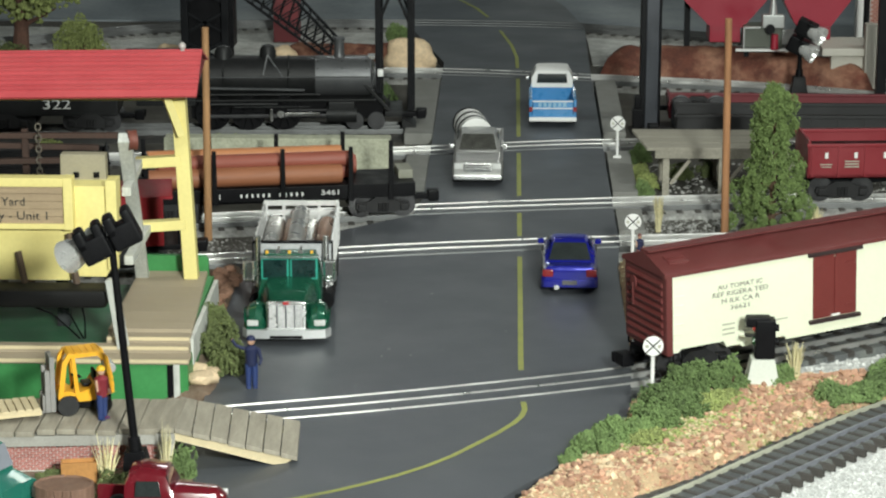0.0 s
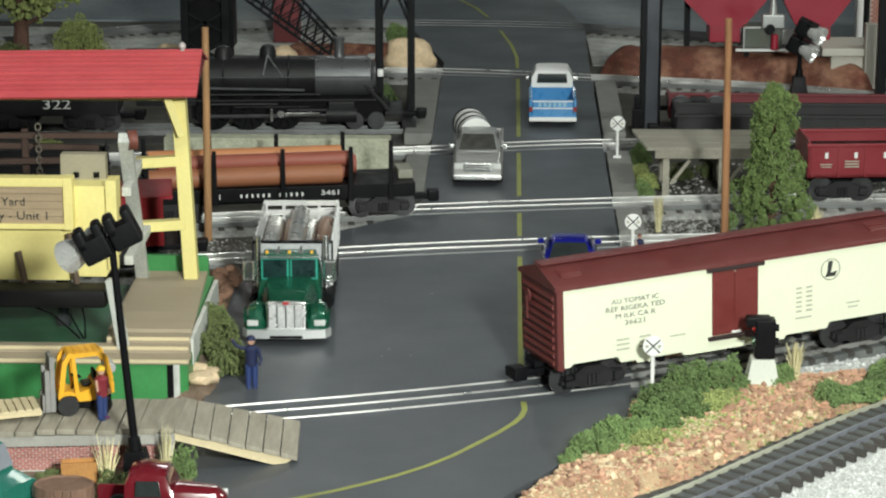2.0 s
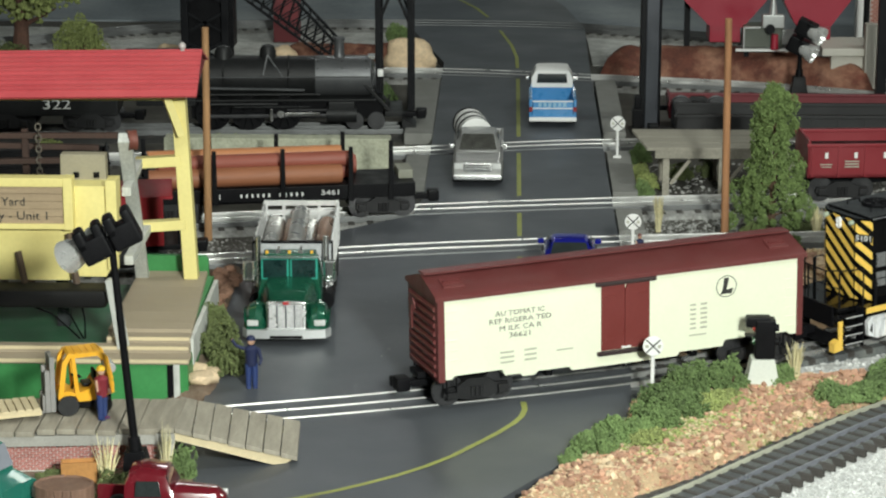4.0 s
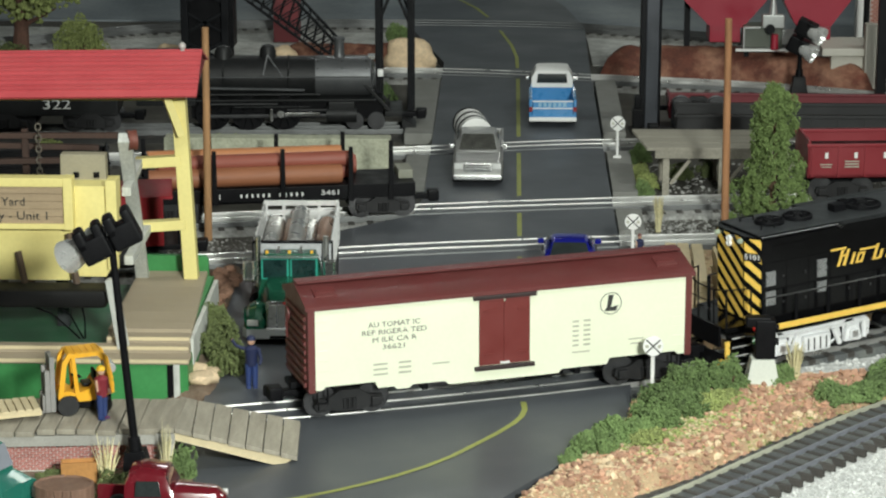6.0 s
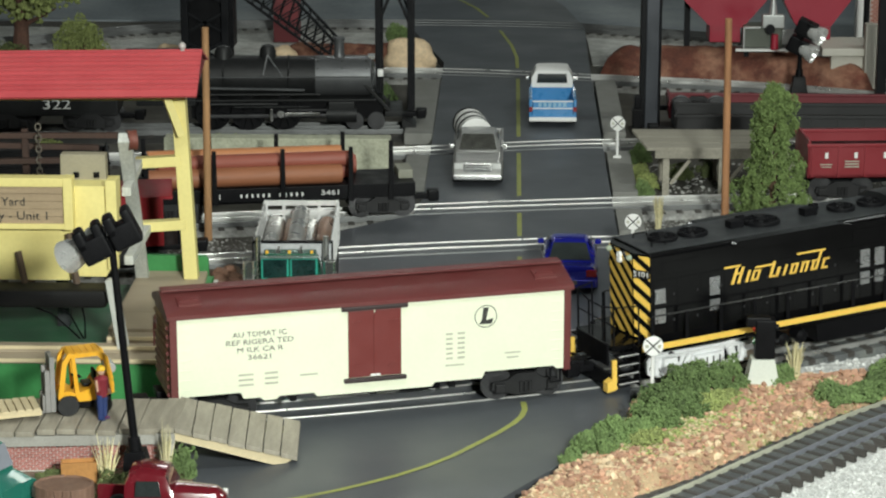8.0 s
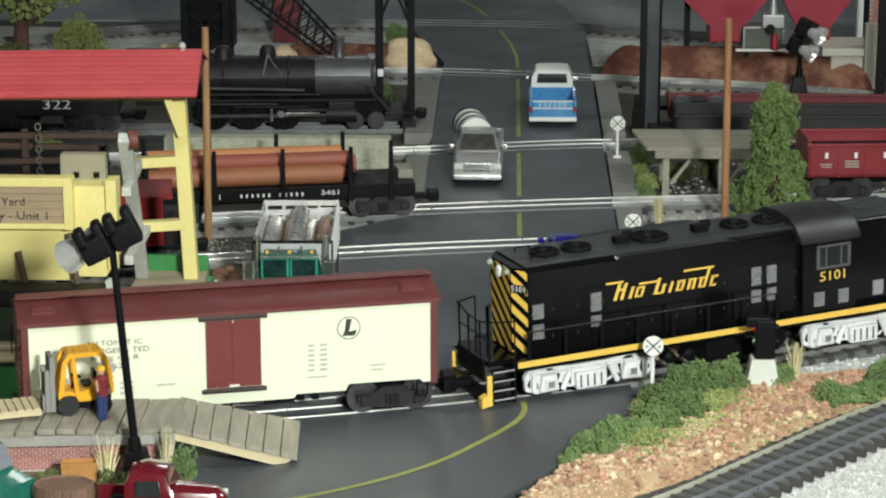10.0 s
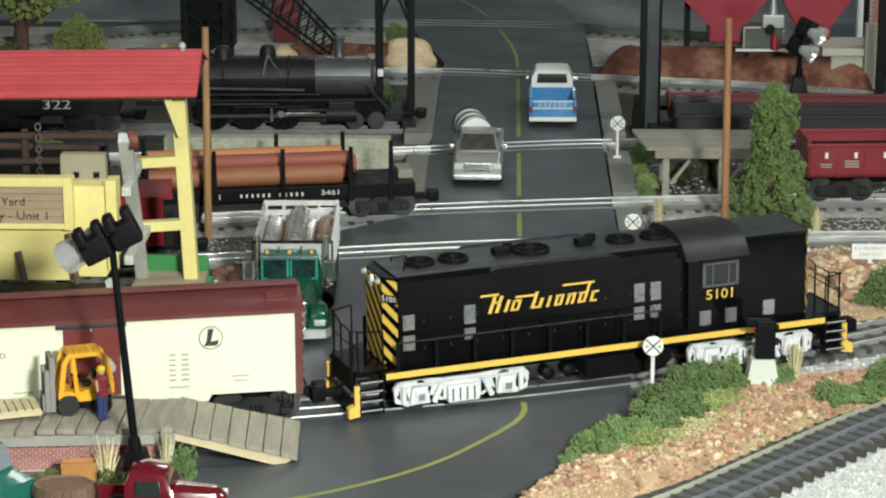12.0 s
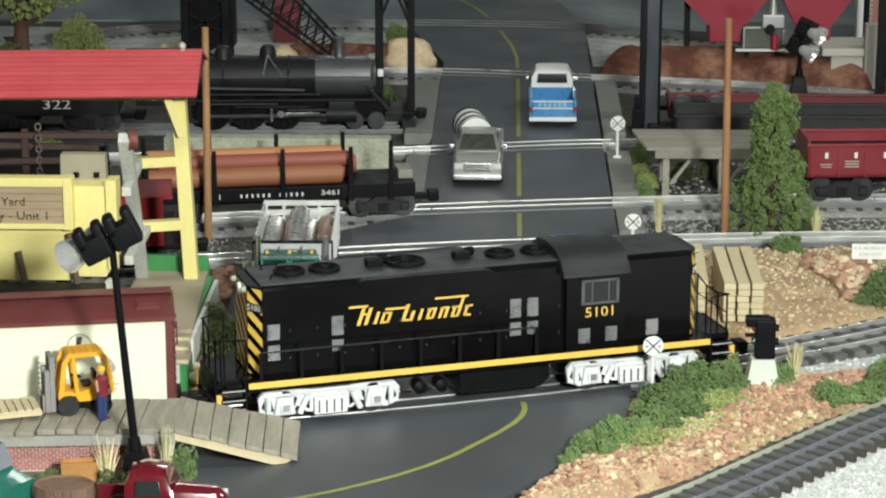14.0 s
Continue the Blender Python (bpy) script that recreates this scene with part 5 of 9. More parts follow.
def wheel(parent, x, y, r, w, rim):
    bm = bm_new()
    lathe(bm, [(r * 0.62, -w / 2), (r * 0.92, -w / 2), (r, -w * 0.32), (r, w * 0.32), (r * 0.92, w / 2), (r * 0.62, w / 2)], 20, pose(0, 0, 0, 0, 90, 0))
    wh = part("tyre", bm, RUBBER, parent, "black rubber tyre", pose(x, y, r))
    bm = bm_new()
    lathe(bm, [(r * 0.63, -w * 0.46), (r * 0.5, -w * 0.3), (r * 0.25, -w * 0.42), (r * 0.1, -w * 0.44), (r * 0.1, w * 0.44), (r * 0.25, w * 0.42), (r * 0.5, w * 0.3), (r * 0.63, w * 0.46)], 16, pose(0, 0, 0, 0, 90, 0))
    part("rim", bm, rim, wh, "metal rim")
    return wh


def loft(bm, sections):
    """A body from cross-sections: each (y, half width low, half width high, z0, z1, r); rounded upper corners."""
    rings = []
    for y, w0, w1, z0, z1, r in sections:
        zc = z0 + (z1 - z0) * 0.55
        ring = [(-w0 * 0.96, z0), (-w0, z0 + 0.001), (-w0, zc), (-w1, z1 - r), (-w1 + r * 0.35, z1 - r * 0.3), (-w1 + r, z1), (0, z1 + r * 0.12), (w1 - r, z1), (w1 - r * 0.35, z1 - r * 0.3), (w1, z1 - r), (w0, zc), (w0, z0 + 0.001), (w0 * 0.96, z0)]
        rings.append([bm.verts.new((x, y, z)) for x, z in ring])
    for a, b in zip(rings, rings[1:]):
        n = len(a)
        for i in range(n):
            bm.faces.new((a[i], a[(i + 1) % n], b[(i + 1) % n], b[i]))
    bm.faces.new(rings[0])
    bm.faces.new(rings[-1][::-1])
    bmesh.ops.recalc_face_normals(bm, faces=bm.faces[:])


def pane(bm, quad, off=0.0004):
    """A thin window plate on four corner points."""
    q = [Vector(p) for p in quad]
    n = (q[1] - q[0]).cross(q[2] - q[0]).normalized() * off
    lo = [bm.verts.new(p) for p in q]
    hi = [bm.verts.new(p + n) for p in q]
    bm.faces.new(lo[::-1])
    bm.faces.new(hi)
    for i in range(4):
        bm.faces.new((lo[i], lo[(i + 1) % 4], hi[(i + 1) % 4], hi[i]))
    bmesh.ops.recalc_face_normals(bm, faces=bm.faces[:])


AUTOGLASS = paint("car_glass", (0.022, 0.027, 0.027), 0.10, 0, 0.3, 120, 0, spec=0.5)
TAILRED = paint("tail_lamp_red", (0.20, 0.012, 0.014), 0.2, 0, 0.1, 60, 0)
LENS = paint("lamp_lens", (0.75, 0.76, 0.74), 0.12, 0.3, 0.1, 60, 0)
AMBER = paint("amber_lens", (0.75, 0.42, 0.04), 0.2, 0, 0.1, 60, 0)


def lamp_block(name, parent, x, y, z, sx, sy, sz, mat, label):
    bm = bm_new()
    box(bm, -sx / 2, sx / 2, -sy / 2, sy / 2, -sz / 2, sz / 2, bev=min(sx, sy, sz) * 0.25)
    return part(name, bm, mat, parent, label, pose(x, y, z))


def stake_truck(m):
    GREEN = paint("truck_green", (0.012, 0.098, 0.055), 0.22, 0.3, 0.1, 50, 0.03, coat=0.5)
    t = thing("stake_truck", "metallic green model truck with chrome grille and pipe-laden stake bed", "truck", m)
    bm = bm_new()
    box(bm, -0.008, 0.008, 0.0, 0.185, 0.0085, 0.0135, bev=0.0008)
    for s in (-1, 1):
        cyl(bm, (s * 0.021, 0.058, 0.011), (s * 0.021, 0.085, 0.011), 0.006, seg=14)
    part("chassis", bm, BLACK, t)
    bm = bm_new()
    loft(bm, [(0.002, 0.0122, 0.0112, 0.010, 0.0262, 0.004), (0.012, 0.0138, 0.0125, 0.0105, 0.0290, 0.004), (0.026, 0.0158, 0.0142, 0.011, 0.0308, 0.004), (0.043, 0.0185, 0.0165, 0.011, 0.0325, 0.004)])
    hood = part("hood", bm, GREEN, t, "metallic green sloping hood")
    for s in (-1, 1):
        bm = bm_new()
        loft(bm, [(-0.001, 0.0052, 0.0035, 0.0098, 0.0150, 0.003), (0.002, 0.0070, 0.0055, 0.0099, 0.0192, 0.005), (0.007, 0.0076, 0.0064, 0.0105, 0.0228, 0.006), (0.014, 0.0078, 0.0066, 0.0125, 0.0240, 0.006), (0.025, 0.0074, 0.0060, 0.0125, 0.0218, 0.006), (0.033, 0.0065, 0.0045, 0.0095, 0.0165, 0.004)])
        for v in bm.verts:
            v.co.x += s * 0.0190
        f = part("fender", bm, GREEN, t, "rounded metallic green fender")
        lamp_block("headlight", f, s * 0.0205, -0.0002, 0.0142, 0.0070, 0.003, 0.0036, LENS, "clear rectangular headlight")
    bm = bm_new()
    box(bm, -0.0125, 0.0125, -0.0015, 0.0025, 0.0098, 0.0278, bev=0.0016)
    gr = part("grille", bm, CHROME, t, "upright chrome grille")
    for k in range(4):
        bm = bm_new()
        box(bm, -0.0105 + k * 0.0054, -0.0062 + k * 0.0054, -0.0022, -0.0014, 0.0115, 0.0258, bev=0.0003)
        part("grille_panel", bm, paint("grille_mesh", (0.62, 0.62, 0.62), 0.35, 0.8, 0.35, 500, 0.6, 2600), gr, "fine chrome mesh panel")
    bm = bm_new()
    box(bm, -0.0018, 0.0018, -0.0024, 0.001, 0.0262, 0.0276, bev=0.0004)
    part("badge", bm, paint("badge_red", (0.5, 0.03, 0.03), 0.3), gr, "small red badge")
    bm = bm_new()
    prism(bm, [(-0.0272, 0.004), (-0.024, -0.002), (-0.012, -0.0035), (0.012, -0.0035), (0.024, -0.002), (0.0272, 0.004), (0.0255, 0.004), (0.023, 0.000), (-0.023, 0.000), (-0.0255, 0.004)], 0.0048, 0.0102, Matrix(((1, 0, 0, 0), (0, 0, 1, 0), (0, 1, 0, 0), (0, 0, 0, 1))))
    bmp = part("bumper", bm, paint("bumper_satin", (0.62, 0.63, 0.63), 0.42, 0.55, 0.1, 60, 0.03), t, "bright metal front bumper")
    bm = bm_new()
    box(bm, -0.010, 0.010, -0.0042, -0.003, 0.0052, 0.0068)
    part("plate_slot", bm, BLACK, bmp)
    # cab
    bm = bm_new()
    loft(bm, [(0.0398, 0.0195, 0.0175, 0.011, 0.0318, 0.003), (0.0435, 0.020, 0.0178, 0.011, 0.0450, 0.003), (0.048, 0.0202, 0.0178, 0.011, 0.0465, 0.004), (0.053, 0.0202, 0.0178, 0.011, 0.0460, 0.004)])
    cab = part("cab", bm, GREEN, t, "metallic green cab")
    bm = bm_new()
    box(bm, -0.0165, 0.0165, 0.0415, 0.0525, 0.0450, 0.0466, bev=0.0007)
    part("roof", bm, GREEN, cab)
    bm = bm_new()
    box(bm, -0.0182, 0.0182, 0.0375, 0.0425, 0.0442, 0.0457, bev=0.0005)
    part("visor", bm, paint("visor_grey", (0.16, 0.22, 0.20), 0.25, 0.5), cab, "grey-green metal roof visor")
    for s in (-1, 1):
        bm = bm_new()
        box(bm, s * 0.0090 - 0.0086, s * 0.0090 + 0.0086, 0.0393, 0.0440, 0.0305, 0.0445, bev=0.0004)
        fr = part("windscreen_frame", bm, paint("windscreen_trim", (0.05, 0.42, 0.32), 0.15, 0.3), cab, "green windscreen frame")
        bm = bm_new()
        box(bm, s * 0.0090 - 0.0074, s * 0.0090 + 0.0074, 0.0386, 0.0397, 0.0318, 0.0434)
        part("windscreen", bm, paint("teal_glass", (0.010, 0.030, 0.028), 0.10, 0, 0.6, 120, 0, spec=0.6), fr, "dark windscreen pane")
        bm = bm_new()
        pane(bm, [(s * 0.0203, 0.046, 0.036), (s * 0.0203, 0.052, 0.036), (s * 0.0193, 0.052, 0.0430), (s * 0.0193, 0.048, 0.0430)], 0.0004 * s)
        part("side_window", bm, AUTOGLASS, cab, "dark side window")
        bm = bm_new()
        box(bm, min(s * 0.0226, s * 0.0276), max(s * 0.0226, s * 0.0276), 0.0428, 0.0442, 0.0300, 0.0405)
        mi = part("mirror", bm, paint("mirror_glass", (0.22, 0.23, 0.22), 0.15, 0.8, 0.1, bump=0), cab, "framed side mirror")
        for (a, b) in (((0.0222, 0.0292), (0.0222, 0.0412)), ((0.0282, 0.0292), (0.0282, 0.0412)), ((0.0222, 0.0292), (0.0282, 0.0292)), ((0.0222, 0.0412), (0.0282, 0.0412))):
            bm = bm_new()
            cyl(bm, (s * a[0], 0.043, a[1]), (s * b[0], 0.043, b[1]), 0.0012, seg=6)
            part("mirror_bar", bm, CHROME, mi, "chrome mirror frame bar")
        for z in (0.0315, 0.0405):
            bm = bm_new()
            cyl(bm, (s * 0.018, 0.046, z), (s * 0.0235, 0.043, z), 0.0005, seg=6)
            part("mirror_arm", bm, CHROME, mi)
        bm = bm_new()
        cyl(bm, (s * 0.0215, 0.0715, 0.012), (s * 0.0215, 0.0715, 0.050), 0.0019, seg=12)
        part("exhaust_stack", bm, CHROME, t, "chrome exhaust stack")
        bm = bm_new()
        cyl(bm, (s * 0.007, 0.041, 0.0480), (s * 0.007, 0.052, 0.0480), 0.0014, 0.0008, seg=10)
        part("air_horn", bm, CHROME, cab, "chrome air horn")
    for k in range(5):
        lamp_block("roof_lamp", cab, -0.014 + 0.007 * k, 0.0425, 0.0474, 0.002, 0.002, 0.002, AMBER, "small amber roof lamp")
    # bed
    STAKE = paint("stake_white_metal", (0.68, 0.68, 0.67), 0.35, 0.35, 0.1, 80, 0.05)
    bm = bm_new()
    box(bm, -0.0255, 0.0255, 0.077, 0.186, 0.0155, 0.0185, bev=0.0006)
    bed = part("bed", bm, STAKE, t, "pale metal flat bed")
    for s in (-1, 1):
        for k in range(9):
            bm = bm_new()
            y = 0.0785 + 0.0132 * k
            box(bm, min(s * 0.0245, s * 0.0258), max(s * 0.0245, s * 0.0258), y - 0.0011, y + 0.0011, 0.0180, 0.0440)
            part("stake", bm, STAKE, bed)
        for z in (0.0215, 0.0275, 0.0335, 0.0395):
            bm = bm_new()
            box(bm, min(s * 0.0238, s * 0.0246), max(s * 0.0238, s * 0.0246), 0.0775, 0.1855, z, z + 0.0042, bev=0.0003)
            part("side_rail", bm, STAKE, bed)
    # headboard: a pale plate in a dark frame; tailgate: slats with square gaps
    bm = bm_new()
    box(bm, -0.0250, 0.0250, 0.0763, 0.0787, 0.0180, 0.0440, bev=0.0004)
    hb = part("headboard", bm, paint("headboard_grey", (0.45, 0.46, 0.47), 0.5, 0.2, 0.25, 300, 0.5, 1500), bed, "pale speckled metal headboard")
    for x0, x1, z0, z1 in ((-0.0258, 0.0258, 0.0440, 0.0452), (-0.0258, -0.0248, 0.0180, 0.0440), (0.0248, 0.0258, 0.0180, 0.0440)):
        bm = bm_new()
        box(bm, x0, x1, 0.0758, 0.0792, z0, z1)
        part("edge_trim", bm, BLACK, hb, "dark edge of the headboard")
    for k in range(5):
        bm = bm_new()
        x = -0.0250 + k * 0.0120
        box(bm, x, x + 0.0020, 0.1843, 0.1867, 0.018, 0.0450)
        part("tailgate_post", bm, STAKE, bed)
    for z in (0.0215, 0.0290, 0.0350, 0.0415):
        bm = bm_new()
        box(bm, -0.0255, 0.0255, 0.1847, 0.1863, z, z + 0.0034)
        part("tailgate_slat", bm, STAKE, bed)
    PIPE = paint("pipe_metal", (0.55, 0.54, 0.52), 0.3, 0.9, 0.15, 50, 0.05)
    COPPER = paint("pipe_copper", (0.33, 0.17, 0.10), 0.35, 0.6, 0.2, 60, 0.05)
    for x, z, r, mt, nm in ((-0.0190, 0.0218, 0.0032, PIPE, "bright metal pipe"), (-0.0090, 0.0218, 0.0032, COPPER, "brown copper pipe"), (0.0010, 0.0218, 0.0032, PIPE, "bright metal pipe"), (0.0110, 0.0218, 0.0032, COPPER, "brown copper pipe"), (0.0200, 0.0218, 0.0032, PIPE, "bright metal pipe"),
                            (-0.0165, 0.0308, 0.0060, PIPE, "bright metal pipe"), (-0.0050, 0.0300, 0.0054, COPPER, "brown copper pipe"), (0.0065, 0.0300, 0.0054, PIPE, "bright metal pipe"), (0.0178, 0.0305, 0.0058, COPPER, "brown copper pipe"), (0.0005, 0.0385, 0.0058, PIPE, "bright metal pipe")):
        bm = bm_new()
        lathe(bm, [(r * 0.8, -0.045), (r, -0.045), (r, 0.042), (r * 0.8, 0.042), (r * 0.8, 0.041)], 16, pose(x, 0.131, z, 90, 0, 0))
        part("pipe", bm, mt, t, nm)
    for y in (0.014,):
        for s in (-1, 1):
            wheel(t, s * 0.0208, y + 0.0025, 0.0105, 0.0075, CHROME)
    for y in (0.128, 0.153):
        for s in (-1, 1):
            wheel(t, s * 0.0195, y, 0.0105, 0.0125, CHROME)
    return t


stake_truck(pose(-0.1563, 0.0885, 0, 0, 0, 1.7) @ Matrix.Scale(1.09, 4))


def blue_sedan(m):
    BLUE = paint("metallic_blue", (0.013, 0.017, 0.27), 0.16, 0.35, 0.08, 50, 0.02, coat=0.7)
    c = thing("sedan", "shiny metallic blue model sedan seen on the road", "car", m)
    # here the tail is towards -y
    bm = bm_new()
    loft(bm, [(0.0, 0.0180, 0.0165, 0.0062, 0.0165, 0.003), (0.0022, 0.0200, 0.0182, 0.0048, 0.0205, 0.003), (0.018, 0.0205, 0.0185, 0.0045, 0.0215, 0.003), (0.062, 0.0205, 0.0185, 0.0045, 0.0205, 0.003), (0.092, 0.0198, 0.017, 0.0048, 0.0165, 0.003), (0.100, 0.0165, 0.014, 0.006, 0.0125, 0.003)])
    body = part("body", bm, BLUE, c, "metallic blue body")
    bm = bm_new()
    loft(bm, [(0.012, 0.0178, 0.0160, 0.0195, 0.0212, 0.001), (0.0265, 0.0180, 0.0140, 0.0195, 0.0325, 0.003), (0.044, 0.0180, 0.0142, 0.0195, 0.0335, 0.003), (0.055, 0.0178, 0.0140, 0.0195, 0.0312, 0.003), (0.070, 0.0176, 0.016, 0.0190, 0.0200, 0.001)])
    top = part("cabin", bm, BLUE, c, "blue roof and pillars")
    bm = bm_new()
    pane(bm, [(-0.0150, 0.0132, 0.0222), (0.0150, 0.0132, 0.0222), (0.0118, 0.0255, 0.0318), (-0.0118, 0.0255, 0.0318)], 0.0005)
    part("rear_window", bm, AUTOGLASS, top, "tinted rear window")
    for s in (-1, 1):
        bm = bm_new()
        pane(bm, [(s * 0.0182, 0.022, 0.0218), (s * 0.0182, 0.062, 0.0215), (s * 0.0150, 0.052, 0.0305), (s * 0.0150, 0.028, 0.0312)], 0.0006 * s)
        part("side_window", bm, AUTOGLASS, top, "tinted side window")
        lamp_block("tail_lamp", body, s * 0.0155, 0.0006, 0.0160, 0.0078, 0.003, 0.0052, TAILRED, "red tail lamp")
        bm = bm_new()
        box(bm, min(s * 0.0185, s * 0.0235), max(s * 0.0185, s * 0.0235), 0.060, 0.0635, 0.0215, 0.0255, bev=0.001)
        part("mirror", bm, BLUE, body, "blue door mirror")
        for y in (0.020, 0.080):
            wheel(c, s * 0.0178, y, 0.0078, 0.0056, CHROME)
    bm = bm_new()
    box(bm, -0.019, 0.019, -0.0018, 0.004, 0.0055, 0.0115, bev=0.0014)
    bp = part("rear_bumper", bm, BLUE, c, "blue rear bumper")
    bm = bm_new()
    box(bm, -0.0052, 0.0052, -0.0023, -0.0014, 0.0082, 0.0112)
    part("number_plate", bm, paint("plate_dark", (0.10, 0.10, 0.085), 0.5), bp, "plain dark plate")
    bm = bm_new()
    cyl(bm, (-0.0092, -0.0025, 0.0062), (-0.0092, 0.006, 0.0062), 0.0019, seg=12)
    part("exhaust_pipe", bm, CHROME, c, "chrome tail pipe")
    bm = bm_new()
    box(bm, -0.0185, 0.0185, 0.0012, 0.0060, 0.0258, 0.0272, bev=0.0005)
    for s in (-1, 1):
        box(bm, s * 0.0155 - 0.0015, s * 0.0155 + 0.0015, 0.002, 0.006, 0.020, 0.0262)
    return c


blue_sedan(pose(0.0352, 0.213, 0, 0, 0, -1))


def silver_pickup(m):
    SILV = paint("metallic_silver", (0.36, 0.36, 0.35), 0.38, 0.35, 0.1, 60, 0.03, coat=0.3)
    c = thing("pickup_truck", "silver model pickup with chrome grille carrying white drums", "car", m)
    bm = bm_new()
    loft(bm, [(0.0, 0.0195, 0.0185, 0.0075, 0.0205, 0.003), (0.003, 0.0212, 0.0195, 0.0065, 0.0228, 0.003), (0.030, 0.0215, 0.0198, 0.0062, 0.0245, 0.003), (0.070, 0.0215, 0.0198, 0.0062, 0.0240, 0.002), (0.0705, 0.0215, 0.0205, 0.0062, 0.0130, 0.001), (0.120, 0.0215, 0.0205, 0.0062, 0.0130, 0.001)])
    body = part("body", bm, SILV, c, "metallic silver body")
    for s in (-1, 1):
        bm = bm_new()
        box(bm, min(s * 0.0195, s * 0.0215), max(s * 0.0195, s * 0.0215), 0.070, 0.120, 0.0125, 0.0245, bev=0.0006)
        part("bed_side", bm, SILV, body)
    bm = bm_new()
    box(bm, -0.0205, 0.0205, 0.118, 0.120, 0.0125, 0.0245, bev=0.0006)
    part("tailgate", bm, SILV, body)
    bm = bm_new()
    loft(bm, [(0.026, 0.0190, 0.0175, 0.0235, 0.0250, 0.001), (0.040, 0.0190, 0.0155, 0.0235, 0.0372, 0.003), (0.064, 0.0190, 0.0155, 0.0235, 0.0378, 0.003), (0.070, 0.0188, 0.0158, 0.0235, 0.0360, 0.002)])
    cab = part("cab", bm, SILV, c, "silver cab")
    bm = bm_new()
    pane(bm, [(0.0158, 0.0262, 0.0262), (-0.0158, 0.0262, 0.0262), (-0.0132, 0.0378, 0.0368), (0.0132, 0.0378, 0.0368)], -0.0012)
    part("windscreen", bm, paint("pickup_glass", (0.055, 0.055, 0.050), 0.12, 0, 0.5, 160, 0, spec=0.5), cab, "tinted windscreen")
    for s in (-1, 1):
        bm = bm_new()
        pane(bm, [(s * 0.0192, 0.034, 0.0255), (s * 0.0192, 0.066, 0.0255), (s * 0.0165, 0.064, 0.0350), (s * 0.0165, 0.042, 0.0350)], 0.0006 * s)
        part("side_window", bm, AUTOGLASS, cab, "tinted side window")
        bm = bm_new()
        box(bm, min(s * 0.0200, s * 0.0250), max(s * 0.0200, s * 0.0250), 0.034, 0.0365, 0.0245, 0.0290, bev=0.0008)
        part("mirror", bm, CHROME, cab, "bright door mirror")
        lamp_block("headlight", body, s * 0.0160, 0.0004, 0.0178, 0.0078, 0.003, 0.0052, LENS, "clear headlight")
        for y in (0.020, 0.098):
            wheel(c, s * 0.0185, y, 0.0088, 0.0060, CHROME)
    bm = bm_new()
    box(bm, -0.0118, 0.0118, -0.0012, 0.002, 0.0130, 0.0205, bev=0.0008)
    gr = part("grille", bm, CHROME, c, "chrome grille")
    for k in range(3):
        bm = bm_new()
        box(bm, -0.0105, 0.0105, -0.0016, -0.001, 0.0142 + 0.0021 * k, 0.0152 + 0.0021 * k)
        part("grille_bar", bm, DARKGREY, gr)
    bm = bm_new()
    box(bm, -0.0205, 0.0205, -0.0030, 0.002, 0.0062, 0.0108, bev=0.0012)
    part("bumper", bm, CHROME, c, "chrome bumper")
    return c


silver_pickup(pose(-0.0350, 0.537, 0, 0, 0, 0))
for k in range(3):
    dr = thing("drum", "white drum with black bands lying in the pickup bed", "drum", pose(-0.0385 - 0.0024 * k, 0.6185 + 0.0165 * k, 0.0282, 90, 0, 8), group="drums in the pickup")
    bm = bm_new()
    lathe(bm, [(0.0110, -0.0070), (0.0128, -0.0068), (0.0128, -0.0078), (0.0144, -0.0076), (0.0148, -0.0060), (0.0140, -0.0052), (0.0142, 0.0), (0.0140, 0.0046), (0.0120, 0.0046)], 26, pose(0, 0, 0, 180, 0, 0))
    part("shell", bm, WHITE, dr, "white drum shell with rolled rim")
    bm = bm_new()
    lathe(bm, [(0.0120, -0.0086), (0.0145, -0.0086), (0.0145, -0.0048), (0.0120, -0.0048)], 26)
    part("band", bm, BLACK, dr, "black band")


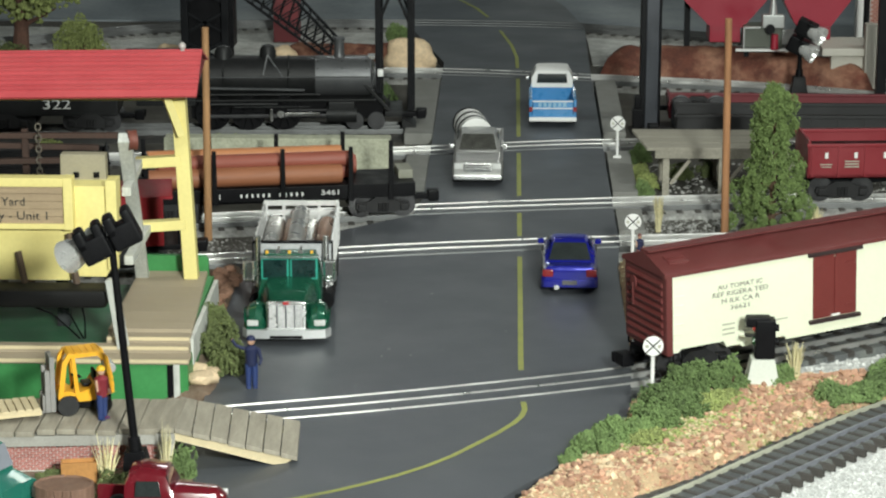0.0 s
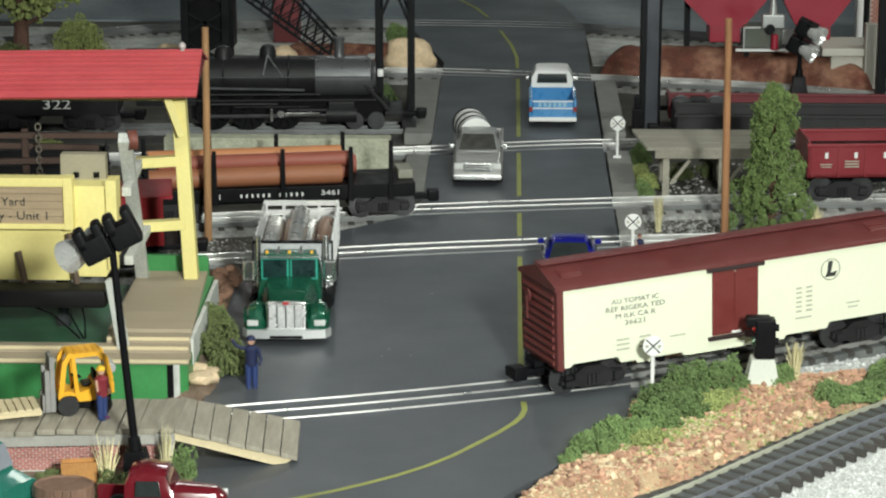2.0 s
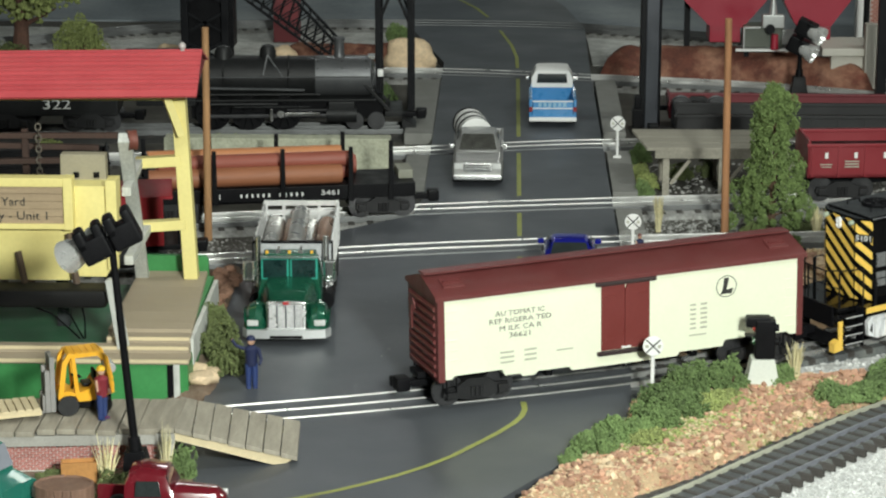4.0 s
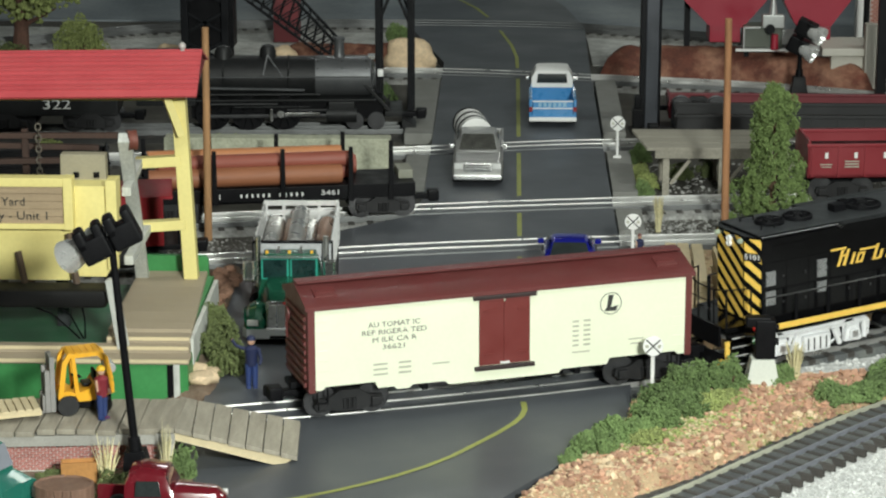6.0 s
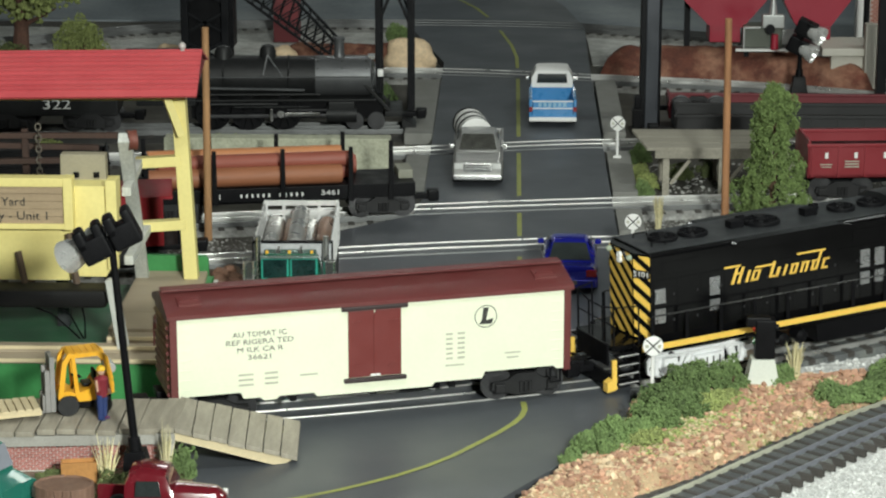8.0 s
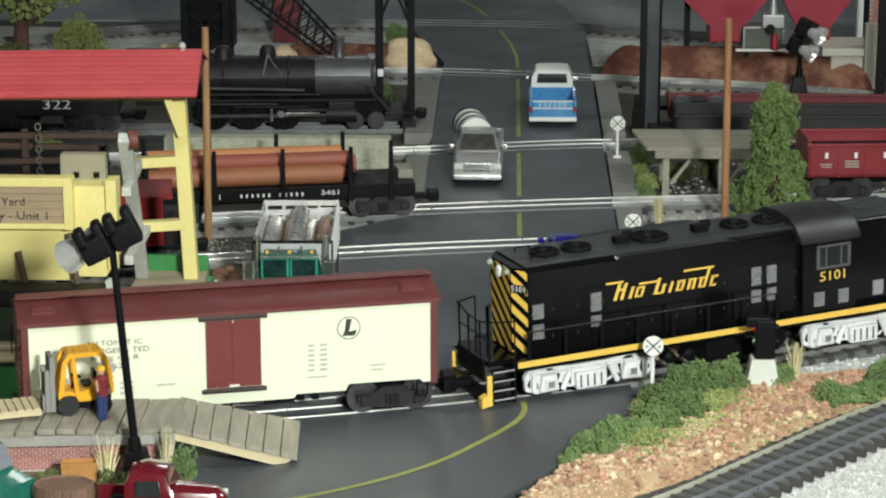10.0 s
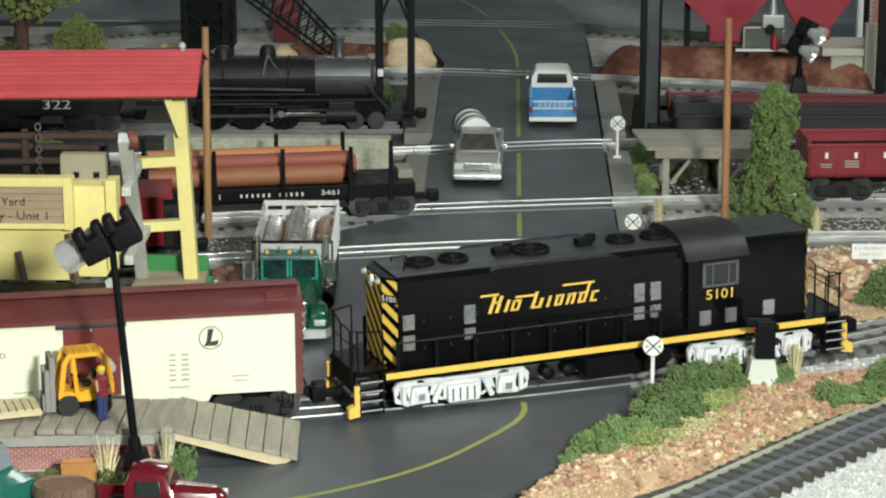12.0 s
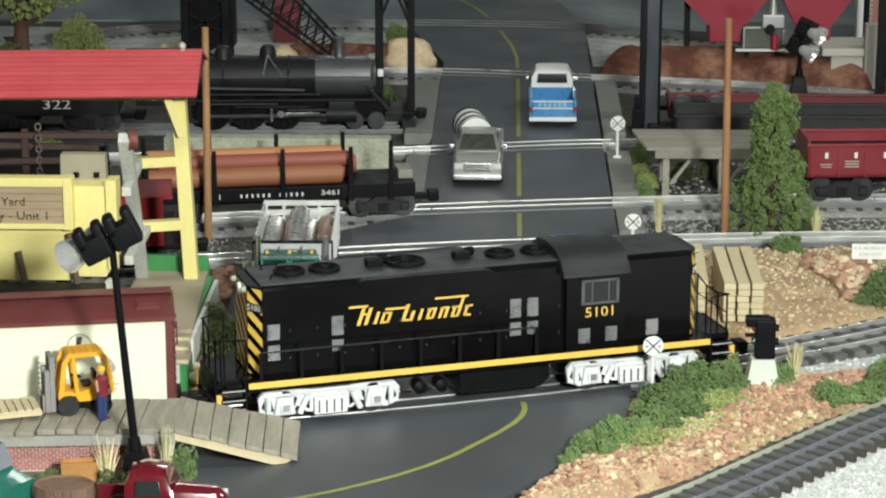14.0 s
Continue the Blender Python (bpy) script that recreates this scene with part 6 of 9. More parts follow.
def blue_pickup(m):
    BLU = paint("pickup_blue", (0.055, 0.235, 0.50), 0.28, 0, 0.1, 60, 0.03, coat=0.3)
    c = thing("pickup_truck", "old two-tone blue and white model pickup with empty bed", "car", m)
    bm = bm_new()
    box(bm, -0.0205, 0.0205, 0.002, 0.058, 0.0085, 0.0120, bev=0.0005)
    bed = part("bed_floor", bm, BLU, c, "blue bed floor")
    for s in (-1, 1):
        bm = bm_new()
        box(bm, min(s * 0.0190, s * 0.0222), max(s * 0.0190, s * 0.0222), 0.002, 0.058, 0.0085, 0.0262, bev=0.001)
        part("bed_side", bm, BLU, bed, "blue bed side")
        lamp_block("tail_lamp", bed, s * 0.0205, 0.0012, 0.0170, 0.0036, 0.0022, 0.0045, TAILRED, "round red tail lamp")
        for y in (0.022, 0.090):
            wheel(c, s * 0.0188, y, 0.0085, 0.0058, WHITE)
    bm = bm_new()
    box(bm, -0.0188, 0.0188, 0.0015, 0.0042, 0.0095, 0.0255, bev=0.0008)
    tg = part("tailgate", bm, BLU, bed, "blue tailgate")
    for k in range(6):
        bm = bm_new()
        box(bm, -0.0135 + 0.0046 * k, -0.0105 + 0.0046 * k, 0.0010, 0.0016, 0.0195, 0.0235)
        part("tailgate_mark", bm, paint("mark_pale_blue", (0.25, 0.45, 0.6), 0.4), tg, "plain pale raised mark")
    bm = bm_new()
    box(bm, -0.0188, 0.0188, 0.0008, 0.0016, 0.0175, 0.0185)
    box(bm, -0.0188, 0.0188, 0.0008, 0.0016, 0.0240, 0.0250)
    part("gate_trim", bm, WHITE, tg, "thin white trim")
    bm = bm_new()
    box(bm, -0.0222, 0.0222, -0.0018, 0.0018, 0.0058, 0.0098, bev=0.001)
    part("bumper", bm, WHITE, c, "white rear bumper")
    bm = bm_new()
    loft(bm, [(0.058, 0.0218, 0.0205, 0.0085, 0.0300, 0.002), (0.090, 0.0218, 0.0200, 0.0085, 0.0290, 0.002), (0.116, 0.0212, 0.0185, 0.0085, 0.0260, 0.003)])
    part("body", bm, BLU, c, "blue front body")
    bm = bm_new()
    loft(bm, [(0.0572, 0.0195, 0.0178, 0.0265, 0.0425, 0.004), (0.062, 0.0197, 0.0172, 0.0265, 0.0450, 0.004), (0.080, 0.0197, 0.0170, 0.0265, 0.0455, 0.004), (0.092, 0.0190, 0.0165, 0.0280, 0.0420, 0.003)])
    cab = part("cab", bm, WHITE, c, "white cab top")
    bm = bm_new()
    pane(bm, [(-0.0145, 0.0571, 0.0310), (0.0145, 0.0571, 0.0310), (0.0135, 0.0571, 0.0398), (-0.0135, 0.0571, 0.0398)], 0.0005)
    part("rear_window", bm, AUTOGLASS, cab, "dark rear window")
    for s in (-1, 1):
        bm = bm_new()
        box(bm, min(s * 0.0205, s * 0.0252), max(s * 0.0205, s * 0.0252), 0.080, 0.0815, 0.0290, 0.0325, bev=0.0005)
        part("mirror", bm, CHROME, cab, "small bright mirror")
    return c


blue_pickup(pose(0.0318, 0.772, 0, 0, 0, 0))


def red_pickup(m):
    RED = paint("truck_dark_red", (0.115, 0.008, 0.014), 0.2, 0, 0.1, 60, 0.03, coat=0.6)
    c = thing("pickup_truck", "dark red rounded vintage model pickup beside the deck", "car", m)
    bm = bm_new()
    loft(bm, [(0.0, 0.0105, 0.008, 0.0085, 0.0225, 0.005), (0.006, 0.0125, 0.0100, 0.008, 0.0275, 0.006), (0.034, 0.0150, 0.0130, 0.008, 0.0295, 0.006)])
    part("hood", bm, RED, c, "dark red rounded hood")
    for s in (-1, 1):
        bm = bm_new()
        loft(bm, [(0.001, 0.0055, 0.003, 0.007, 0.0145, 0.003), (0.010, 0.0065, 0.0052, 0.009, 0.0205, 0.005), (0.024, 0.0065, 0.0052, 0.009, 0.0195, 0.005), (0.034, 0.006, 0.005, 0.007, 0.0125, 0.003)])
        f = part("fender", bm, RED, c, "dark red rounded fender", pose(s * 0.0165, 0, 0))
        lamp_block("headlight", f, 0, 0.003, 0.0175, 0.006, 0.004, 0.006, LENS, "round chrome headlight")
        for y in (0.016, 0.080):
            wheel(c, s * 0.0185, y - (0.008 if y > 0.05 else 0), 0.0085, 0.006, CHROME)
    bm = bm_new()
    loft(bm, [(0.032, 0.0195, 0.018, 0.008, 0.0290, 0.003), (0.037, 0.0195, 0.0155, 0.008, 0.0400, 0.006), (0.050, 0.0195, 0.0155, 0.008, 0.0420, 0.007), (0.060, 0.0193, 0.0155, 0.008, 0.0400, 0.007), (0.063, 0.019, 0.016, 0.008, 0.0340, 0.004)])
    cab = part("cab", bm, RED, c, "dark red cab with rounded roof")
    for s in (-1, 1):
        bm = bm_new()
        pane(bm, [(s * 0.0185, 0.039, 0.0275), (s * 0.0185, 0.056, 0.0275), (s * 0.0166, 0.055, 0.0365), (s * 0.0166, 0.041, 0.0365)], 0.0012 * s)
        part("side_window", bm, AUTOGLASS, cab, "dark side window")
        bm = bm_new()
        box(bm, min(s * 0.0165, s * 0.0195), max(s * 0.0165, s * 0.0195), 0.063, 0.086, 0.009, 0.0225, bev=0.0008)
        part("bed_side", bm, RED, c)
    bm = bm_new()
    pane(bm, [(0.0138, 0.0345, 0.0295), (-0.0138, 0.0345, 0.0295), (-0.0128, 0.0375, 0.0375), (0.0128, 0.0375, 0.0375)], -0.0016)
    part("windscreen", bm, AUTOGLASS, cab, "windscreen")
    bm = bm_new()
    box(bm, -0.017, 0.017, 0.063, 0.086, 0.009, 0.0115)
    part("bed_floor", bm, BLACK, c)
    return c


red_pickup(pose(-0.1585, -0.2480, 0, 0, 0, 90) @ Matrix.Diagonal((0.86, 0.84, 0.92, 1)))


def green_cab_truck(m):
    TEAL = paint("truck_teal", (0.02, 0.16, 0.12), 0.25, 0.1, 0.1, 60, 0.03, coat=0.4)
    c = thing("delivery_truck", "teal green model truck with grey windscreen beside the deck", "truck", m)
    bm = bm_new()
    loft(bm, [(0.0, 0.020, 0.018, 0.007, 0.024, 0.004), (0.016, 0.021, 0.019, 0.007, 0.027, 0.004), (0.030, 0.021, 0.019, 0.007, 0.030, 0.002)])
    part("hood", bm, TEAL, c, "teal hood")
    bm = bm_new()
    loft(bm, [(0.016, 0.0195, 0.018, 0.007, 0.027, 0.002), (0.021, 0.0198, 0.0165, 0.007, 0.0420, 0.004), (0.055, 0.0198, 0.0165, 0.007, 0.0435, 0.005)])
    cab = part("cab", bm, TEAL, c, "teal cab")
    bm = bm_new()
    for s in (-1, 1):
        pane(bm, [(s * 0.0005, 0.0158, 0.0282), (s * 0.0165, 0.0158, 0.0282), (s * 0.0150, 0.0203, 0.0405), (s * 0.0005, 0.0203, 0.0405)], 0.0008 * (-1 if s > 0 else 1) * -1)
    part("windscreen", bm, paint("grey_glass", (0.20, 0.21, 0.24), 0.15, 0, 0.1, bump=0), cab, "grey divided windscreen")
    bm = bm_new()
    box(bm, -0.021, 0.021, -0.003, 0.002, 0.006, 0.011, bev=0.001)
    part("bumper", bm, CHROME, c, "chrome bumper")
    for s in (-1, 1):
        lamp_block("headlight", cab, s * 0.016, -0.0005, 0.0165, 0.006, 0.003, 0.006, LENS, "headlight")
        for y in (0.014, 0.075):
            wheel(c, s * 0.0185, y, 0.0095, 0.007, CHROME)
    bm = bm_new()
    box(bm, -0.021, 0.021, 0.058, 0.120, 0.010, 0.040, bev=0.001)
    part("cargo_box", bm, TEAL, c)
    return c


green_cab_truck(pose(-0.272, -0.246, 0, 0, 0, 62))

scatter("road_crumbs", [(-0.12, 0.06), (0.06, 0.06), (0.06, 0.33), (-0.12, 0.33)], 46, 0.0002, 0.0006, lambda p: 0.0, paint("crumb_pale", (0.4, 0.4, 0.36), 0.9, rand=0.4), "tiny pale crumbs scattered on the road", "crumbs")


# ---- loading yard on the left ----
DECKW = paint("weathered_deck_wood", (0.33, 0.30, 0.24), 0.8, 0, 0.25, 60, 0.5, 500, rand=0.18, stretch=(6, 1, 1), dirt=(0.16, 0.14, 0.11), dirt_amt=0.4)
TANW = paint("tan_wood", (0.36, 0.30, 0.215), 0.7, 0, 0.10, 40, 0.25, 500, rand=0.05, stretch=(1, 5, 5), dirt=(0.31, 0.25, 0.18), dirt_amt=0.3)
PALEW = paint("pale_wood", (0.62, 0.52, 0.33), 0.7, 0, 0.12, 60, 0.3, 500, rand=0.15, stretch=(8, 1, 8))
GREENP = paint("platform_green", (0.05, 0.25, 0.075), 0.45, 0, 0.12, 40, 0.1, 400, dirt=(0.03, 0.14, 0.04), dirt_amt=0.4)
YELLOWP = paint("structure_yellow", (0.78, 0.68, 0.27), 0.5, 0, 0.06, 40, 0.12, 400, dirt=(0.55, 0.42, 0.14), dirt_amt=0.3)
WHITEW = paint("weathered_white_wood", (0.55, 0.56, 0.52), 0.7, 0, 0.25, 60, 0.4, 600, dirt=(0.28, 0.29, 0.26), dirt_amt=0.6, stretch=(1, 1, 0.3))
REDROOF = paint("roof_red", (0.46, 0.065, 0.075), 0.55, 0, 0.1, 30, 0.15, 300, dirt=(0.52, 0.10, 0.10), dirt_amt=0.35)


def front_deck():
    d = thing("loading_deck", "weathered grey plank deck on a low brick foundation", "deck", pose(0.0028, -0.0133, 0.0040))
    step = 0.0112
    k = 0
    x = -0.35
    while x < -0.2005:
        f = (x + 0.42) / 0.22
        bm = bm_new()
        yb, yf = -0.1012 - max(0, -0.28 - x) * 0.11, -0.1735 + 0.0195 * f
        tilt = random.uniform(-0.0004, 0.0004)
        box(bm, -0.00525, 0.00525, yf + random.uniform(-0.0006, 0.0006), yb + random.uniform(-0.0006, 0.0006), 0.0228 + tilt, 0.0260 + tilt, bev=0.0004)
        part("plank", bm, DECKW, d, "", pose(x, 0, 0, 0, 0, random.uniform(-0.4, 0.4)))
        x += step
    bm = bm_new()
    prism(bm, [(-0.42, -0.1725), (-0.2, -0.1535), (-0.2, -0.1505), (-0.42, -0.1695)], 0.0165, 0.0226, Matrix(((1, 0, 0, 0), (0, 0, 1, 0), (0, 1, 0, 0), (0, 0, 0, 1))))
    part("fascia", bm, paint("fascia_grey", (0.33, 0.32, 0.29), 0.75, 0, 0.2, 60, 0.3), d, "grey edge beam")
    bm = bm_new()
    prism(bm, [(-0.42, -0.1665), (-0.2015, -0.1475), (-0.2015, -0.1445), (-0.42, -0.1635)], -0.006, 0.0168, Matrix(((1, 0, 0, 0), (0, 0, 1, 0), (0, 1, 0, 0), (0, 0, 0, 1))))
    wall = part("foundation", bm, paint("mortar", (0.62, 0.60, 0.56), 0.9, 0, 0.15, 80, 0.4), d, "mortar of the brick foundation")
    bm = bm_new()
    box(bm, -0.00165, 0.00165, -0.0008, 0.0008, -0.00055, 0.00055)
    me = mesh_of("brick", bm, 0)
    me.materials.append(paint("brick_pinkish_red", (0.42, 0.18, 0.16), 0.85, 0, 0.2, 200, 0.4, rand=0.3))
    ang = math.degrees(math.atan2(0.019, 0.2185))
    for r in range(10):
        for c in range(26):
            xx = -0.312 + c * 0.0039 + (0.00195 if r % 2 else 0)
            yy = -0.1665 + (xx + 0.42) / 0.2185 * 0.019
            share("brick", me, wall, pose(xx, yy - 0.0002, 0.0012 + r * 0.0016, 0, 0, ang))
    for x0 in (-0.40, -0.33, -0.262, -0.206):
        bm = bm_new()
        box(bm, -0.003, 0.003, -0.003, 0.003, -0.006, 0.0226, bev=0.0004)
        part("post", bm, DECKW, d, "", pose(x0, -0.1085, 0))
    return d


front_deck()


def ramp():
    r = thing("ramp", "weathered plank ramp with pale side board leading onto the road", "ramp")
    a0, a1 = Vector((-0.2008, -0.1108, 0.0300)), Vector((-0.1328, -0.0795, 0.0046))
    b0, b1 = Vector((-0.1972, -0.1668, 0.0300)), Vector((-0.1296, -0.1405, 0.0042))
    n = 7
    for i in range(n):
        f0, f1 = i / n + 0.004, (i + 1) / n - 0.006
        p = [a0.lerp(a1, f0), a0.lerp(a1, f1), b0.lerp(b1, f1), b0.lerp(b1, f0)]
        dz = random.uniform(-0.0003, 0.0003)
        bm = bm_new()
        up = [bm.verts.new((v.x, v.y + random.uniform(-0.0004, 0.0004), v.z + dz)) for v in p]
        lo = [bm.verts.new((v.x, v.y, v.z - 0.0028 + dz)) for v in p]
        bm.faces.new(up)
        bm.faces.new(lo[::-1])
        for k in range(4):
            bm.faces.new((up[k], lo[k], lo[(k + 1) % 4], up[(k + 1) % 4]))
        bmesh.ops.recalc_face_normals(bm, faces=bm.faces[:])
        part("plank", bm, DECKW, r)
    for e0, e1 in ((a0, a1), (b0, b1)):
        bm = bm_new()
        s = 1 if e0 is b0 else -1
        prism(bm, [(0.0, 0.0270), (0.070, 0.0018), (0.066, 0.0002), (0.058, 0.0002), (0.0, 0.0222)], 0.002, 0.0045, Matrix.Translation((e0.x, e0.y + (0.0 if s > 0 else -0.0065), 0)) @ pose(0, 0, 0, 0, 0, math.degrees(math.atan2(e1.y - e0.y, e1.x - e0.x))))
        part("stringer", bm, PALEW, r, "pale wooden side board")
    return r


ramp()


def platform():
    p = thing("loading_platform", "green platform base with tan plank steps and deck", "platform")
    bm = bm_new()
    box(bm, -0.46, -0.2095, -0.012, 0.160, -0.008, 0.0185, bev=0.0006)
    base = part("base", bm, GREENP, p, "bright green base")
    bm = bm_new()
    box(bm, -0.2185, -0.2145, -0.0135, -0.0115, -0.004, 0.0185, bev=0.0004)
    part("corner_post", bm, WHITEW, base, "weathered white corner post")
    bm = bm_new()
    box(bm, -0.2225, -0.2187, -0.0128, -0.0115, -0.004, 0.0175)
    part("dark_slot", bm, BLACK, base)
    # treads
    for x0, x1, y0, y1, z0, z1, nm in ((-0.46, -0.2085, -0.0138, 0.0015, 0.0182, 0.0212, "tread"), (-0.46, -0.2100, 0.0015, 0.0105, 0.0185, 0.0250, "tread"), (-0.264, -0.2105, 0.0105, 0.0225, 0.0185, 0.0285, "tread")):
        bm = bm_new()
        box(bm, x0, x1, y0, y1, z0, z1, bev=0.0005)
        t = part(nm, bm, TANW, p, "tan wooden step")
        bm = bm_new()
        box(bm, x0 + 0.0005, x1 - 0.0005, y0 - 0.0006, y0 + 0.0006, z1 - 0.0018, z1 + 0.0003)
        part("nosing", bm, PALEW, t, "worn pale step edge")
    for i in range(11):
        bm = bm_new()
        y = 0.0228 + i * 0.0125
        box(bm, -0.2645, -0.2110 - 0.0006 * i, y, y + 0.01248, 0.0275, 0.0305 + random.uniform(-0.00006, 0.00006))
        part("plank", bm, TANW, p, smooth=0)
    bm = bm_new()
    box(bm, -0.2640, -0.2125, 0.0225, 0.158, 0.0180, 0.0276)
    part("riser", bm, GREENP, p)
    bm = bm_new()
    prism(bm, [(-0.2640, 0.0180), (-0.2165, 0.0180), (-0.2165, 0.0385), (-0.2185, 0.0410), (-0.2640, 0.0415)], 0.1615, 0.1655)
    part("back_board", bm, GREENP, p, "green board behind the tan deck")
    bm = bm_new()
    box(bm, -0.46, -0.2645, 0.011, 0.160, 0.0180, 0.0205, bev=0.0004)
    part("floor_plate", bm, paint("floor_dark_green", (0.035, 0.12, 0.06), 0.5, 0, 0.2, 40, 0.1), p, "dull dark green floor plate")
    bm = bm_new()
    box(bm, -0.2115, -0.2085, 0.012, 0.150, 0.010, 0.0275, bev=0.0004)
    part("end_board", bm, WHITEW, p, "chipped white end board")
    return p


platform()


def beam(bm, a, b, w, d, bev=0.0004):
    """A straight timber from a to b, w by d across."""
    a, b = Vector(a), Vector(b)
    q = (b - a).to_track_quat("Z", "Y").to_matrix().to_4x4()
    L = (b - a).length
    box(bm, -w / 2, w / 2, -d / 2, d / 2, -L / 2, L / 2, Matrix.Translation((a + b) / 2) @ q, bev=bev)


def loader():
    g = thing("lumber_shed", "yellow timber loading shed with a red corrugated roof", "shed")
    for (a, b, w, d, nm) in (((-0.2262, 0.145, 0.0300), (-0.2318, 0.145, 0.1600), 0.0105, 0.0095, "post"), ((-0.2300, 0.137, 0.1320), (-0.2390, 0.134, 0.1595), 0.008, 0.005, "brace"), ((-0.262, 0.143, 0.1115), (-0.231, 0.143, 0.1135), 0.008, 0.007, "beam"), ((-0.264, 0.143, 0.0665), (-0.229, 0.143, 0.0690), 0.008, 0.007, "beam"),
                             ((-0.46, 0.145, 0.0300), (-0.46, 0.145, 0.1600), 0.0105, 0.0095, "post"), ((-0.47, 0.145, 0.1585), (-0.228, 0.145, 0.1595), 0.008, 0.009, "beam")):
        bm = bm_new()
        beam(bm, a, b, w, d)
        part(nm, bm, YELLOWP, g, "yellow painted timber " + nm)
    # corrugated gable roof
    bm = bm_new()
    yr, zr, ye, ze, yb = 0.190, 0.1805, 0.108, 0.1650, 0.262
    n = 15
    for i in range(n):
        f0, f1 = i / n, (i + 1) / n
        y0, z0, y1, z1 = ye + (yr - ye) * f0, ze + (zr - ze) * f0, ye + (yr - ye) * f1, ze + (zr - ze) * f1
        vs = [bm.verts.new((x, y, z)) for x, y, z in ((-0.50, y0, z0), (-0.2175, y0, z0), (-0.2175, (y0 + y1) / 2, (z0 + z1) / 2 + 0.0016), (-0.50, (y0 + y1) / 2, (z0 + z1) / 2 + 0.0016))]
        bm.faces.new(vs)
        vs2 = [vs[3], vs[2], bm.verts.new((-0.2175, y1, z1)), bm.verts.new((-0.50, y1, z1))]
        bm.faces.new(vs2)
    bmesh.ops.remove_doubles(bm, verts=bm.verts[:], dist=0.00001)
    bmesh.ops.solidify(bm, geom=bm.faces[:], thickness=0.0016)
    roof = part("roof", bm, REDROOF, g, "red corrugated roof sheet", smooth=8)
    for i in range(1, 10):
        f = i / 10
        bm = bm_new()
        box(bm, -0.50, -0.2177, -0.0006, 0.0006, -0.0004, 0.0010, pose(0, ye + (yr - ye) * f, ze + (zr - ze) * f + 0.0012, 10.7, 0, 0))
        part("seam", bm, REDROOF, roof, "raised roof seam")
    bm = bm_new()
    prism(bm, [(yr, zr), (yb, ze - 0.004), (yb, ze - 0.0055), (yr, zr - 0.0018)], -0.50, -0.2175, Matrix(((0, 1, 0, 0), (1, 0, 0, 0), (0, 0, 1, 0), (0, 0, 0, 1))))
    part("roof_back", bm, REDROOF, roof)
    bm = bm_new()
    prism(bm, [(ye + 0.012, ze - 0.0022), (yr, zr - 0.003), (yb - 0.012, ze - 0.0035)], -0.2220, -0.2190, Matrix(((0, 1, 0, 0), (1, 0, 0, 0), (0, 0, 1, 0), (0, 0, 0, 1))))
    part("gable", bm, paint("gable_dark_red", (0.20, 0.03, 0.03), 0.6, 0, 0.1), roof, "dark red gable board")
    bm = bm_new()
    lathe(bm, [(0.0032, 0), (0.0034, 0.0015), (0.0016, 0.003), (0.0016, 0.0045), (0.0026, 0.0065), (0.0022, 0.0085), (0.0008, 0.0095)], 14, pose(-0.2310, 0.187, 0.1770))
    part("finial_lamp", bm, paint("clear_plastic", (0.45, 0.42, 0.40), 0.15), roof, "small clear roof lamp")
    # the roof sits a little askew on its posts
    roof.matrix_basis = pose(-0.23, 0.145, 0) @ pose(0, 0, 0, 0, 0, 4.0) @ pose(0.23, -0.145, 0)
    return g


loader()


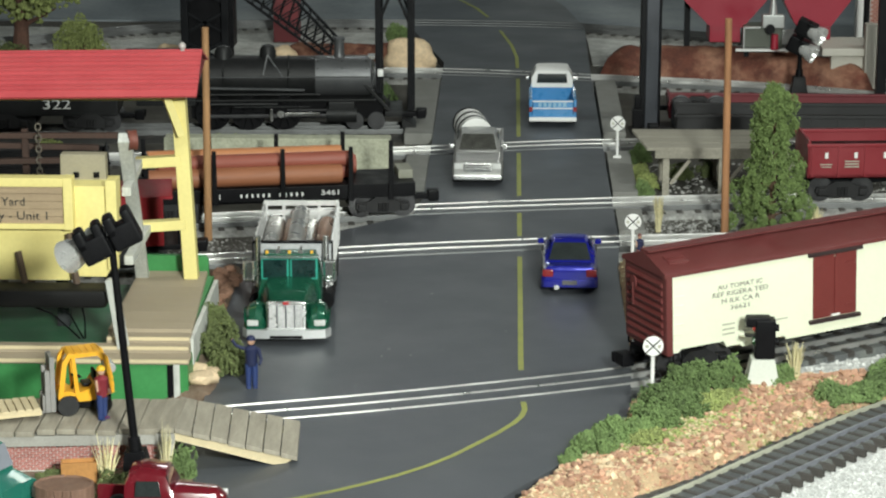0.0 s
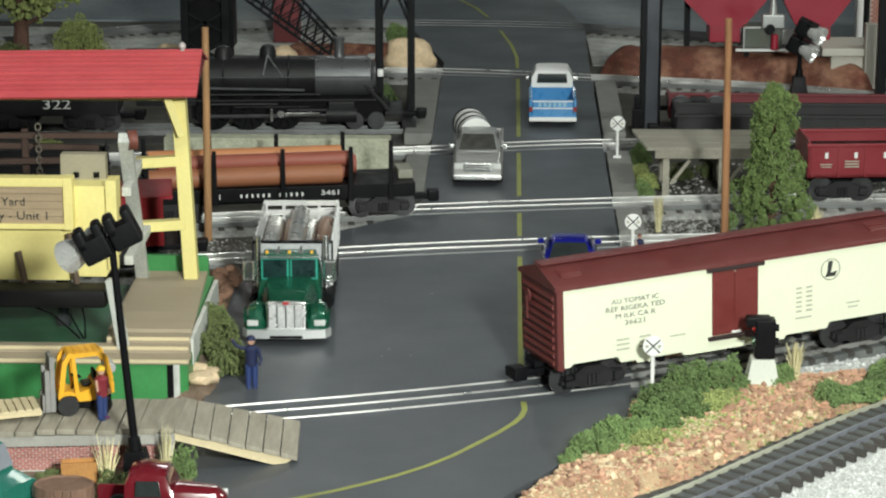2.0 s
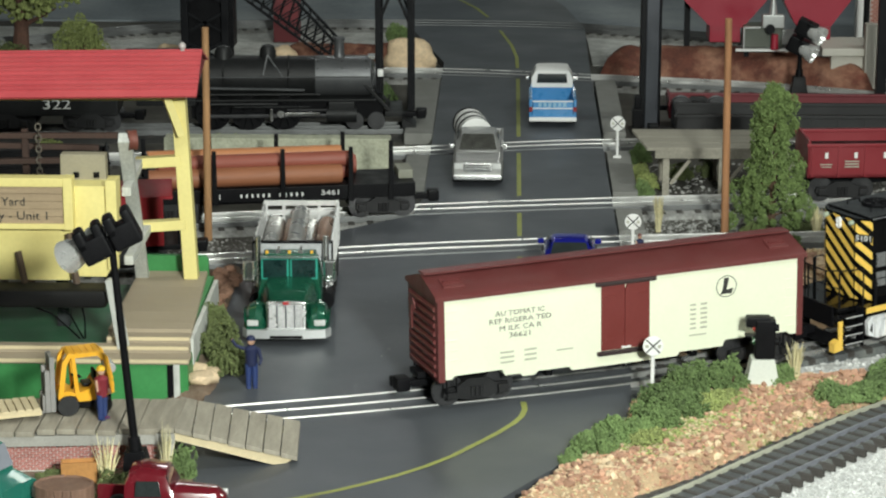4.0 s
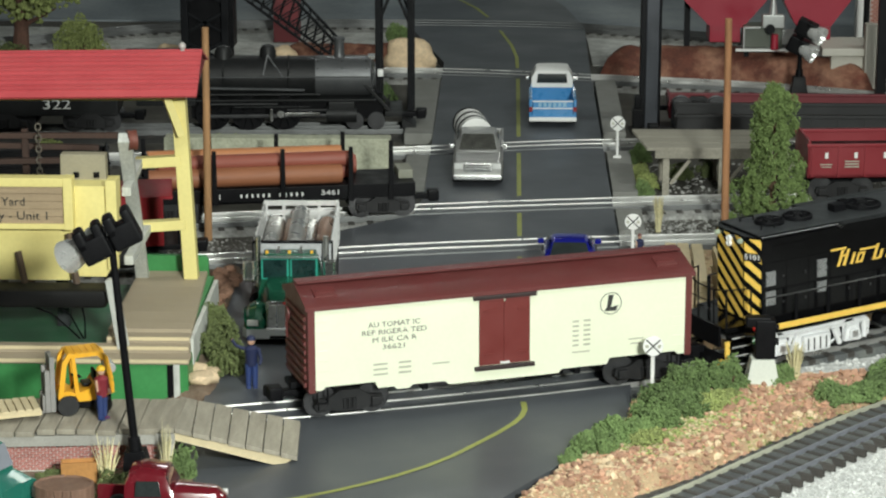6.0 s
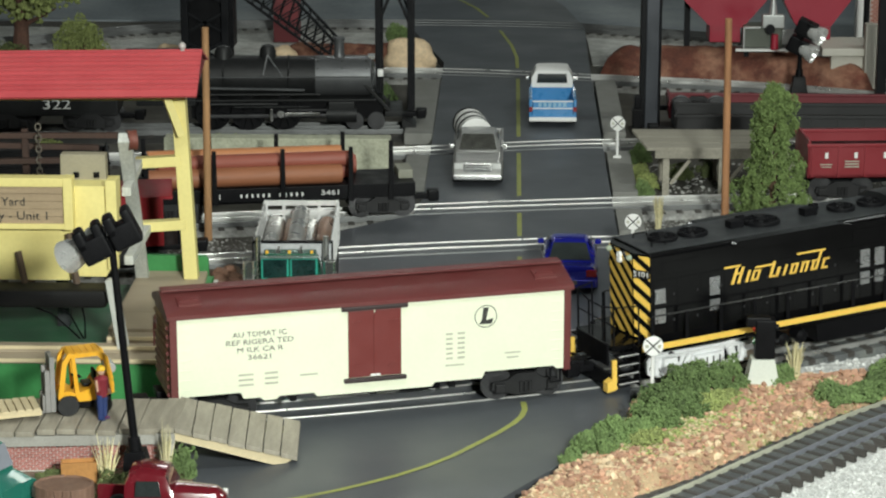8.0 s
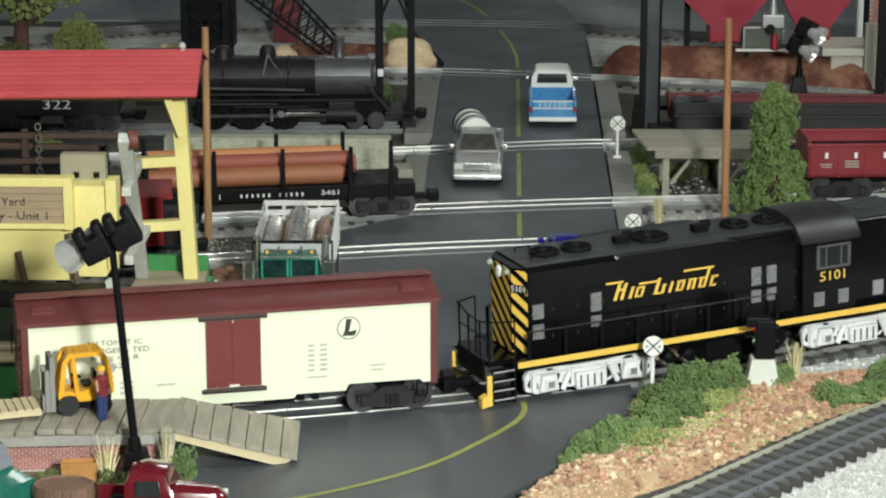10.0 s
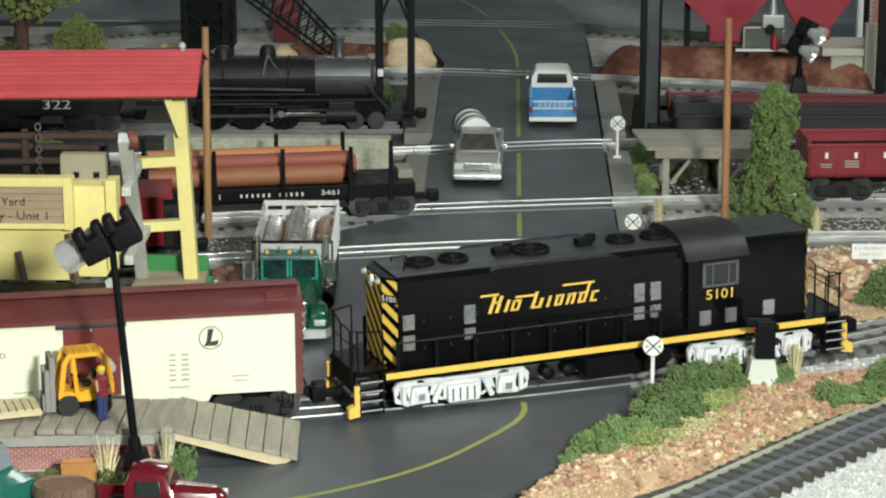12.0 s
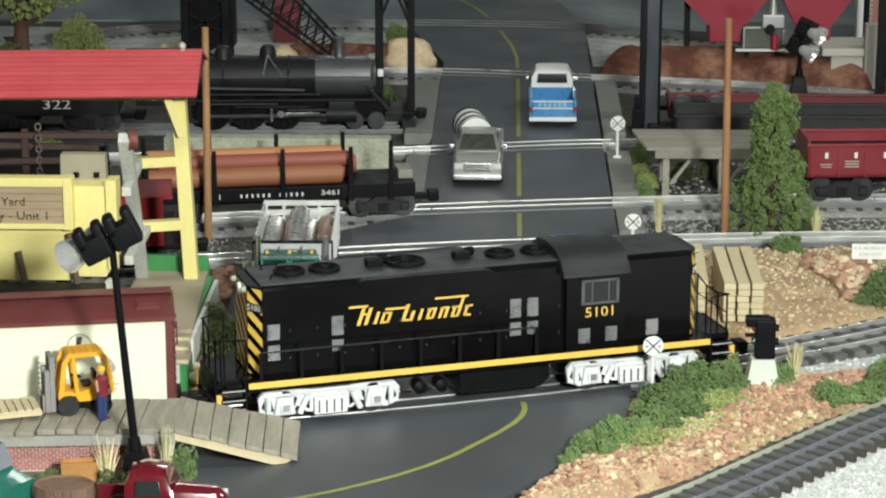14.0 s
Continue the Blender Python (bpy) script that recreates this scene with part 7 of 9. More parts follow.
def hopper_bin():
    h = thing("loading_bin", "yellow loading bin with a wooden name board", "bin")
    bm = bm_new()
    prism(bm, [(-0.46, 0.122), (-0.2600, 0.122), (-0.2600, 0.072), (-0.2660, 0.0625), (-0.2850, 0.0625), (-0.2850, 0.060), (-0.46, 0.060)], 0.032, 0.062)
    body = part("body", bm, YELLOWP, h, "yellow bin body")
    for x0, x1, z0, z1, y in ((-0.46, -0.2858, 0.1232, 0.1290, 0.024), (-0.46, -0.2858, 0.0955, 0.0990, 0.024), (-0.2905, -0.2845, 0.0952, 0.1293, 0.0234), (-0.2645, -0.2575, 0.068, 0.1265, 0.029)):
        bm = bm_new()
        box(bm, x0, x1, y, 0.034, z0, z1, bev=0.0005)
        part("rim", bm, YELLOWP, body, "yellow raised rim")
    bm = bm_new()
    box(bm, -0.46, -0.290, 0.0262, 0.0320, 0.0985, 0.1235)
    board = part("name_board", bm, paint("board_wood", (0.36, 0.27, 0.17), 0.65, 0, 0.25, 30, 0.2, 300, stretch=(1, 6, 10), dirt=(0.22, 0.16, 0.10), dirt_amt=0.5), h, "wooden name board")
    for i in range(5):
        bm = bm_new()
        box(bm, -0.46, -0.2902, 0.0255, 0.0264, 0.0988 + i * 0.00495, 0.1033 + i * 0.00495, bev=0.0002)
        part("board_plank", bm, MATS["board_wood"], board)
    lettering("lettering", "Yard", 0.0078, INK, board, pose(-0.3225, 0.0252, 0.1132, 90, 0, 0), width=0.0150)
    lettering("lettering", "y - Unit 1", 0.0078, INK, board, pose(-0.3158, 0.0252, 0.1040, 90, 0, 0), width=0.0310)
    for x0, x1, z0, z1 in ((-0.3215, -0.3150, 0.0475, 0.080), (-0.2885, -0.2835, 0.0575, 0.092)):
        bm = bm_new()
        beam(bm, (x0, 0.028, z1), (x1, 0.024, z0), 0.0038, 0.003)
        part("strut", bm, paint("strut_brown", (0.10, 0.07, 0.05), 0.7), h, "dark brown strut")
    bm = bm_new()
    lathe(bm, [(0.0035, 0), (0.0035, 0.0012), (0.002, 0.0016)], 14, pose(-0.2705, 0.0322, 0.0765, 90, 0, 0))
    part("cap", bm, paint("cap_rust", (0.25, 0.12, 0.05), 0.6), h)
    for x in (-0.44, -0.30):
        bm = bm_new()
        box(bm, x - 0.004, x + 0.004, 0.060, 0.070, 0.020, 0.061)
        part("support", bm, DARKGREY, h)
    bm = bm_new()
    tube(bm, [(-0.300, 0.02, 0.049), (-0.288, 0.02, 0.040), (-0.282, 0.02, 0.028), (-0.280, 0.02, 0.0245)], 0.0006)
    tube(bm, [(-0.281, 0.02, 0.049), (-0.279, 0.02, 0.038), (-0.279, 0.02, 0.0245)], 0.0006)
    tube(bm, [(-0.315, 0.02, 0.047), (-0.300, 0.02, 0.041), (-0.288, 0.02, 0.030), (-0.2825, 0.02, 0.0245)], 0.0006)
    part("cable", bm, BLACK, h, "loose black cables")
    bm = bm_new()
    box(bm, -0.46, -0.2625, 0.008, 0.030, 0.0475, 0.0600, bev=0.0035)
    part("conveyor", bm, paint("conveyor_black", (0.008, 0.008, 0.008), 0.6, 0, 0.3, 40, 0.3, spec=0.2), h, "black conveyor trough")
    return h


hopper_bin()
bm = bm_new()
box(bm, -0.2965, -0.2670, 0.0500, 0.0600, 0.121, 0.1385, bev=0.0008, taper=(0.99, 0.9))
hb = solid("motor_housing", bm, paint("housing_tan", (0.30, 0.27, 0.19), 0.7, 0, 0.15, 50, 0.2), "tan motor housing on the yellow bin", "housing")
for x in (-0.2860, -0.2730):
    bm = bm_new()
    box(bm, x - 0.0018, x + 0.0018, 0.0488, 0.0500, 0.1235, 0.1270)
    part("vent_slot", bm, BLACK, hb, "dark square slot")


def white_frame():
    f = thing("gantry", "weathered white timber gantry of the loading yard", "gantry")
    for a, b, w, d in (((-0.2605, 0.148, 0.0300), (-0.2555, 0.058, 0.148), 0.0085, 0.008), ((-0.2520, 0.003, 0.0240), (-0.2585, 0.004, 0.0690), 0.0075, 0.006), ((-0.2555, 0.058, 0.066), (-0.2555, 0.143, 0.066), 0.006, 0.006), ((-0.2555, 0.058, 0.112), (-0.2600, 0.143, 0.112), 0.006, 0.006)):
        bm = bm_new()
        beam(bm, a, b, w, d, 0.0005)
        part("timber", bm, WHITEW, f)
    bm = bm_new()
    lathe(bm, [(0.0020, -0.0030), (0.0068, -0.0028), (0.0060, 0.0), (0.0068, 0.0028), (0.0020, 0.0030)], 20, pose(-0.2515, 0.062, 0.1455, 0, 90, 20))
    part("pulley", bm, paint("pulley_rust", (0.16, 0.05, 0.035), 0.6, 0.2, 0.3, 120, 0.3), f, "rusty pulley wheel on the gantry")
    return f


white_frame()


def pole(x, y, h, lean, label, wood):
    p = thing("utility_pole", label, "pole", pose(x, y, -0.006, 0, lean, 0))
    bm = bm_new()
    cyl(bm, (0, 0, 0), (0, 0, h + 0.006), 0.0031, 0.0027, seg=14)
    part("shaft", bm, wood, p, "brown round wooden shaft")
    return p


pole(-0.2434, 0.380, 0.1625, 0.5, "plain brown wooden pole beside the shed", paint("pole_wood", (0.40, 0.22, 0.10), 0.7, 0, 0.3, 40, 0.5, 500, stretch=(8, 8, 0.8), dirt=(0.14, 0.07, 0.035), dirt_amt=0.7))
pole(0.1606, 0.393, 0.1690, -0.6, "weathered dark brown wooden pole beside the conifer", paint("pole_wood_dark", (0.38, 0.185, 0.085), 0.75, 0, 0.3, 40, 0.5, 500, stretch=(8, 8, 0.8), dirt=(0.09, 0.045, 0.025), dirt_amt=0.8))


# ---- floodlight towers ----
def floodlight(m, label, h, arm, heads, aim):
    """arm: tilt of the cross arm; heads: offsets along it; aim: the turn of each reflector."""
    t = thing("floodlight", label, "lamp", m, group="floodlights")
    bm = bm_new()
    box(bm, -0.0092, 0.0092, -0.0085, 0.0085, 0.0, 0.022, taper=(0.62, 0.62), bev=0.0006)
    lathe(bm, [(0.0040, 0.0215), (0.0034, 0.029), (0.0022, 0.030)], 14)
    part("base", bm, BLACK, t, "black tapered base")
    bm = bm_new()
    lathe(bm, [(0.0024, 0.029), (0.0020, h - 0.004), (0.0034, h - 0.002), (0.0034, h + 0.003)], 14)
    part("pole", bm, BLACK, t, "slim black pole")
    yoke = pose(0, 0, h + 0.002) @ arm
    bm = bm_new()
    box(bm, heads[0], heads[1], -0.0030, 0.0030, -0.0040, 0.0018, yoke, bev=0.0008)
    part("cross_arm", bm, BLACK, t, "black cross arm")
    for x in heads:
        hd = yoke @ pose(x, 0, 0.0020) @ Matrix.Scale(1.2, 4)
        # a forked housing: two cheeks on a foot
        bm = bm_new()
        box(bm, -0.0068, 0.0068, -0.0062, 0.0062, -0.0085, 0.0030, bev=0.0014)
        box(bm, -0.0068, -0.0018, -0.0062, 0.0062, -0.0020, 0.0085, bev=0.0014)
        box(bm, 0.0022, 0.0068, -0.0058, 0.0058, -0.0020, 0.0085, bev=0.0014)
        hs = part("lamp_housing", bm, BLACK, t, "black forked lamp housing", hd)
        bm = bm_new()
        lathe(bm, [(0.0040, 0.0), (0.0058, 0.003), (0.0060, 0.0060), (0.0072, 0.0095), (0.0080, 0.0140), (0.0074, 0.0136), (0.0064, 0.0100), (0.0030, 0.0045)], 24, aim)
        part("reflector", bm, paint("reflector_satin", (0.90, 0.90, 0.88), 0.30, 0.65, 0.15, 200, 0.1), hs, "bright chrome reflector")
    return t


floodlight(pose(-0.2150, -0.1860, 0.002, 0, -4.4, 0), "black twin-head floodlight on a slim leaning pole", 0.1430, pose(0, 0, 0, 0, -21, 8), (-0.0100, 0.0080), pose(-0.003, 0.003, -0.001, 0, -98, -30))
bm = bm_new()
slab(bm, [(-0.36, -0.27), (-0.215, -0.27), (-0.198, -0.215), (-0.186, -0.178), (-0.193, -0.158), (-0.36, -0.175)], -0.004, 0.0035)
solid("soil_patch", bm, EARTH, "brown soil patch in front of the deck", "ground", "structure")


# ---- deck clutter ----
def forklift(m):
    YEL = paint("forklift_yellow", (0.86, 0.43, 0.03), 0.38, 0, 0.08, 60, 0.05)
    GREY = paint("forklift_grey", (0.30, 0.29, 0.28), 0.5, 0.2, 0.15, 60, 0.1)
    f = thing("forklift", "yellow-orange model forklift with grey mast", "forklift", m)
    bm = bm_new()
    box(bm, -0.0135, 0.0165, -0.0070, 0.0070, 0.0035, 0.0130, bev=0.0008)
    part("chassis", bm, BLACK, f, "black lower chassis")
    bm = bm_new()
    prism(bm, [(-0.0150, 0.0105), (-0.0150, 0.0150), (-0.0090, 0.0160), (-0.0040, 0.0140), (0.0040, 0.0165), (0.0075, 0.0220), (0.0165, 0.0225), (0.0180, 0.0190), (0.0180, 0.0125), (0.0060, 0.0085), (-0.0030, 0.0085), (-0.0050, 0.0125)], -0.0088, 0.0088)
    part("body", bm, YEL, f, "yellow-orange body with rear counterweight")
    # overhead guard: two bent side frames, wide at the front post, and a closed roof
    for y in (-0.0080, 0.0080):
        for q in ([(-0.0150, 0.0140), (-0.0118, 0.0140), (-0.0095, 0.0330), (-0.0075, 0.0372), (-0.0090, 0.0398), (-0.0122, 0.0350)], [(-0.0075, 0.0372), (0.0085, 0.0375), (0.0120, 0.0345), (0.0150, 0.0215), (0.0178, 0.0215), (0.0148, 0.0362), (0.0105, 0.0402), (-0.0090, 0.0398)], [(-0.0050, 0.0135), (-0.0026, 0.0140), (-0.0046, 0.0375), (-0.0068, 0.0375)]):
            bm = bm_new()
            prism(bm, q, y - 0.0013, y + 0.0013)
            part("cage_post", bm, YEL, f)
    bm = bm_new()
    box(bm, -0.0092, 0.0108, -0.0080, 0.0080, 0.0384, 0.0400, bev=0.0006)
    guard = part("overhead_guard", bm, YEL, f, "yellow-orange overhead guard")
    for k in range(5):
        bm = bm_new()
        box(bm, -0.0080 + 0.0038 * k, -0.0064 + 0.0038 * k, -0.0078, 0.0078, 0.0400, 0.0406)
        part("slat", bm, YEL, guard)
    bm = bm_new()
    lathe(bm, [(0.0030, -0.0060), (0.0034, -0.0058), (0.0034, 0.0058), (0.0030, 0.0060)], 14, pose(0.0165, 0, 0.0275, 90, 0, 0))
    part("gas_bottle", bm, paint("gas_bottle_grey", (0.45, 0.46, 0.47), 0.4, 0.3), f, "grey gas bottle")
    bm = bm_new()
    box(bm, 0.0, 0.008, -0.005, 0.005, 0.0165, 0.019, bev=0.0008)
    box(bm, 0.0065, 0.0085, -0.005, 0.005, 0.018, 0.0265, bev=0.0008)
    part("seat", bm, BLACK, f, "black seat")
    bm = bm_new()
    cyl(bm, (-0.006, 0, 0.0135), (-0.003, 0, 0.0225), 0.0008, seg=6)
    lathe(bm, [(0.003, 0), (0.0034, 0.0005), (0.003, 0.001)], 12, pose(-0.003, 0, 0.0225, 0, 20, 0))
    part("steering_wheel", bm, BLACK, f)
    bm = bm_new()
    for y in (-0.0062, 0.0062):
        box(bm, -0.0195, -0.0165, y - 0.0016, y + 0.0016, 0.003, 0.0385, bev=0.0004)
        box(bm, -0.0225, -0.0195, y - 0.0016, y + 0.0016, 0.003, 0.0300, bev=0.0004)
    for z in (0.006, 0.018, 0.036):
        box(bm, -0.019, -0.0172, -0.006, 0.006, z, z + 0.0025)
    part("mast", bm, GREY, f, "grey steel mast")
    for y in (-0.0045, 0.0045):
        bm = bm_new()
        box(bm, -0.047, -0.022, y - 0.0013, y + 0.0013, 0.0022, 0.0034)
        box(bm, -0.0238, -0.022, y - 0.0013, y + 0.0013, 0.0022, 0.014)
        part("fork", bm, GREY, f, "grey fork")
    for x, r in ((-0.0095, 0.0066), (0.011, 0.0055)):
        for y in (-0.0085, 0.0085):
            w = wheel(f, 0, 0, r, 0.004, GREY)
            w.matrix_basis = pose(x, y, r, 0, 0, 90)
    return f


forklift(pose(-0.2545, -0.1370, 0.0302, 0, 0, 20) @ Matrix.Diagonal((0.98, 0.92, 0.92, 1)))


def pallet(m, label="pale wooden pallet on the forks"):
    p = thing("pallet", label, "pallet", m)
    for k in range(6):
        bm = bm_new()
        box(bm, -0.0125 + 0.0043 * k, -0.0090 + 0.0043 * k, -0.011, 0.011, 0.0030, 0.0040)
        part("slat", bm, PALEW, p)
    for y in (-0.0095, 0.0, 0.0095):
        bm = bm_new()
        box(bm, -0.0125, 0.0132, y - 0.0011, y + 0.0011, 0.0008, 0.0030)
        part("runner", bm, PALEW, p)
    bm = bm_new()
    box(bm, -0.0125, 0.0132, -0.011, 0.011, 0.0, 0.0008)
    part("bottom_board", bm, PALEW, p)
    return p


pallet(pose(-0.2915, -0.1490, 0.0330, 0, 0, 20) @ Matrix.Scale(1.05, 4))


def figurine(m, label, shirt, trousers, hat, reach=False):
    """A small painted toy figure, one plain mesh with a colour for each zone."""
    bm = bm_new()
    cyl(bm, (-0.0022, 0, 0), (-0.0020, 0, 0.017), 0.0017, 0.0024, seg=10)
    cyl(bm, (0.0022, 0, 0), (0.0020, 0, 0.017), 0.0017, 0.0024, seg=10)
    for x in (-0.0022, 0.0022):
        box(bm, x - 0.0014, x + 0.0014, -0.0034, 0.0014, 0, 0.0016, bev=0.0004)
    n0 = len(bm.faces)
    lathe(bm, [(0.0034, 0.0155), (0.0040, 0.018), (0.0042, 0.023), (0.0048, 0.0275), (0.0030, 0.0290), (0.0014, 0.0300)], 14)
    cyl(bm, (0.0046, 0, 0.0275), (0.0064, -0.0005, 0.0195), 0.0014, 0.0012, seg=8)
    cyl(bm, (0.0064, -0.0005, 0.0195), (0.0052, -0.003, 0.0165), 0.0012, 0.001, seg=8)
    if reach:
        cyl(bm, (-0.0046, 0, 0.0275), (-0.0100, -0.001, 0.0300), 0.0014, 0.0012, seg=8)
        cyl(bm, (-0.0100, -0.001, 0.0300), (-0.0128, -0.001, 0.0345), 0.0012, 0.001, seg=8)
    else:
        cyl(bm, (-0.0046, 0, 0.0275), (-0.0060, -0.002, 0.0205), 0.0014, 0.0012, seg=8)
    n1 = len(bm.faces)
    vs = bmesh.ops.create_uvsphere(bm, u_segments=12, v_segments=8, radius=0.0026)["verts"]
    for v in vs:
        v.co += Vector((0, 0, 0.0322))
    n2 = len(bm.faces)
    lathe(bm, [(0.0034, 0.0336), (0.0029, 0.0340), (0.0027, 0.0352), (0.0016, 0.0362)], 12)
    bm.faces.ensure_lookup_table()
    for i, f in enumerate(bm.faces):
        f.material_index = 0 if i < n0 else 1 if i < n1 else 2 if i < n2 else 3
    me = mesh_of("figurine", bm)
    for mt in (trousers, shirt, paint("figure_tan", (0.50, 0.30, 0.20), 0.6), hat):
        me.materials.append(mt)
    ob = new("figurine", me)
    ob.matrix_basis = m
    return tagged(ob, label, "figurine")


NAVY = paint("figure_navy", (0.012, 0.018, 0.06), 0.6, 0, 0.2, 200, 0.2)
figurine(pose(-0.1703, -0.0025, 0, 0, 0, 10) @ Matrix.Scale(0.95, 4), "painted navy blue toy figure standing on the road", NAVY, paint("figure_denim", (0.02, 0.04, 0.14), 0.6), NAVY, reach=True)
figurine(pose(-0.2400, -0.1530, 0.0304, 0, 0, 60) @ Matrix.Scale(0.88, 4), "painted toy figure in red and blue beside the forklift", paint("figure_red", (0.20, 0.02, 0.03), 0.6), paint("figure_denim", (0.02, 0.04, 0.14), 0.6), paint("figure_hat_yellow", (0.75, 0.45, 0.03), 0.5))
figurine(pose(0.089, 0.296, 0.002, 0, 0, 40) @ Matrix.Scale(0.6, 4), "small dark toy figure beside the crossing sign", NAVY, paint("figure_brown", (0.15, 0.05, 0.04), 0.7), paint("figure_brown", (0.15, 0.05, 0.04), 0.7))


def tub(m):
    """An upright oval tub of wooden staves."""
    k = thing("wooden_tub", "brown wooden tub of upright staves by the deck", "tub", m)
    W = paint("stave_wood", (0.20, 0.115, 0.08), 0.6, 0, 0.3, 60, 0.4, 500, rand=0.3, stretch=(10, 10, 1), dirt=(0.30, 0.20, 0.15), dirt_amt=0.5)
    n = 22
    for i in range(n):
        a = 2 * math.pi * (i + 0.5) / n
        x, y = 0.0155 * math.cos(a), 0.0120 * math.sin(a)
        t = math.atan2(math.cos(a) * 0.0120, -math.sin(a) * 0.0155)
        bm = bm_new()
        box(bm, -0.0021, 0.0021, -0.0008, 0.0008, 0, 0.0225 + random.uniform(-0.0003, 0.0003), bev=0.0003)
        part("stave", bm, W, k, "", pose(x, y, 0, 0, 0, math.degrees(t)))
    bm = bm_new()
    prism(bm, [(0.0148 * math.cos(2 * math.pi * i / 24), 0.0113 * math.sin(2 * math.pi * i / 24)) for i in range(24)], 0.0205, 0.0215, Matrix(((1, 0, 0, 0), (0, 0, 1, 0), (0, 1, 0, 0), (0, 0, 0, 1))))
    part("lid", bm, W, k, "brown wooden lid")
    return k


tub(pose(-0.2475, -0.2400, 0.0036, 0, 0, -4) @ Matrix.Diagonal((1, 1, 0.9, 1)))


def crate(m):
    c = thing("crate", "orange-brown open wooden crate by the deck", "crate", m)
    W1 = paint("crate_orange_wood", (0.42, 0.20, 0.06), 0.6, 0, 0.2, 40, 0.3, 500)
    for x0, x1, y0, y1, z0, z1, nm in ((-0.010, 0.010, -0.0045, -0.0035, 0, 0.010, "side_panel"), (-0.010, 0.010, 0.0035, 0.0045, 0, 0.010, "side_panel"), (-0.0105, -0.0095, -0.0045, 0.0045, 0, 0.010, "end_panel"), (0.0095, 0.0105, -0.0045, 0.0045, 0, 0.010, "end_panel"), (-0.0095, 0.0095, -0.0035, 0.0035, 0.006, 0.0085, "lid")):
        bm = bm_new()
        box(bm, x0, x1, y0, y1, z0, z1, bev=0.0002)
        part(nm, bm, W1, c)
    return c


crate(pose(-0.2480, -0.1905, 0.0060, 0, 0, 10) @ Matrix.Diagonal((0.95, 1, 1.25, 1)))
for a in ((-0.261, -0.189, 0.014, 0.006, 0.008), (-0.226, -0.206, 0.011, 0.010, 0.011), (-0.238, -0.1835, 0.010, 0.004, 0.008)):
    bush(a[0], a[1], 0.003, *a[2:5], n=200, mat=FOLIAGE_D, label="dark green bush by the deck foundation")
bush(-0.1925, -0.1740, 0.002, 0.010, 0.008, 0.016, 200, FOLIAGE, 0.0018, "light green bush under the ramp")
tuft(-0.2330, -0.1890, 0.003, 0.031, 0.009, 26, "tall dry straw tuft by the deck")
tuft(-0.2005, -0.1800, 0.003, 0.036, 0.007, 26, "tall dry straw tuft by the ramp")

# ---- signs and signals along the road ----
def crossing_sign(m, h, r):
    s = thing("crossing_sign", "white round railway crossing sign on a white post", "sign", m, group="crossing signs")
    bm = bm_new()
    lathe(bm, [(0.0013, 0), (0.0013, h)], 10)
    part("post", bm, WHITE, s, "white post")
    bm = bm_new()
    box(bm, -0.0035, 0.0035, -0.003, 0.003, 0, 0.0016, bev=0.0004)
    part("foot", bm, WHITE, s)
    bm = bm_new()
    lathe(bm, [(r * 0.96, 0), (r, 0.0003), (r, 0.0009), (r * 0.96, 0.0012)], 28, pose(0, -0.0012, h, 90, 0, 0))
    d = part("disc", bm, WHITE, s, "white round plate")
    for a in (45, -45):
        bm = bm_new()
        box(bm, -r * 0.94, r * 0.94, -0.0026, -0.0022, -0.00045, 0.00045, pose(0, 0, h, 0, a, 0))
        part("cross_bar", bm, INK, d, "thin black diagonal bar")
    for sx in (-1, 1):
        bm = bm_new()
        lathe(bm, [(0.0012, 0), (0.0012, 0.0003)], 10, pose(sx * r * 0.6, -0.0023, h, 90, 0, 0))
        part("mark", bm, GREYINK, d, "small grey round mark")
    return s


crossing_sign(pose(0.0815, -0.019, 0.0005), 0.0348, 0.0064)
crossing_sign(pose(0.0836, 0.2934, 0.0015), 0.0325, 0.0062)
crossing_sign(pose(0.0862, 0.637, 0.003), 0.0310, 0.0066)


def block_signal(m):
    s = thing("block_signal", "black model block signal on a pale concrete base", "signal", m)
    bm = bm_new()
    box(bm, -0.0118, 0.0118, -0.0105, 0.0105, -0.003, 0.020, taper=(0.62, 0.62), bev=0.0006)
    part("base", bm, paint("concrete_pale", (0.58, 0.60, 0.54), 0.8, 0, 0.1, 60, 0.2), s, "pale grey-green concrete base")
    bm = bm_new()
    box(bm, -0.0052, 0.0075, -0.0058, 0.0058, 0.0200, 0.0455, bev=0.0012)
    box(bm, -0.0112, 0.0045, -0.0045, 0.0045, 0.0405, 0.0470, bev=0.0012)
    part("housing", bm, BLACK, s, "black signal housing")
    for z, mt, nm in ((0.0400, paint("signal_red", (0.35, 0.02, 0.015), 0.2), "dull red lens"), (0.0310, paint("signal_green", (0.02, 0.08, 0.03), 0.2), "dull green lens")):
        bm = bm_new()
        lathe(bm, [(0.0030, 0), (0.0030, 0.001), (0.0015, 0.0018)], 14, pose(-0.0054, 0.0, z, 0, -90, 0))
        part("lens", bm, mt, s, nm)
        bm = bm_new()
        box(bm, -0.0115, -0.005, -0.0035, 0.0035, z + 0.0030, z + 0.0038, bev=0.0003)
        part("hood", bm, BLACK, s)
        bm = bm_new()
        cyl(bm, (0.0070, -0.002, z), (0.0095, -0.002, z), 0.0022, 0.0024, seg=12)
        part("socket", bm, BLACK, s)
    return s


block_signal(pose(0.1520, 0.0055, 0.0005))

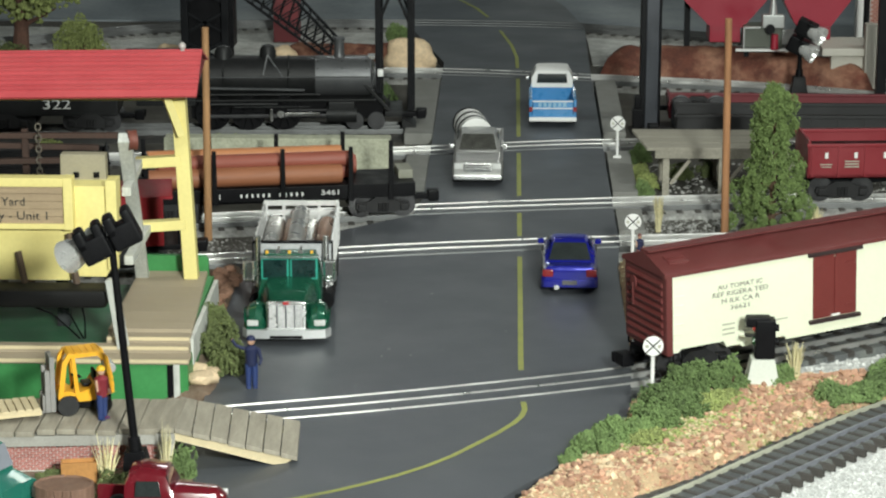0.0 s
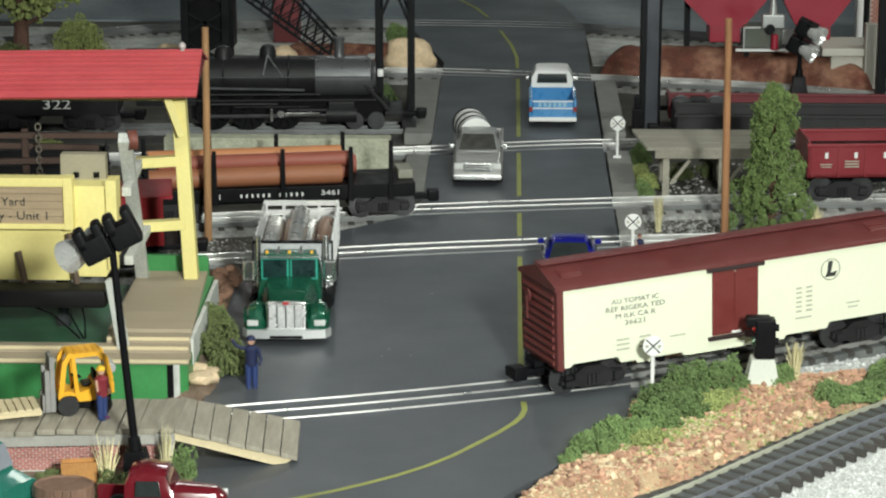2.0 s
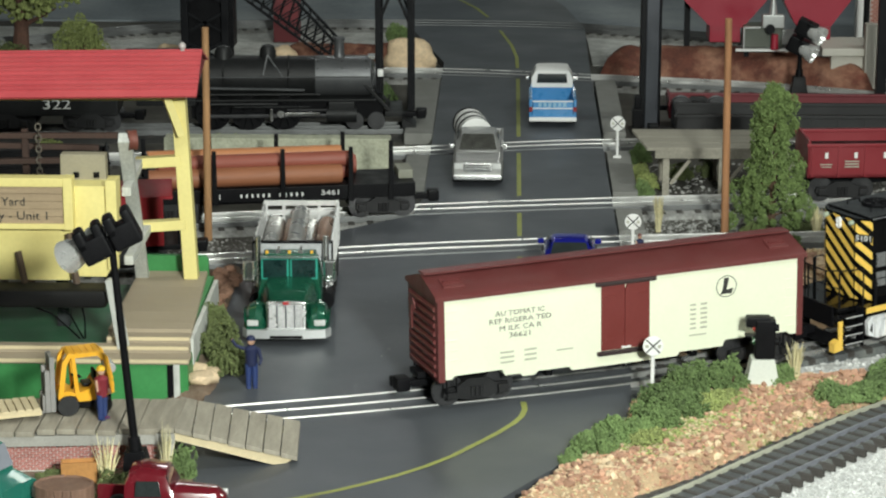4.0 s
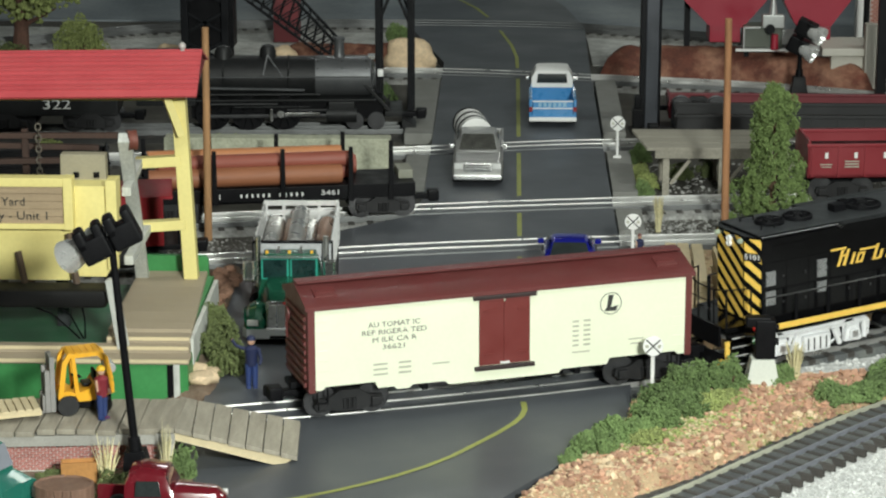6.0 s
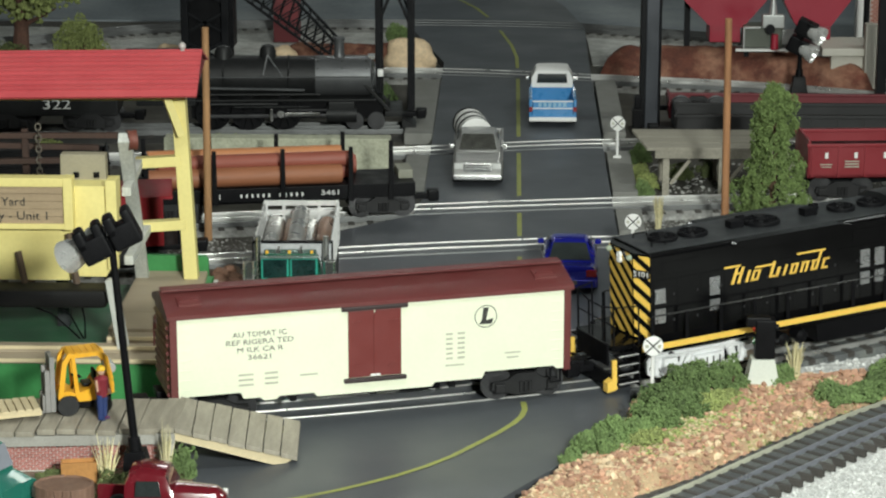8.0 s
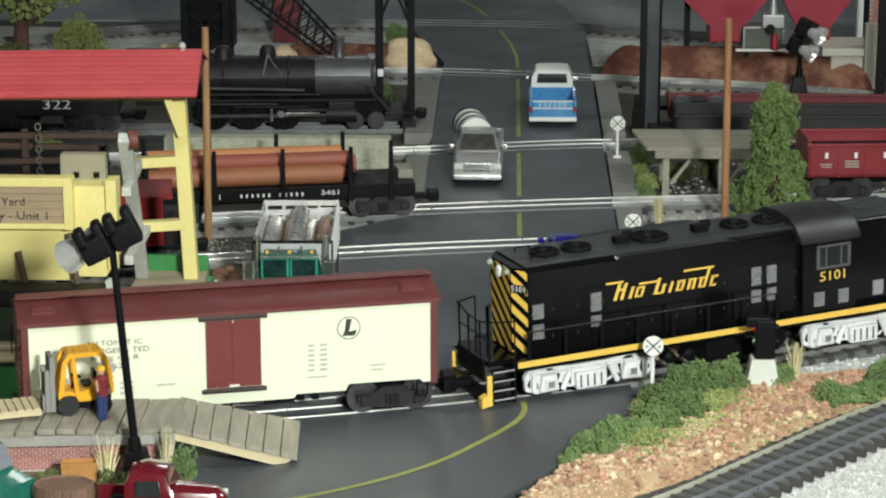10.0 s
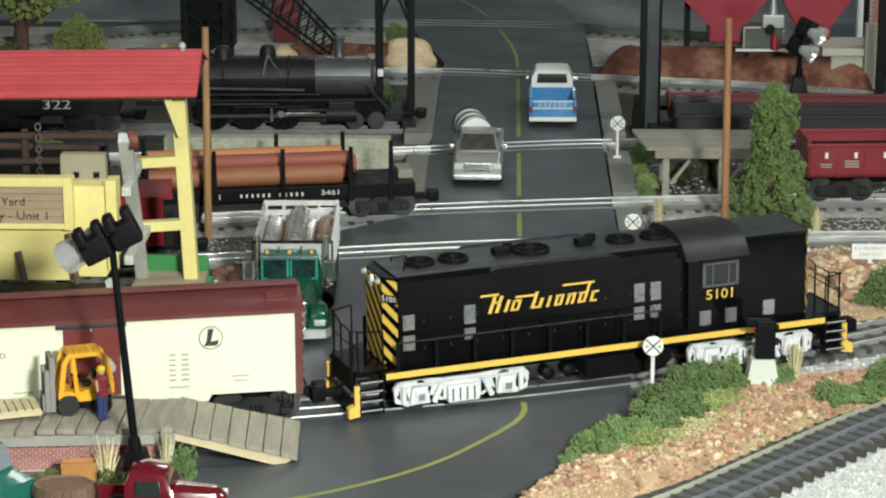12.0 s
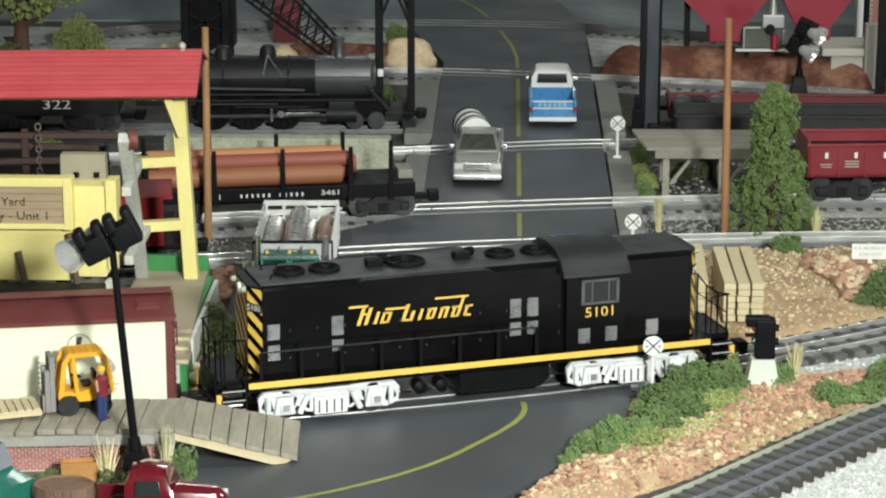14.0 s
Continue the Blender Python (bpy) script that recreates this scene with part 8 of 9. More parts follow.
sb = thing("notice_sign", "white notice board with faint grey words on a post", "sign", pose(0.2535, 0.250, 0.004))
bm = bm_new()
box(bm, -0.0135, 0.0135, -0.0006, 0.0006, 0.0140, 0.0255, bev=0.0002)
bd_ = part("board", bm, WHITE, sb, "white board")
bm = bm_new()
box(bm, -0.0016, 0.0016, 0.0006, 0.002, -0.002, 0.0255)
part("post", bm, WHITE, sb)
lettering("lettering", "R R PROPERTY", 0.0036, GREYINK, bd_, pose(0, -0.0008, 0.0222, 90, 0, 0), width=0.0235)
lettering("lettering", "KEEP OUT", 0.0036, GREYINK, bd_, pose(0, -0.0008, 0.0175, 90, 0, 0), width=0.0160)


def lumber_stack(m, n=3, label="stack of pale planks beside the track"):
    s = thing("lumber_stack", label, "lumber", m, group="lumber stacks")
    for c in range(n):
        for k in range(6):
            bm = bm_new()
            box(bm, -0.0040, 0.0040, 0, 0.098, 0, 0.0041, bev=0.0004)
            part("board", bm, PALEW, s, "", pose((c - (n - 1) / 2) * 0.0094 + random.uniform(-0.0004, 0.0004), random.uniform(-0.001, 0.001), 0.003 + k * 0.0045, 0, 0, random.uniform(-0.4, 0.4)))
    for y in (0.012, 0.085):
        bm = bm_new()
        box(bm, -0.014, 0.014, y - 0.002, y + 0.002, -0.002, 0.003)
        part("bearer", bm, BARK, s)
    return s


lumber_stack(pose(0.1505, 0.122, 0.0055, 0, 0, 0))
lumber_stack(pose(0.1135, 0.130, 0.0055, 0, 0, -2))


# ---- trains and structures at the back ----
def truck_under(parent, x, y=0.0):
    return freight_truck(parent, x, [])


def log_car(m):
    c = thing("log_flatcar", "black model flatcar with stakes carrying reddish-brown logs", "freight car", m)
    bm = bm_new()
    box(bm, -0.125, 0.098, -0.026, 0.026, 0.0175, 0.0285, bev=0.0006)
    box(bm, -0.120, 0.094, -0.010, 0.010, 0.012, 0.018)
    part("bed", bm, BLACK, c, "black flat bed")
    for s in (-1, 1):
        for x in (-0.115, -0.062, -0.008, 0.046, 0.078):
            if x > 0.05 and s > 0:
                continue
            bm = bm_new()
            box(bm, x - 0.0022, x + 0.0022, min(s * 0.0265, s * 0.0295), max(s * 0.0265, s * 0.0295), 0.016, 0.060 if x < 0.06 else 0.064, taper=(0.75, 0.8), bev=0.0005)
            part("stake", bm, BLACK, c, "black upright stake")
    bm = bm_new()
    box(bm, 0.086, 0.098, -0.012, 0.012, 0.0285, 0.036, bev=0.001)
    part("winch_box", bm, paint("winch_grey", (0.25, 0.25, 0.2), 0.6), c, "grey end box")
    cols = [paint("log_brown", (0.30, 0.115, 0.055), 0.6, 0, 0.15, 60, 0.15, 300, stretch=(0.4, 6, 6)), paint("log_red", (0.27, 0.075, 0.05), 0.6, 0, 0.15, 60, 0.15, 300, stretch=(0.4, 6, 6)), paint("log_orange", (0.48, 0.20, 0.085), 0.55, 0, 0.15, 60, 0.15, 300, stretch=(0.4, 6, 6))]
    for x1, y, z, r, mt in ((0.040, -0.0165, 0.0360, 0.0078, cols[0]), (0.048, -0.001, 0.0362, 0.0080, cols[1]), (0.055, 0.0150, 0.0360, 0.0078, cols[1]), (0.050, -0.0088, 0.0462, 0.0064, cols[1]), (0.042, 0.0062, 0.0478, 0.0064, cols[2])):
        bm = bm_new()
        lathe(bm, [(r * 0.96, -0.155), (r, -0.153), (r, -0.002), (r * 0.95, 0.0), (r * 0.5, 0.0003)], 18, pose(x1, y, z, 0, 90, 0))
        part("log", bm, mt, c, "smooth reddish-brown log")
    truck_under(c, 0.072)
    truck_under(c, -0.098)
    coupler(c, 0.098, 1)
    bm = bm_new()
    box(bm, 0.084, 0.092, -0.016, 0.016, 0.0185, 0.0205)
    part("end_sill", bm, BLACK, c)
    # plain bars where the maker's name stands; the number can be read
    bars("name_marks", WHITE, c, pose(0, -0.0262, 0), [(-0.041 + 0.0044 * i, 0.0225, 0.0014, 0.0028) for i in range(12) if i != 6])
    lettering("lettering", "3461", 0.0055, WHITE, c, pose(0.030, -0.0263, 0.0228, 90, 0, 0), width=0.0140)
    lettering("lettering", "3461", 0.0055, WHITE, c, pose(-0.064, -0.0263, 0.0222, 90, 0, 0), width=0.0140)
    return c


log_car(pose(-0.184, 0.4375, 0.001, 0, 0, 10.5))

STONEW = paint("mottled_pale_stone", (0.40, 0.41, 0.31), 0.85, 0, 0.35, 120, 0.9, 420, dirt=(0.42, 0.42, 0.32), dirt_amt=0.7)
bm = bm_new()
vs = box(bm, -0.300, -0.1085, 0.545, 0.562, -0.008, 0.0390, bev=0.0015)
solid("retaining_wall", bm, STONEW, "mottled pale grey-green stone wall beside the track", "wall", "structure")


def steam_engine(m):
    IRON = paint("steam_black", (0.015, 0.0155, 0.016), 0.42, 0.0, 0.25, 50, 0.15, 300, spec=0.22)
    GRAPH = paint("smokebox_graphite", (0.095, 0.098, 0.102), 0.38, 0.35, 0.2, 40, 0.1, 300)
    e = thing("steam_locomotive", "black model steam locomotive with graphite smokebox", "locomotive", m)
    bm = bm_new()
    lathe(bm, [(0.0185, -0.160), (0.0192, -0.158), (0.0192, -0.100), (0.0186, -0.098), (0.0186, -0.051), (0.0192, -0.050)], 28, pose(0, 0, 0.0475, 0, 90, 0))
    for x in (-0.135, -0.075):
        lathe(bm, [(0.0192, -0.0008), (0.0196, 0.0), (0.0192, 0.0008)], 28, pose(x, 0, 0.0475, 0, 90, 0))
    b = part("boiler", bm, IRON, e, "black boiler barrel")
    bm = bm_new()
    lathe(bm, [(0.0188, -0.050), (0.0190, 0.0), (0.0182, 0.0015), (0.0130, 0.0030), (0.0120, 0.0055), (0.004, 0.0060)], 28, pose(0, 0, 0.0475, 0, 90, 0))
    sm = part("smokebox", bm, GRAPH, e, "graphite grey smokebox")
    bm = bm_new()
    lathe(bm, [(0.0062, 0), (0.0048, 0.003), (0.0045, 0.014), (0.0055, 0.0165), (0.0055, 0.018), (0.0040, 0.018)], 18, pose(-0.028, 0, 0.0655))
    part("smokestack", bm, GRAPH, sm, "grey smokestack")
    for x, r, h in ((-0.094, 0.0078, 0.013), (-0.135, 0.0085, 0.012)):
        bm = bm_new()
        lathe(bm, [(r * 1.1, 0), (r, 0.003), (r * 0.95, h * 0.6), (r * 0.7, h * 0.9), (r * 0.2, h)], 18, pose(x, 0, 0.0645))
        part("dome", bm, IRON, b, "black boiler dome")
    bm = bm_new()
    cyl(bm, (-0.094, -0.010, 0.069), (-0.098, -0.0193, 0.052), 0.0008, seg=6)
    cyl(bm, (-0.094, -0.010, 0.069), (-0.080, -0.0190, 0.050), 0.0008, seg=6)
    cyl(bm, (-0.150, -0.0195, 0.0500), (0.0, -0.0195, 0.0500), 0.0006, seg=6)
    cyl(bm, (-0.150, -0.0200, 0.0400), (-0.060, -0.0200, 0.0380), 0.0012, seg=6)
    part("piping", bm, GRAPH, b, "thin pipes along the boiler")
    bm = bm_new()
    box(bm, -0.168, 0.006, -0.0240, 0.0240, 0.0280, 0.0298, bev=0.0004)
    part("running_board", bm, IRON, e, "black running board")
    bm = bm_new()
    box(bm, -0.215, -0.160, -0.0225, 0.0225, 0.024, 0.0660, bev=0.0012)
    cab = part("cab", bm, IRON, e, "black cab")
    bm = bm_new()
    prism(bm, [(-0.026, 0.0640), (-0.020, 0.0705), (0, 0.0735), (0.020, 0.0705), (0.026, 0.0640)], -0.225, -0.155, Matrix(((0, 1, 0, 0), (1, 0, 0, 0), (0, 0, 1, 0), (0, 0, 0, 1))))
    part("cab_roof", bm, IRON, cab)
    for x in (-0.198, -0.178):
        bm = bm_new()
        box(bm, x - 0.007, x + 0.007, -0.0232, -0.0222, 0.046, 0.0585)
        part("cab_window", bm, paint("dark_opening", (0.006, 0.006, 0.007), 0.3), cab, "dark cab window")
    bm = bm_new()
    box(bm, -0.165, 0.012, -0.012, 0.012, 0.010, 0.0285)
    part("frame", bm, BLACK, e)
    for x in (-0.145, -0.112, -0.079):
        for s in (-1, 1):
            bm = bm_new()
            lathe(bm, [(0.0158, -0.001), (0.0162, 0.0), (0.0150, 0.0005), (0.0150, 0.003), (0.0128, 0.003), (0.0125, 0.0015), (0.004, 0.0015), (0.0035, 0.0035)], 24, pose(x, s * 0.0165, 0.0160, 90 * s if s < 0 else -90))
            dw = part("driving_wheel", bm, BLACK, e, "dark spoked driving wheel")
            for j in range(10):
                a = j * math.pi / 5
                bm = bm_new()
                cyl(bm, (x + 0.0035 * math.cos(a), s * 0.0180, 0.016 + 0.0035 * math.sin(a)), (x + 0.0130 * math.cos(a), s * 0.0180, 0.016 + 0.0130 * math.sin(a)), 0.0008, seg=5)
                part("spoke", bm, BLACK, dw)
    bm = bm_new()
    box(bm, -0.150, -0.076, -0.0225, -0.0212, 0.0125, 0.0155, bev=0.0004)
    box(bm, -0.112, -0.040, -0.0242, -0.0228, 0.0135, 0.0160, bev=0.0004)
    box(bm, -0.076, -0.030, -0.0255, -0.0243, 0.0195, 0.0210)
    part("side_rod", bm, WHEELM, e, "dark steel side rods")
    bm = bm_new()
    box(bm, -0.078, -0.046, -0.0268, -0.0250, 0.0150, 0.0182, bev=0.0004)
    box(bm, -0.092, -0.089, -0.0268, -0.0245, 0.0100, 0.0215, bev=0.0006)
    cyl(bm, (-0.082, -0.0262, 0.0165), (-0.082, -0.0235, 0.0165), 0.0034, seg=14)
    part("main_rod", bm, CHROME, e, "bright steel main rod and crank")
    for x0, x1, z, r in ((-0.155, -0.045, 0.0345, 0.0011), (-0.150, -0.085, 0.0255, 0.0016), (-0.125, -0.055, 0.0228, 0.0008)):
        bm = bm_new()
        cyl(bm, (x0, -0.0235, z), (x1, -0.0235, z), r, seg=8)
        part("pipe", bm, IRON, e, "black pipe under the running board")
    for k in range(9):
        bm = bm_new()
        a = -0.95 + 0.42 * (k % 3)
        x = -0.048 + 0.0225 * (k // 3)
        cyl(bm, (x, -0.0188 * math.cos(a), 0.0475 + 0.0188 * math.sin(a) * -1), (x, -0.0196 * math.cos(a), 0.0475 + 0.0196 * math.sin(a) * -1), 0.0006, seg=6)
        part("rivet", bm, IRON, sm)
    for s in (-1, 1):
        bm = bm_new()
        cyl(bm, (-0.040, s * 0.0215, 0.0155), (-0.012, s * 0.0215, 0.0155), 0.0075, seg=18)
        box(bm, -0.038, -0.014, min(s * 0.0155, s * 0.0265), max(s * 0.0155, s * 0.0265), 0.0195, 0.0280, bev=0.001)
        part("cylinder", bm, IRON, e, "black steam cylinder")
    for x in (-0.014, 0.006):
        for s in (-1, 1):
            bm = bm_new()
            lathe(bm, [(0.0082, -0.001), (0.0084, 0), (0.0076, 0.0005), (0.0076, 0.003), (0.005, 0.003), (0.0045, 0.0018), (0.001, 0.0025)], 18, pose(x, s * 0.0165, 0.0082, 90 * s if s < 0 else -90))
            part("pilot_wheel", bm, WHEELM, e, "dark pilot wheel")
    bm = bm_new()
    for y in (-0.017, 0.017):
        beam(bm, (-0.006, y, 0.044), (0.022, y, 0.014), 0.0022, 0.0030)
    box(bm, 0.014, 0.030, -0.025, 0.025, 0.0135, 0.0185, bev=0.0006)
    prism(bm, [(0.030, 0.0135), (0.030, 0.010), (0.044, 0.0015), (0.030, 0.0015)], -0.019, 0.019)
    for y in (-0.014, 0.014):
        cyl(bm, (0.018, y, 0.0185), (0.018, y, 0.0265), 0.0010, seg=6)
    part("pilot", bm, IRON, e, "black pilot and deck braces")
    lamp_block("headlight", sm, 0.010, 0, 0.0500, 0.006, 0.007, 0.007, WHITE, "white headlight")
    coupler(e, 0.030, 1)
    bm = bm_new()
    for y in (-0.015, 0.015):
        tube(bm, [(0.002, y, 0.034), (0.004, y * 1.1, 0.064)], 0.0007)
    box(bm, -0.001, 0.005, -0.006, 0.006, 0.064, 0.067)
    part("front_rail", bm, CHROME, sm, "small bright front fittings")
    return e


steam_engine(pose(-0.1385, 0.772, 0.001, 0, 0, 3))


def tender(m):
    IRON = MATS["steam_black"]
    t = thing("tender", "black model coal tender with white number", "tender", m)
    bm = bm_new()
    box(bm, -0.075, 0.055, -0.0245, 0.0245, 0.0155, 0.0440, bev=0.0012)
    part("tank", bm, IRON, t, "black tender tank")
    bm = bm_new()
    for s in (-1, 1):
        box(bm, -0.02, 0.055, min(s * 0.0215, s * 0.0235), max(s * 0.0215, s * 0.0235), 0.0435, 0.0560, bev=0.0006)
    part("coal_board", bm, IRON, t)
    n = 160
    c = np.stack([rng.uniform(-0.018, 0.052, n), rng.uniform(-0.019, 0.019, n), rng.uniform(0.044, 0.053, n)], -1)
    share("coal", clumps("coal", c, rng.uniform(0.0015, 0.0032, n), paint("coal_black", (0.015, 0.015, 0.016), 0.4, 0, 0.3, 200, 0.5), rng), t, pose(0, 0, 0), "heap of black coal")
    lettering("lettering", "322", 0.0130, WHITE, t, pose(-0.001, -0.0249, 0.0262, 90, 0, 0), width=0.0255)
    truck_under(t, 0.030)
    truck_under(t, -0.048)
    coupler(t, 0.055, 1)
    return t


tender(pose(-0.4245, 0.757, 0.001, 0, 0, 3))
track("three-rail siding under the steam locomotive", [(-0.70, 0.7425), (-0.40, 0.7582), (-0.086, 0.7747)], bed=paint("cinder_bed", (0.035, 0.034, 0.032), 0.9, 0, 0.4, 160, 0.8, 520), rail=RAIL_DULL, mid=RAIL_DULL, rail_w=0.0015)


def red_work_car(m):
    RED = paint("caboose_red", (0.30, 0.012, 0.018), 0.4, 0, 0.12, 60, 0.06)
    c = thing("caboose", "red model caboose half hidden behind the loading shed", "freight car", m)
    bm = bm_new()
    box(bm, -0.10, 0.085, -0.024, 0.024, 0.0175, 0.0560, bev=0.0008)
    b = part("body", bm, RED, c, "red body")
    for x in (-0.06, -0.02, 0.02, 0.055):
        bm = bm_new()
        box(bm, x - 0.006, x + 0.006, -0.0247, -0.0238, 0.034, 0.046)
        part("window", bm, MATS["dark_opening"], b, "dark window")
    bm = bm_new()
    prism(bm, [(-0.027, 0.0555), (0, 0.063), (0.027, 0.0555), (0.027, 0.0540), (-0.027, 0.0540)], -0.105, 0.092, Matrix(((0, 1, 0, 0), (1, 0, 0, 0), (0, 0, 1, 0), (0, 0, 0, 1))))
    part("roof", bm, RED, c, "red roof")
    bm = bm_new()
    box(bm, -0.108, 0.098, -0.022, 0.022, 0.0140, 0.0178, bev=0.0005)
    for y in (-0.02, -0.008, 0.008, 0.02):
        cyl(bm, (0.096, y, 0.017), (0.096, y, 0.033), 0.0007, seg=6)
    tube(bm, [(0.096, -0.02, 0.033), (0.096, 0.02, 0.033)], 0.0007)
    part("end_platform", bm, BLACK, c, "black end platform with railing")
    truck_under(c, 0.06)
    truck_under(c, -0.07)
    coupler(c, 0.095, 1)
    return c


red_work_car(pose(-0.350, 0.2812, 0.001, 0, 0, 8.5))


def gondola(m, body, label, L, W, z0, z1, marks=False, load=None, inner=None):
    g = thing("gondola_car", label, "freight car", m, group="gondolas at the back")
    bm = bm_new()
    box(bm, -L / 2, L / 2, -W, W, z0, z0 + 0.003, bev=0.0004)
    part("floor", bm, body, g)
    for s in (-1, 1):
        bm = bm_new()
        box(bm, -L / 2, L / 2, min(s * W, s * (W - 0.0022)), max(s * W, s * (W - 0.0022)), z0, z1, bev=0.0004)
        box(bm, -L / 2 - 0.001, L / 2 + 0.001, min(s * (W + 0.0012), s * (W - 0.0028)), max(s * (W + 0.0012), s * (W - 0.0028)), z1 - 0.0028, z1, bev=0.0005)
        for k in range(11):
            x = -L / 2 + 0.004 + k * (L - 0.008) / 10
            box(bm, x - 0.0011, x + 0.0011, min(s * W, s * (W + 0.0014)), max(s * W, s * (W + 0.0014)), z0 + 0.001, z1 - 0.002)
        part("side", bm, body, g, "ribbed side")
        bm = bm_new()
        box(bm, min(s * L / 2, s * (L / 2 - 0.0022)), max(s * L / 2, s * (L / 2 - 0.0022)), -W, W, z0, z1 + 0.003, bev=0.0006)
        part("end", bm, body, g, "end wall")
    if inner:
        bm = bm_new()
        box(bm, -L / 2 + 0.003, L / 2 - 0.003, -W + 0.003, W - 0.003, z0 + 0.002, z1 - 0.010)
        part("lining", bm, inner, g, "dark inside")
    if marks:
        bars("marks", WHITE, g, pose(0, -W - 0.0016, 0), [(-L / 2 + 0.0150, z0 + 0.0190, 0.0026, 0.0048), (-L / 2 + 0.0390, z0 + 0.0190, 0.0026, 0.0048), (-L / 2 + 0.0630, z0 + 0.0190, 0.0026, 0.0048)] )
        bars("small_marks", GREYINK, g, pose(0, -W - 0.0016, 0), [(-L / 2 + 0.015, z0 + 0.0115, 0.010, 0.0008), (-L / 2 + 0.015, z0 + 0.0095, 0.008, 0.0008), (-L / 2 + 0.036, z0 + 0.0140, 0.012, 0.0010), (-L / 2 + 0.036, z0 + 0.0118, 0.011, 0.0010), (-L / 2 + 0.036, z0 + 0.0095, 0.012, 0.0010)])
    truck_under(g, -L / 2 + 0.030)
    truck_under(g, L / 2 - 0.030)
    coupler(g, -L / 2, -1)
    bm = bm_new()
    box(bm, -L / 2 + 0.01, L / 2 - 0.01, -0.008, 0.008, 0.0125, z0 + 0.001)
    part("underframe", bm, BLACK, g)
    return g


REDG = paint("gondola_red", (0.23, 0.020, 0.028), 0.45, 0, 0.1, 50, 0.06)
gondola(pose(0.3445, 0.519, 0.001, 0, 0, 4), REDG, "dark red model gondola with white marks on its ribbed side", 0.225, 0.0290, 0.0215, 0.0500, True, inner=BLACK)
# black body greyed: the light on its near wall is in the colour
gondola(pose(0.262, 0.712, 0.001, 0, 0, 0), paint("hopper_black_lit", (0.034, 0.034, 0.035), 0.55, 0, 0.35, 50, 0.3, spec=0.2), "long black model gondola, empty and dusty", 0.245, 0.0275, 0.0115, 0.0305, inner=paint("dark_dust", (0.025, 0.023, 0.020), 0.8, 0, 0.4, 60, 0.5))
gondola(pose(0.275, 0.800, 0.002, 0, 0, -1), paint("gondola_dark_red", (0.13, 0.012, 0.018), 0.5, 0, 0.2, 50, 0.1), "dark red model gondola standing behind the black one", 0.27, 0.0275, 0.0065, 0.0205, inner=BLACK)


def trestle():
    t = thing("loading_dock", "grey weathered timber dock on braced posts beside the track", "platform", pose(0, 0.004, 0.0035))
    for k in range(11):
        bm = bm_new()
        y = 0.531 + k * 0.0066
        box(bm, 0.1065 + 0.0009 * k * -1, 0.225, y, y + 0.0062, 0.0290, 0.0318 + random.uniform(-0.0003, 0.0003), bev=0.0003)
        part("plank", bm, paint("dock_grey_wood", (0.30, 0.28, 0.23), 0.85, 0, 0.25, 60, 0.4, 500, rand=0.15, stretch=(1, 6, 1)), t)
    bm = bm_new()
    box(bm, 0.1135, 0.225, 0.5315, 0.5355, 0.0222, 0.0290, bev=0.0005)
    part("fascia", bm, MATS["dock_grey_wood"], t)
    for x in (0.1230, 0.170, 0.212):
        for y in (0.538, 0.595):
            bm = bm_new()
            beam(bm, (x, y, -0.012), (x, y, 0.0285), 0.0058, 0.0055)
            part("post", bm, MATS["dock_grey_wood"], t)
        bm = bm_new()
        beam(bm, (x + 0.004, 0.5372, -0.001), (x + 0.020, 0.5372, 0.020), 0.0026, 0.0030)
        part("brace", bm, MATS["dock_grey_wood"], t)
    return t


trestle()
for x, y, r in ((0.140, 0.60, 0.011), (0.165, 0.61, 0.012), (0.105, 0.60, 0.009), (0.108, 0.560, 0.010)):
    bush(x, y, -0.007, r, r, r * 1.1, 140, FOLIAGE_Y if x < 0.12 else FOLIAGE_D, 0.002, "olive scrub beside the dock")
for x, y, r in ((0.1075, 0.655, 0.010), (0.104, 0.525, 0.009), (-0.1045, 0.545, 0.010), (-0.110, 0.525, 0.008), (-0.13, 0.90, 0.012)):
    bush(x, y, -0.006, r, r, r * 1.4, 180, FOLIAGE, 0.0019, "light green scrub beside the kerb")


def tower(xs, ys, h, label, solid_legs=False):
    STEEL = paint("tower_black", (0.007, 0.0075, 0.009), 0.45, 0, 0.2, 60, 0.1, spec=0.15)
    t = thing("signal_tower", label, "tower")
    w = 0.0052 if not solid_legs else 0.006
    for x in xs:
        for y in ys:
            bm = bm_new()
            beam(bm, (x, y, -0.006), (x, y, h), w, w, 0.0004)
            part("leg", bm, STEEL, t, "black steel leg")
    zs = np.linspace(0.092, h + 0.01, 2)
    for y in ys:
        for i in range(1):
            for a, b in (((xs[0], zs[i]), (xs[1], zs[i + 1])), ((xs[1], zs[i]), (xs[0], zs[i + 1]))):
                bm = bm_new()
                beam(bm, (a[0], y, a[1]), (b[0], y, b[1]), 0.0028, 0.0022, 0)
                part("brace", bm, STEEL, t)
    for x in xs:
        for i in range(1):
            bm = bm_new()
            beam(bm, (x, ys[0], zs[i]), (x, ys[1], zs[i + 1]), 0.0028, 0.0022, 0)
            part("brace", bm, STEEL, t)
    return t


tower((-0.1315, -0.1015), (0.79, 0.835), 0.155, "black steel lattice signal tower beside the road")


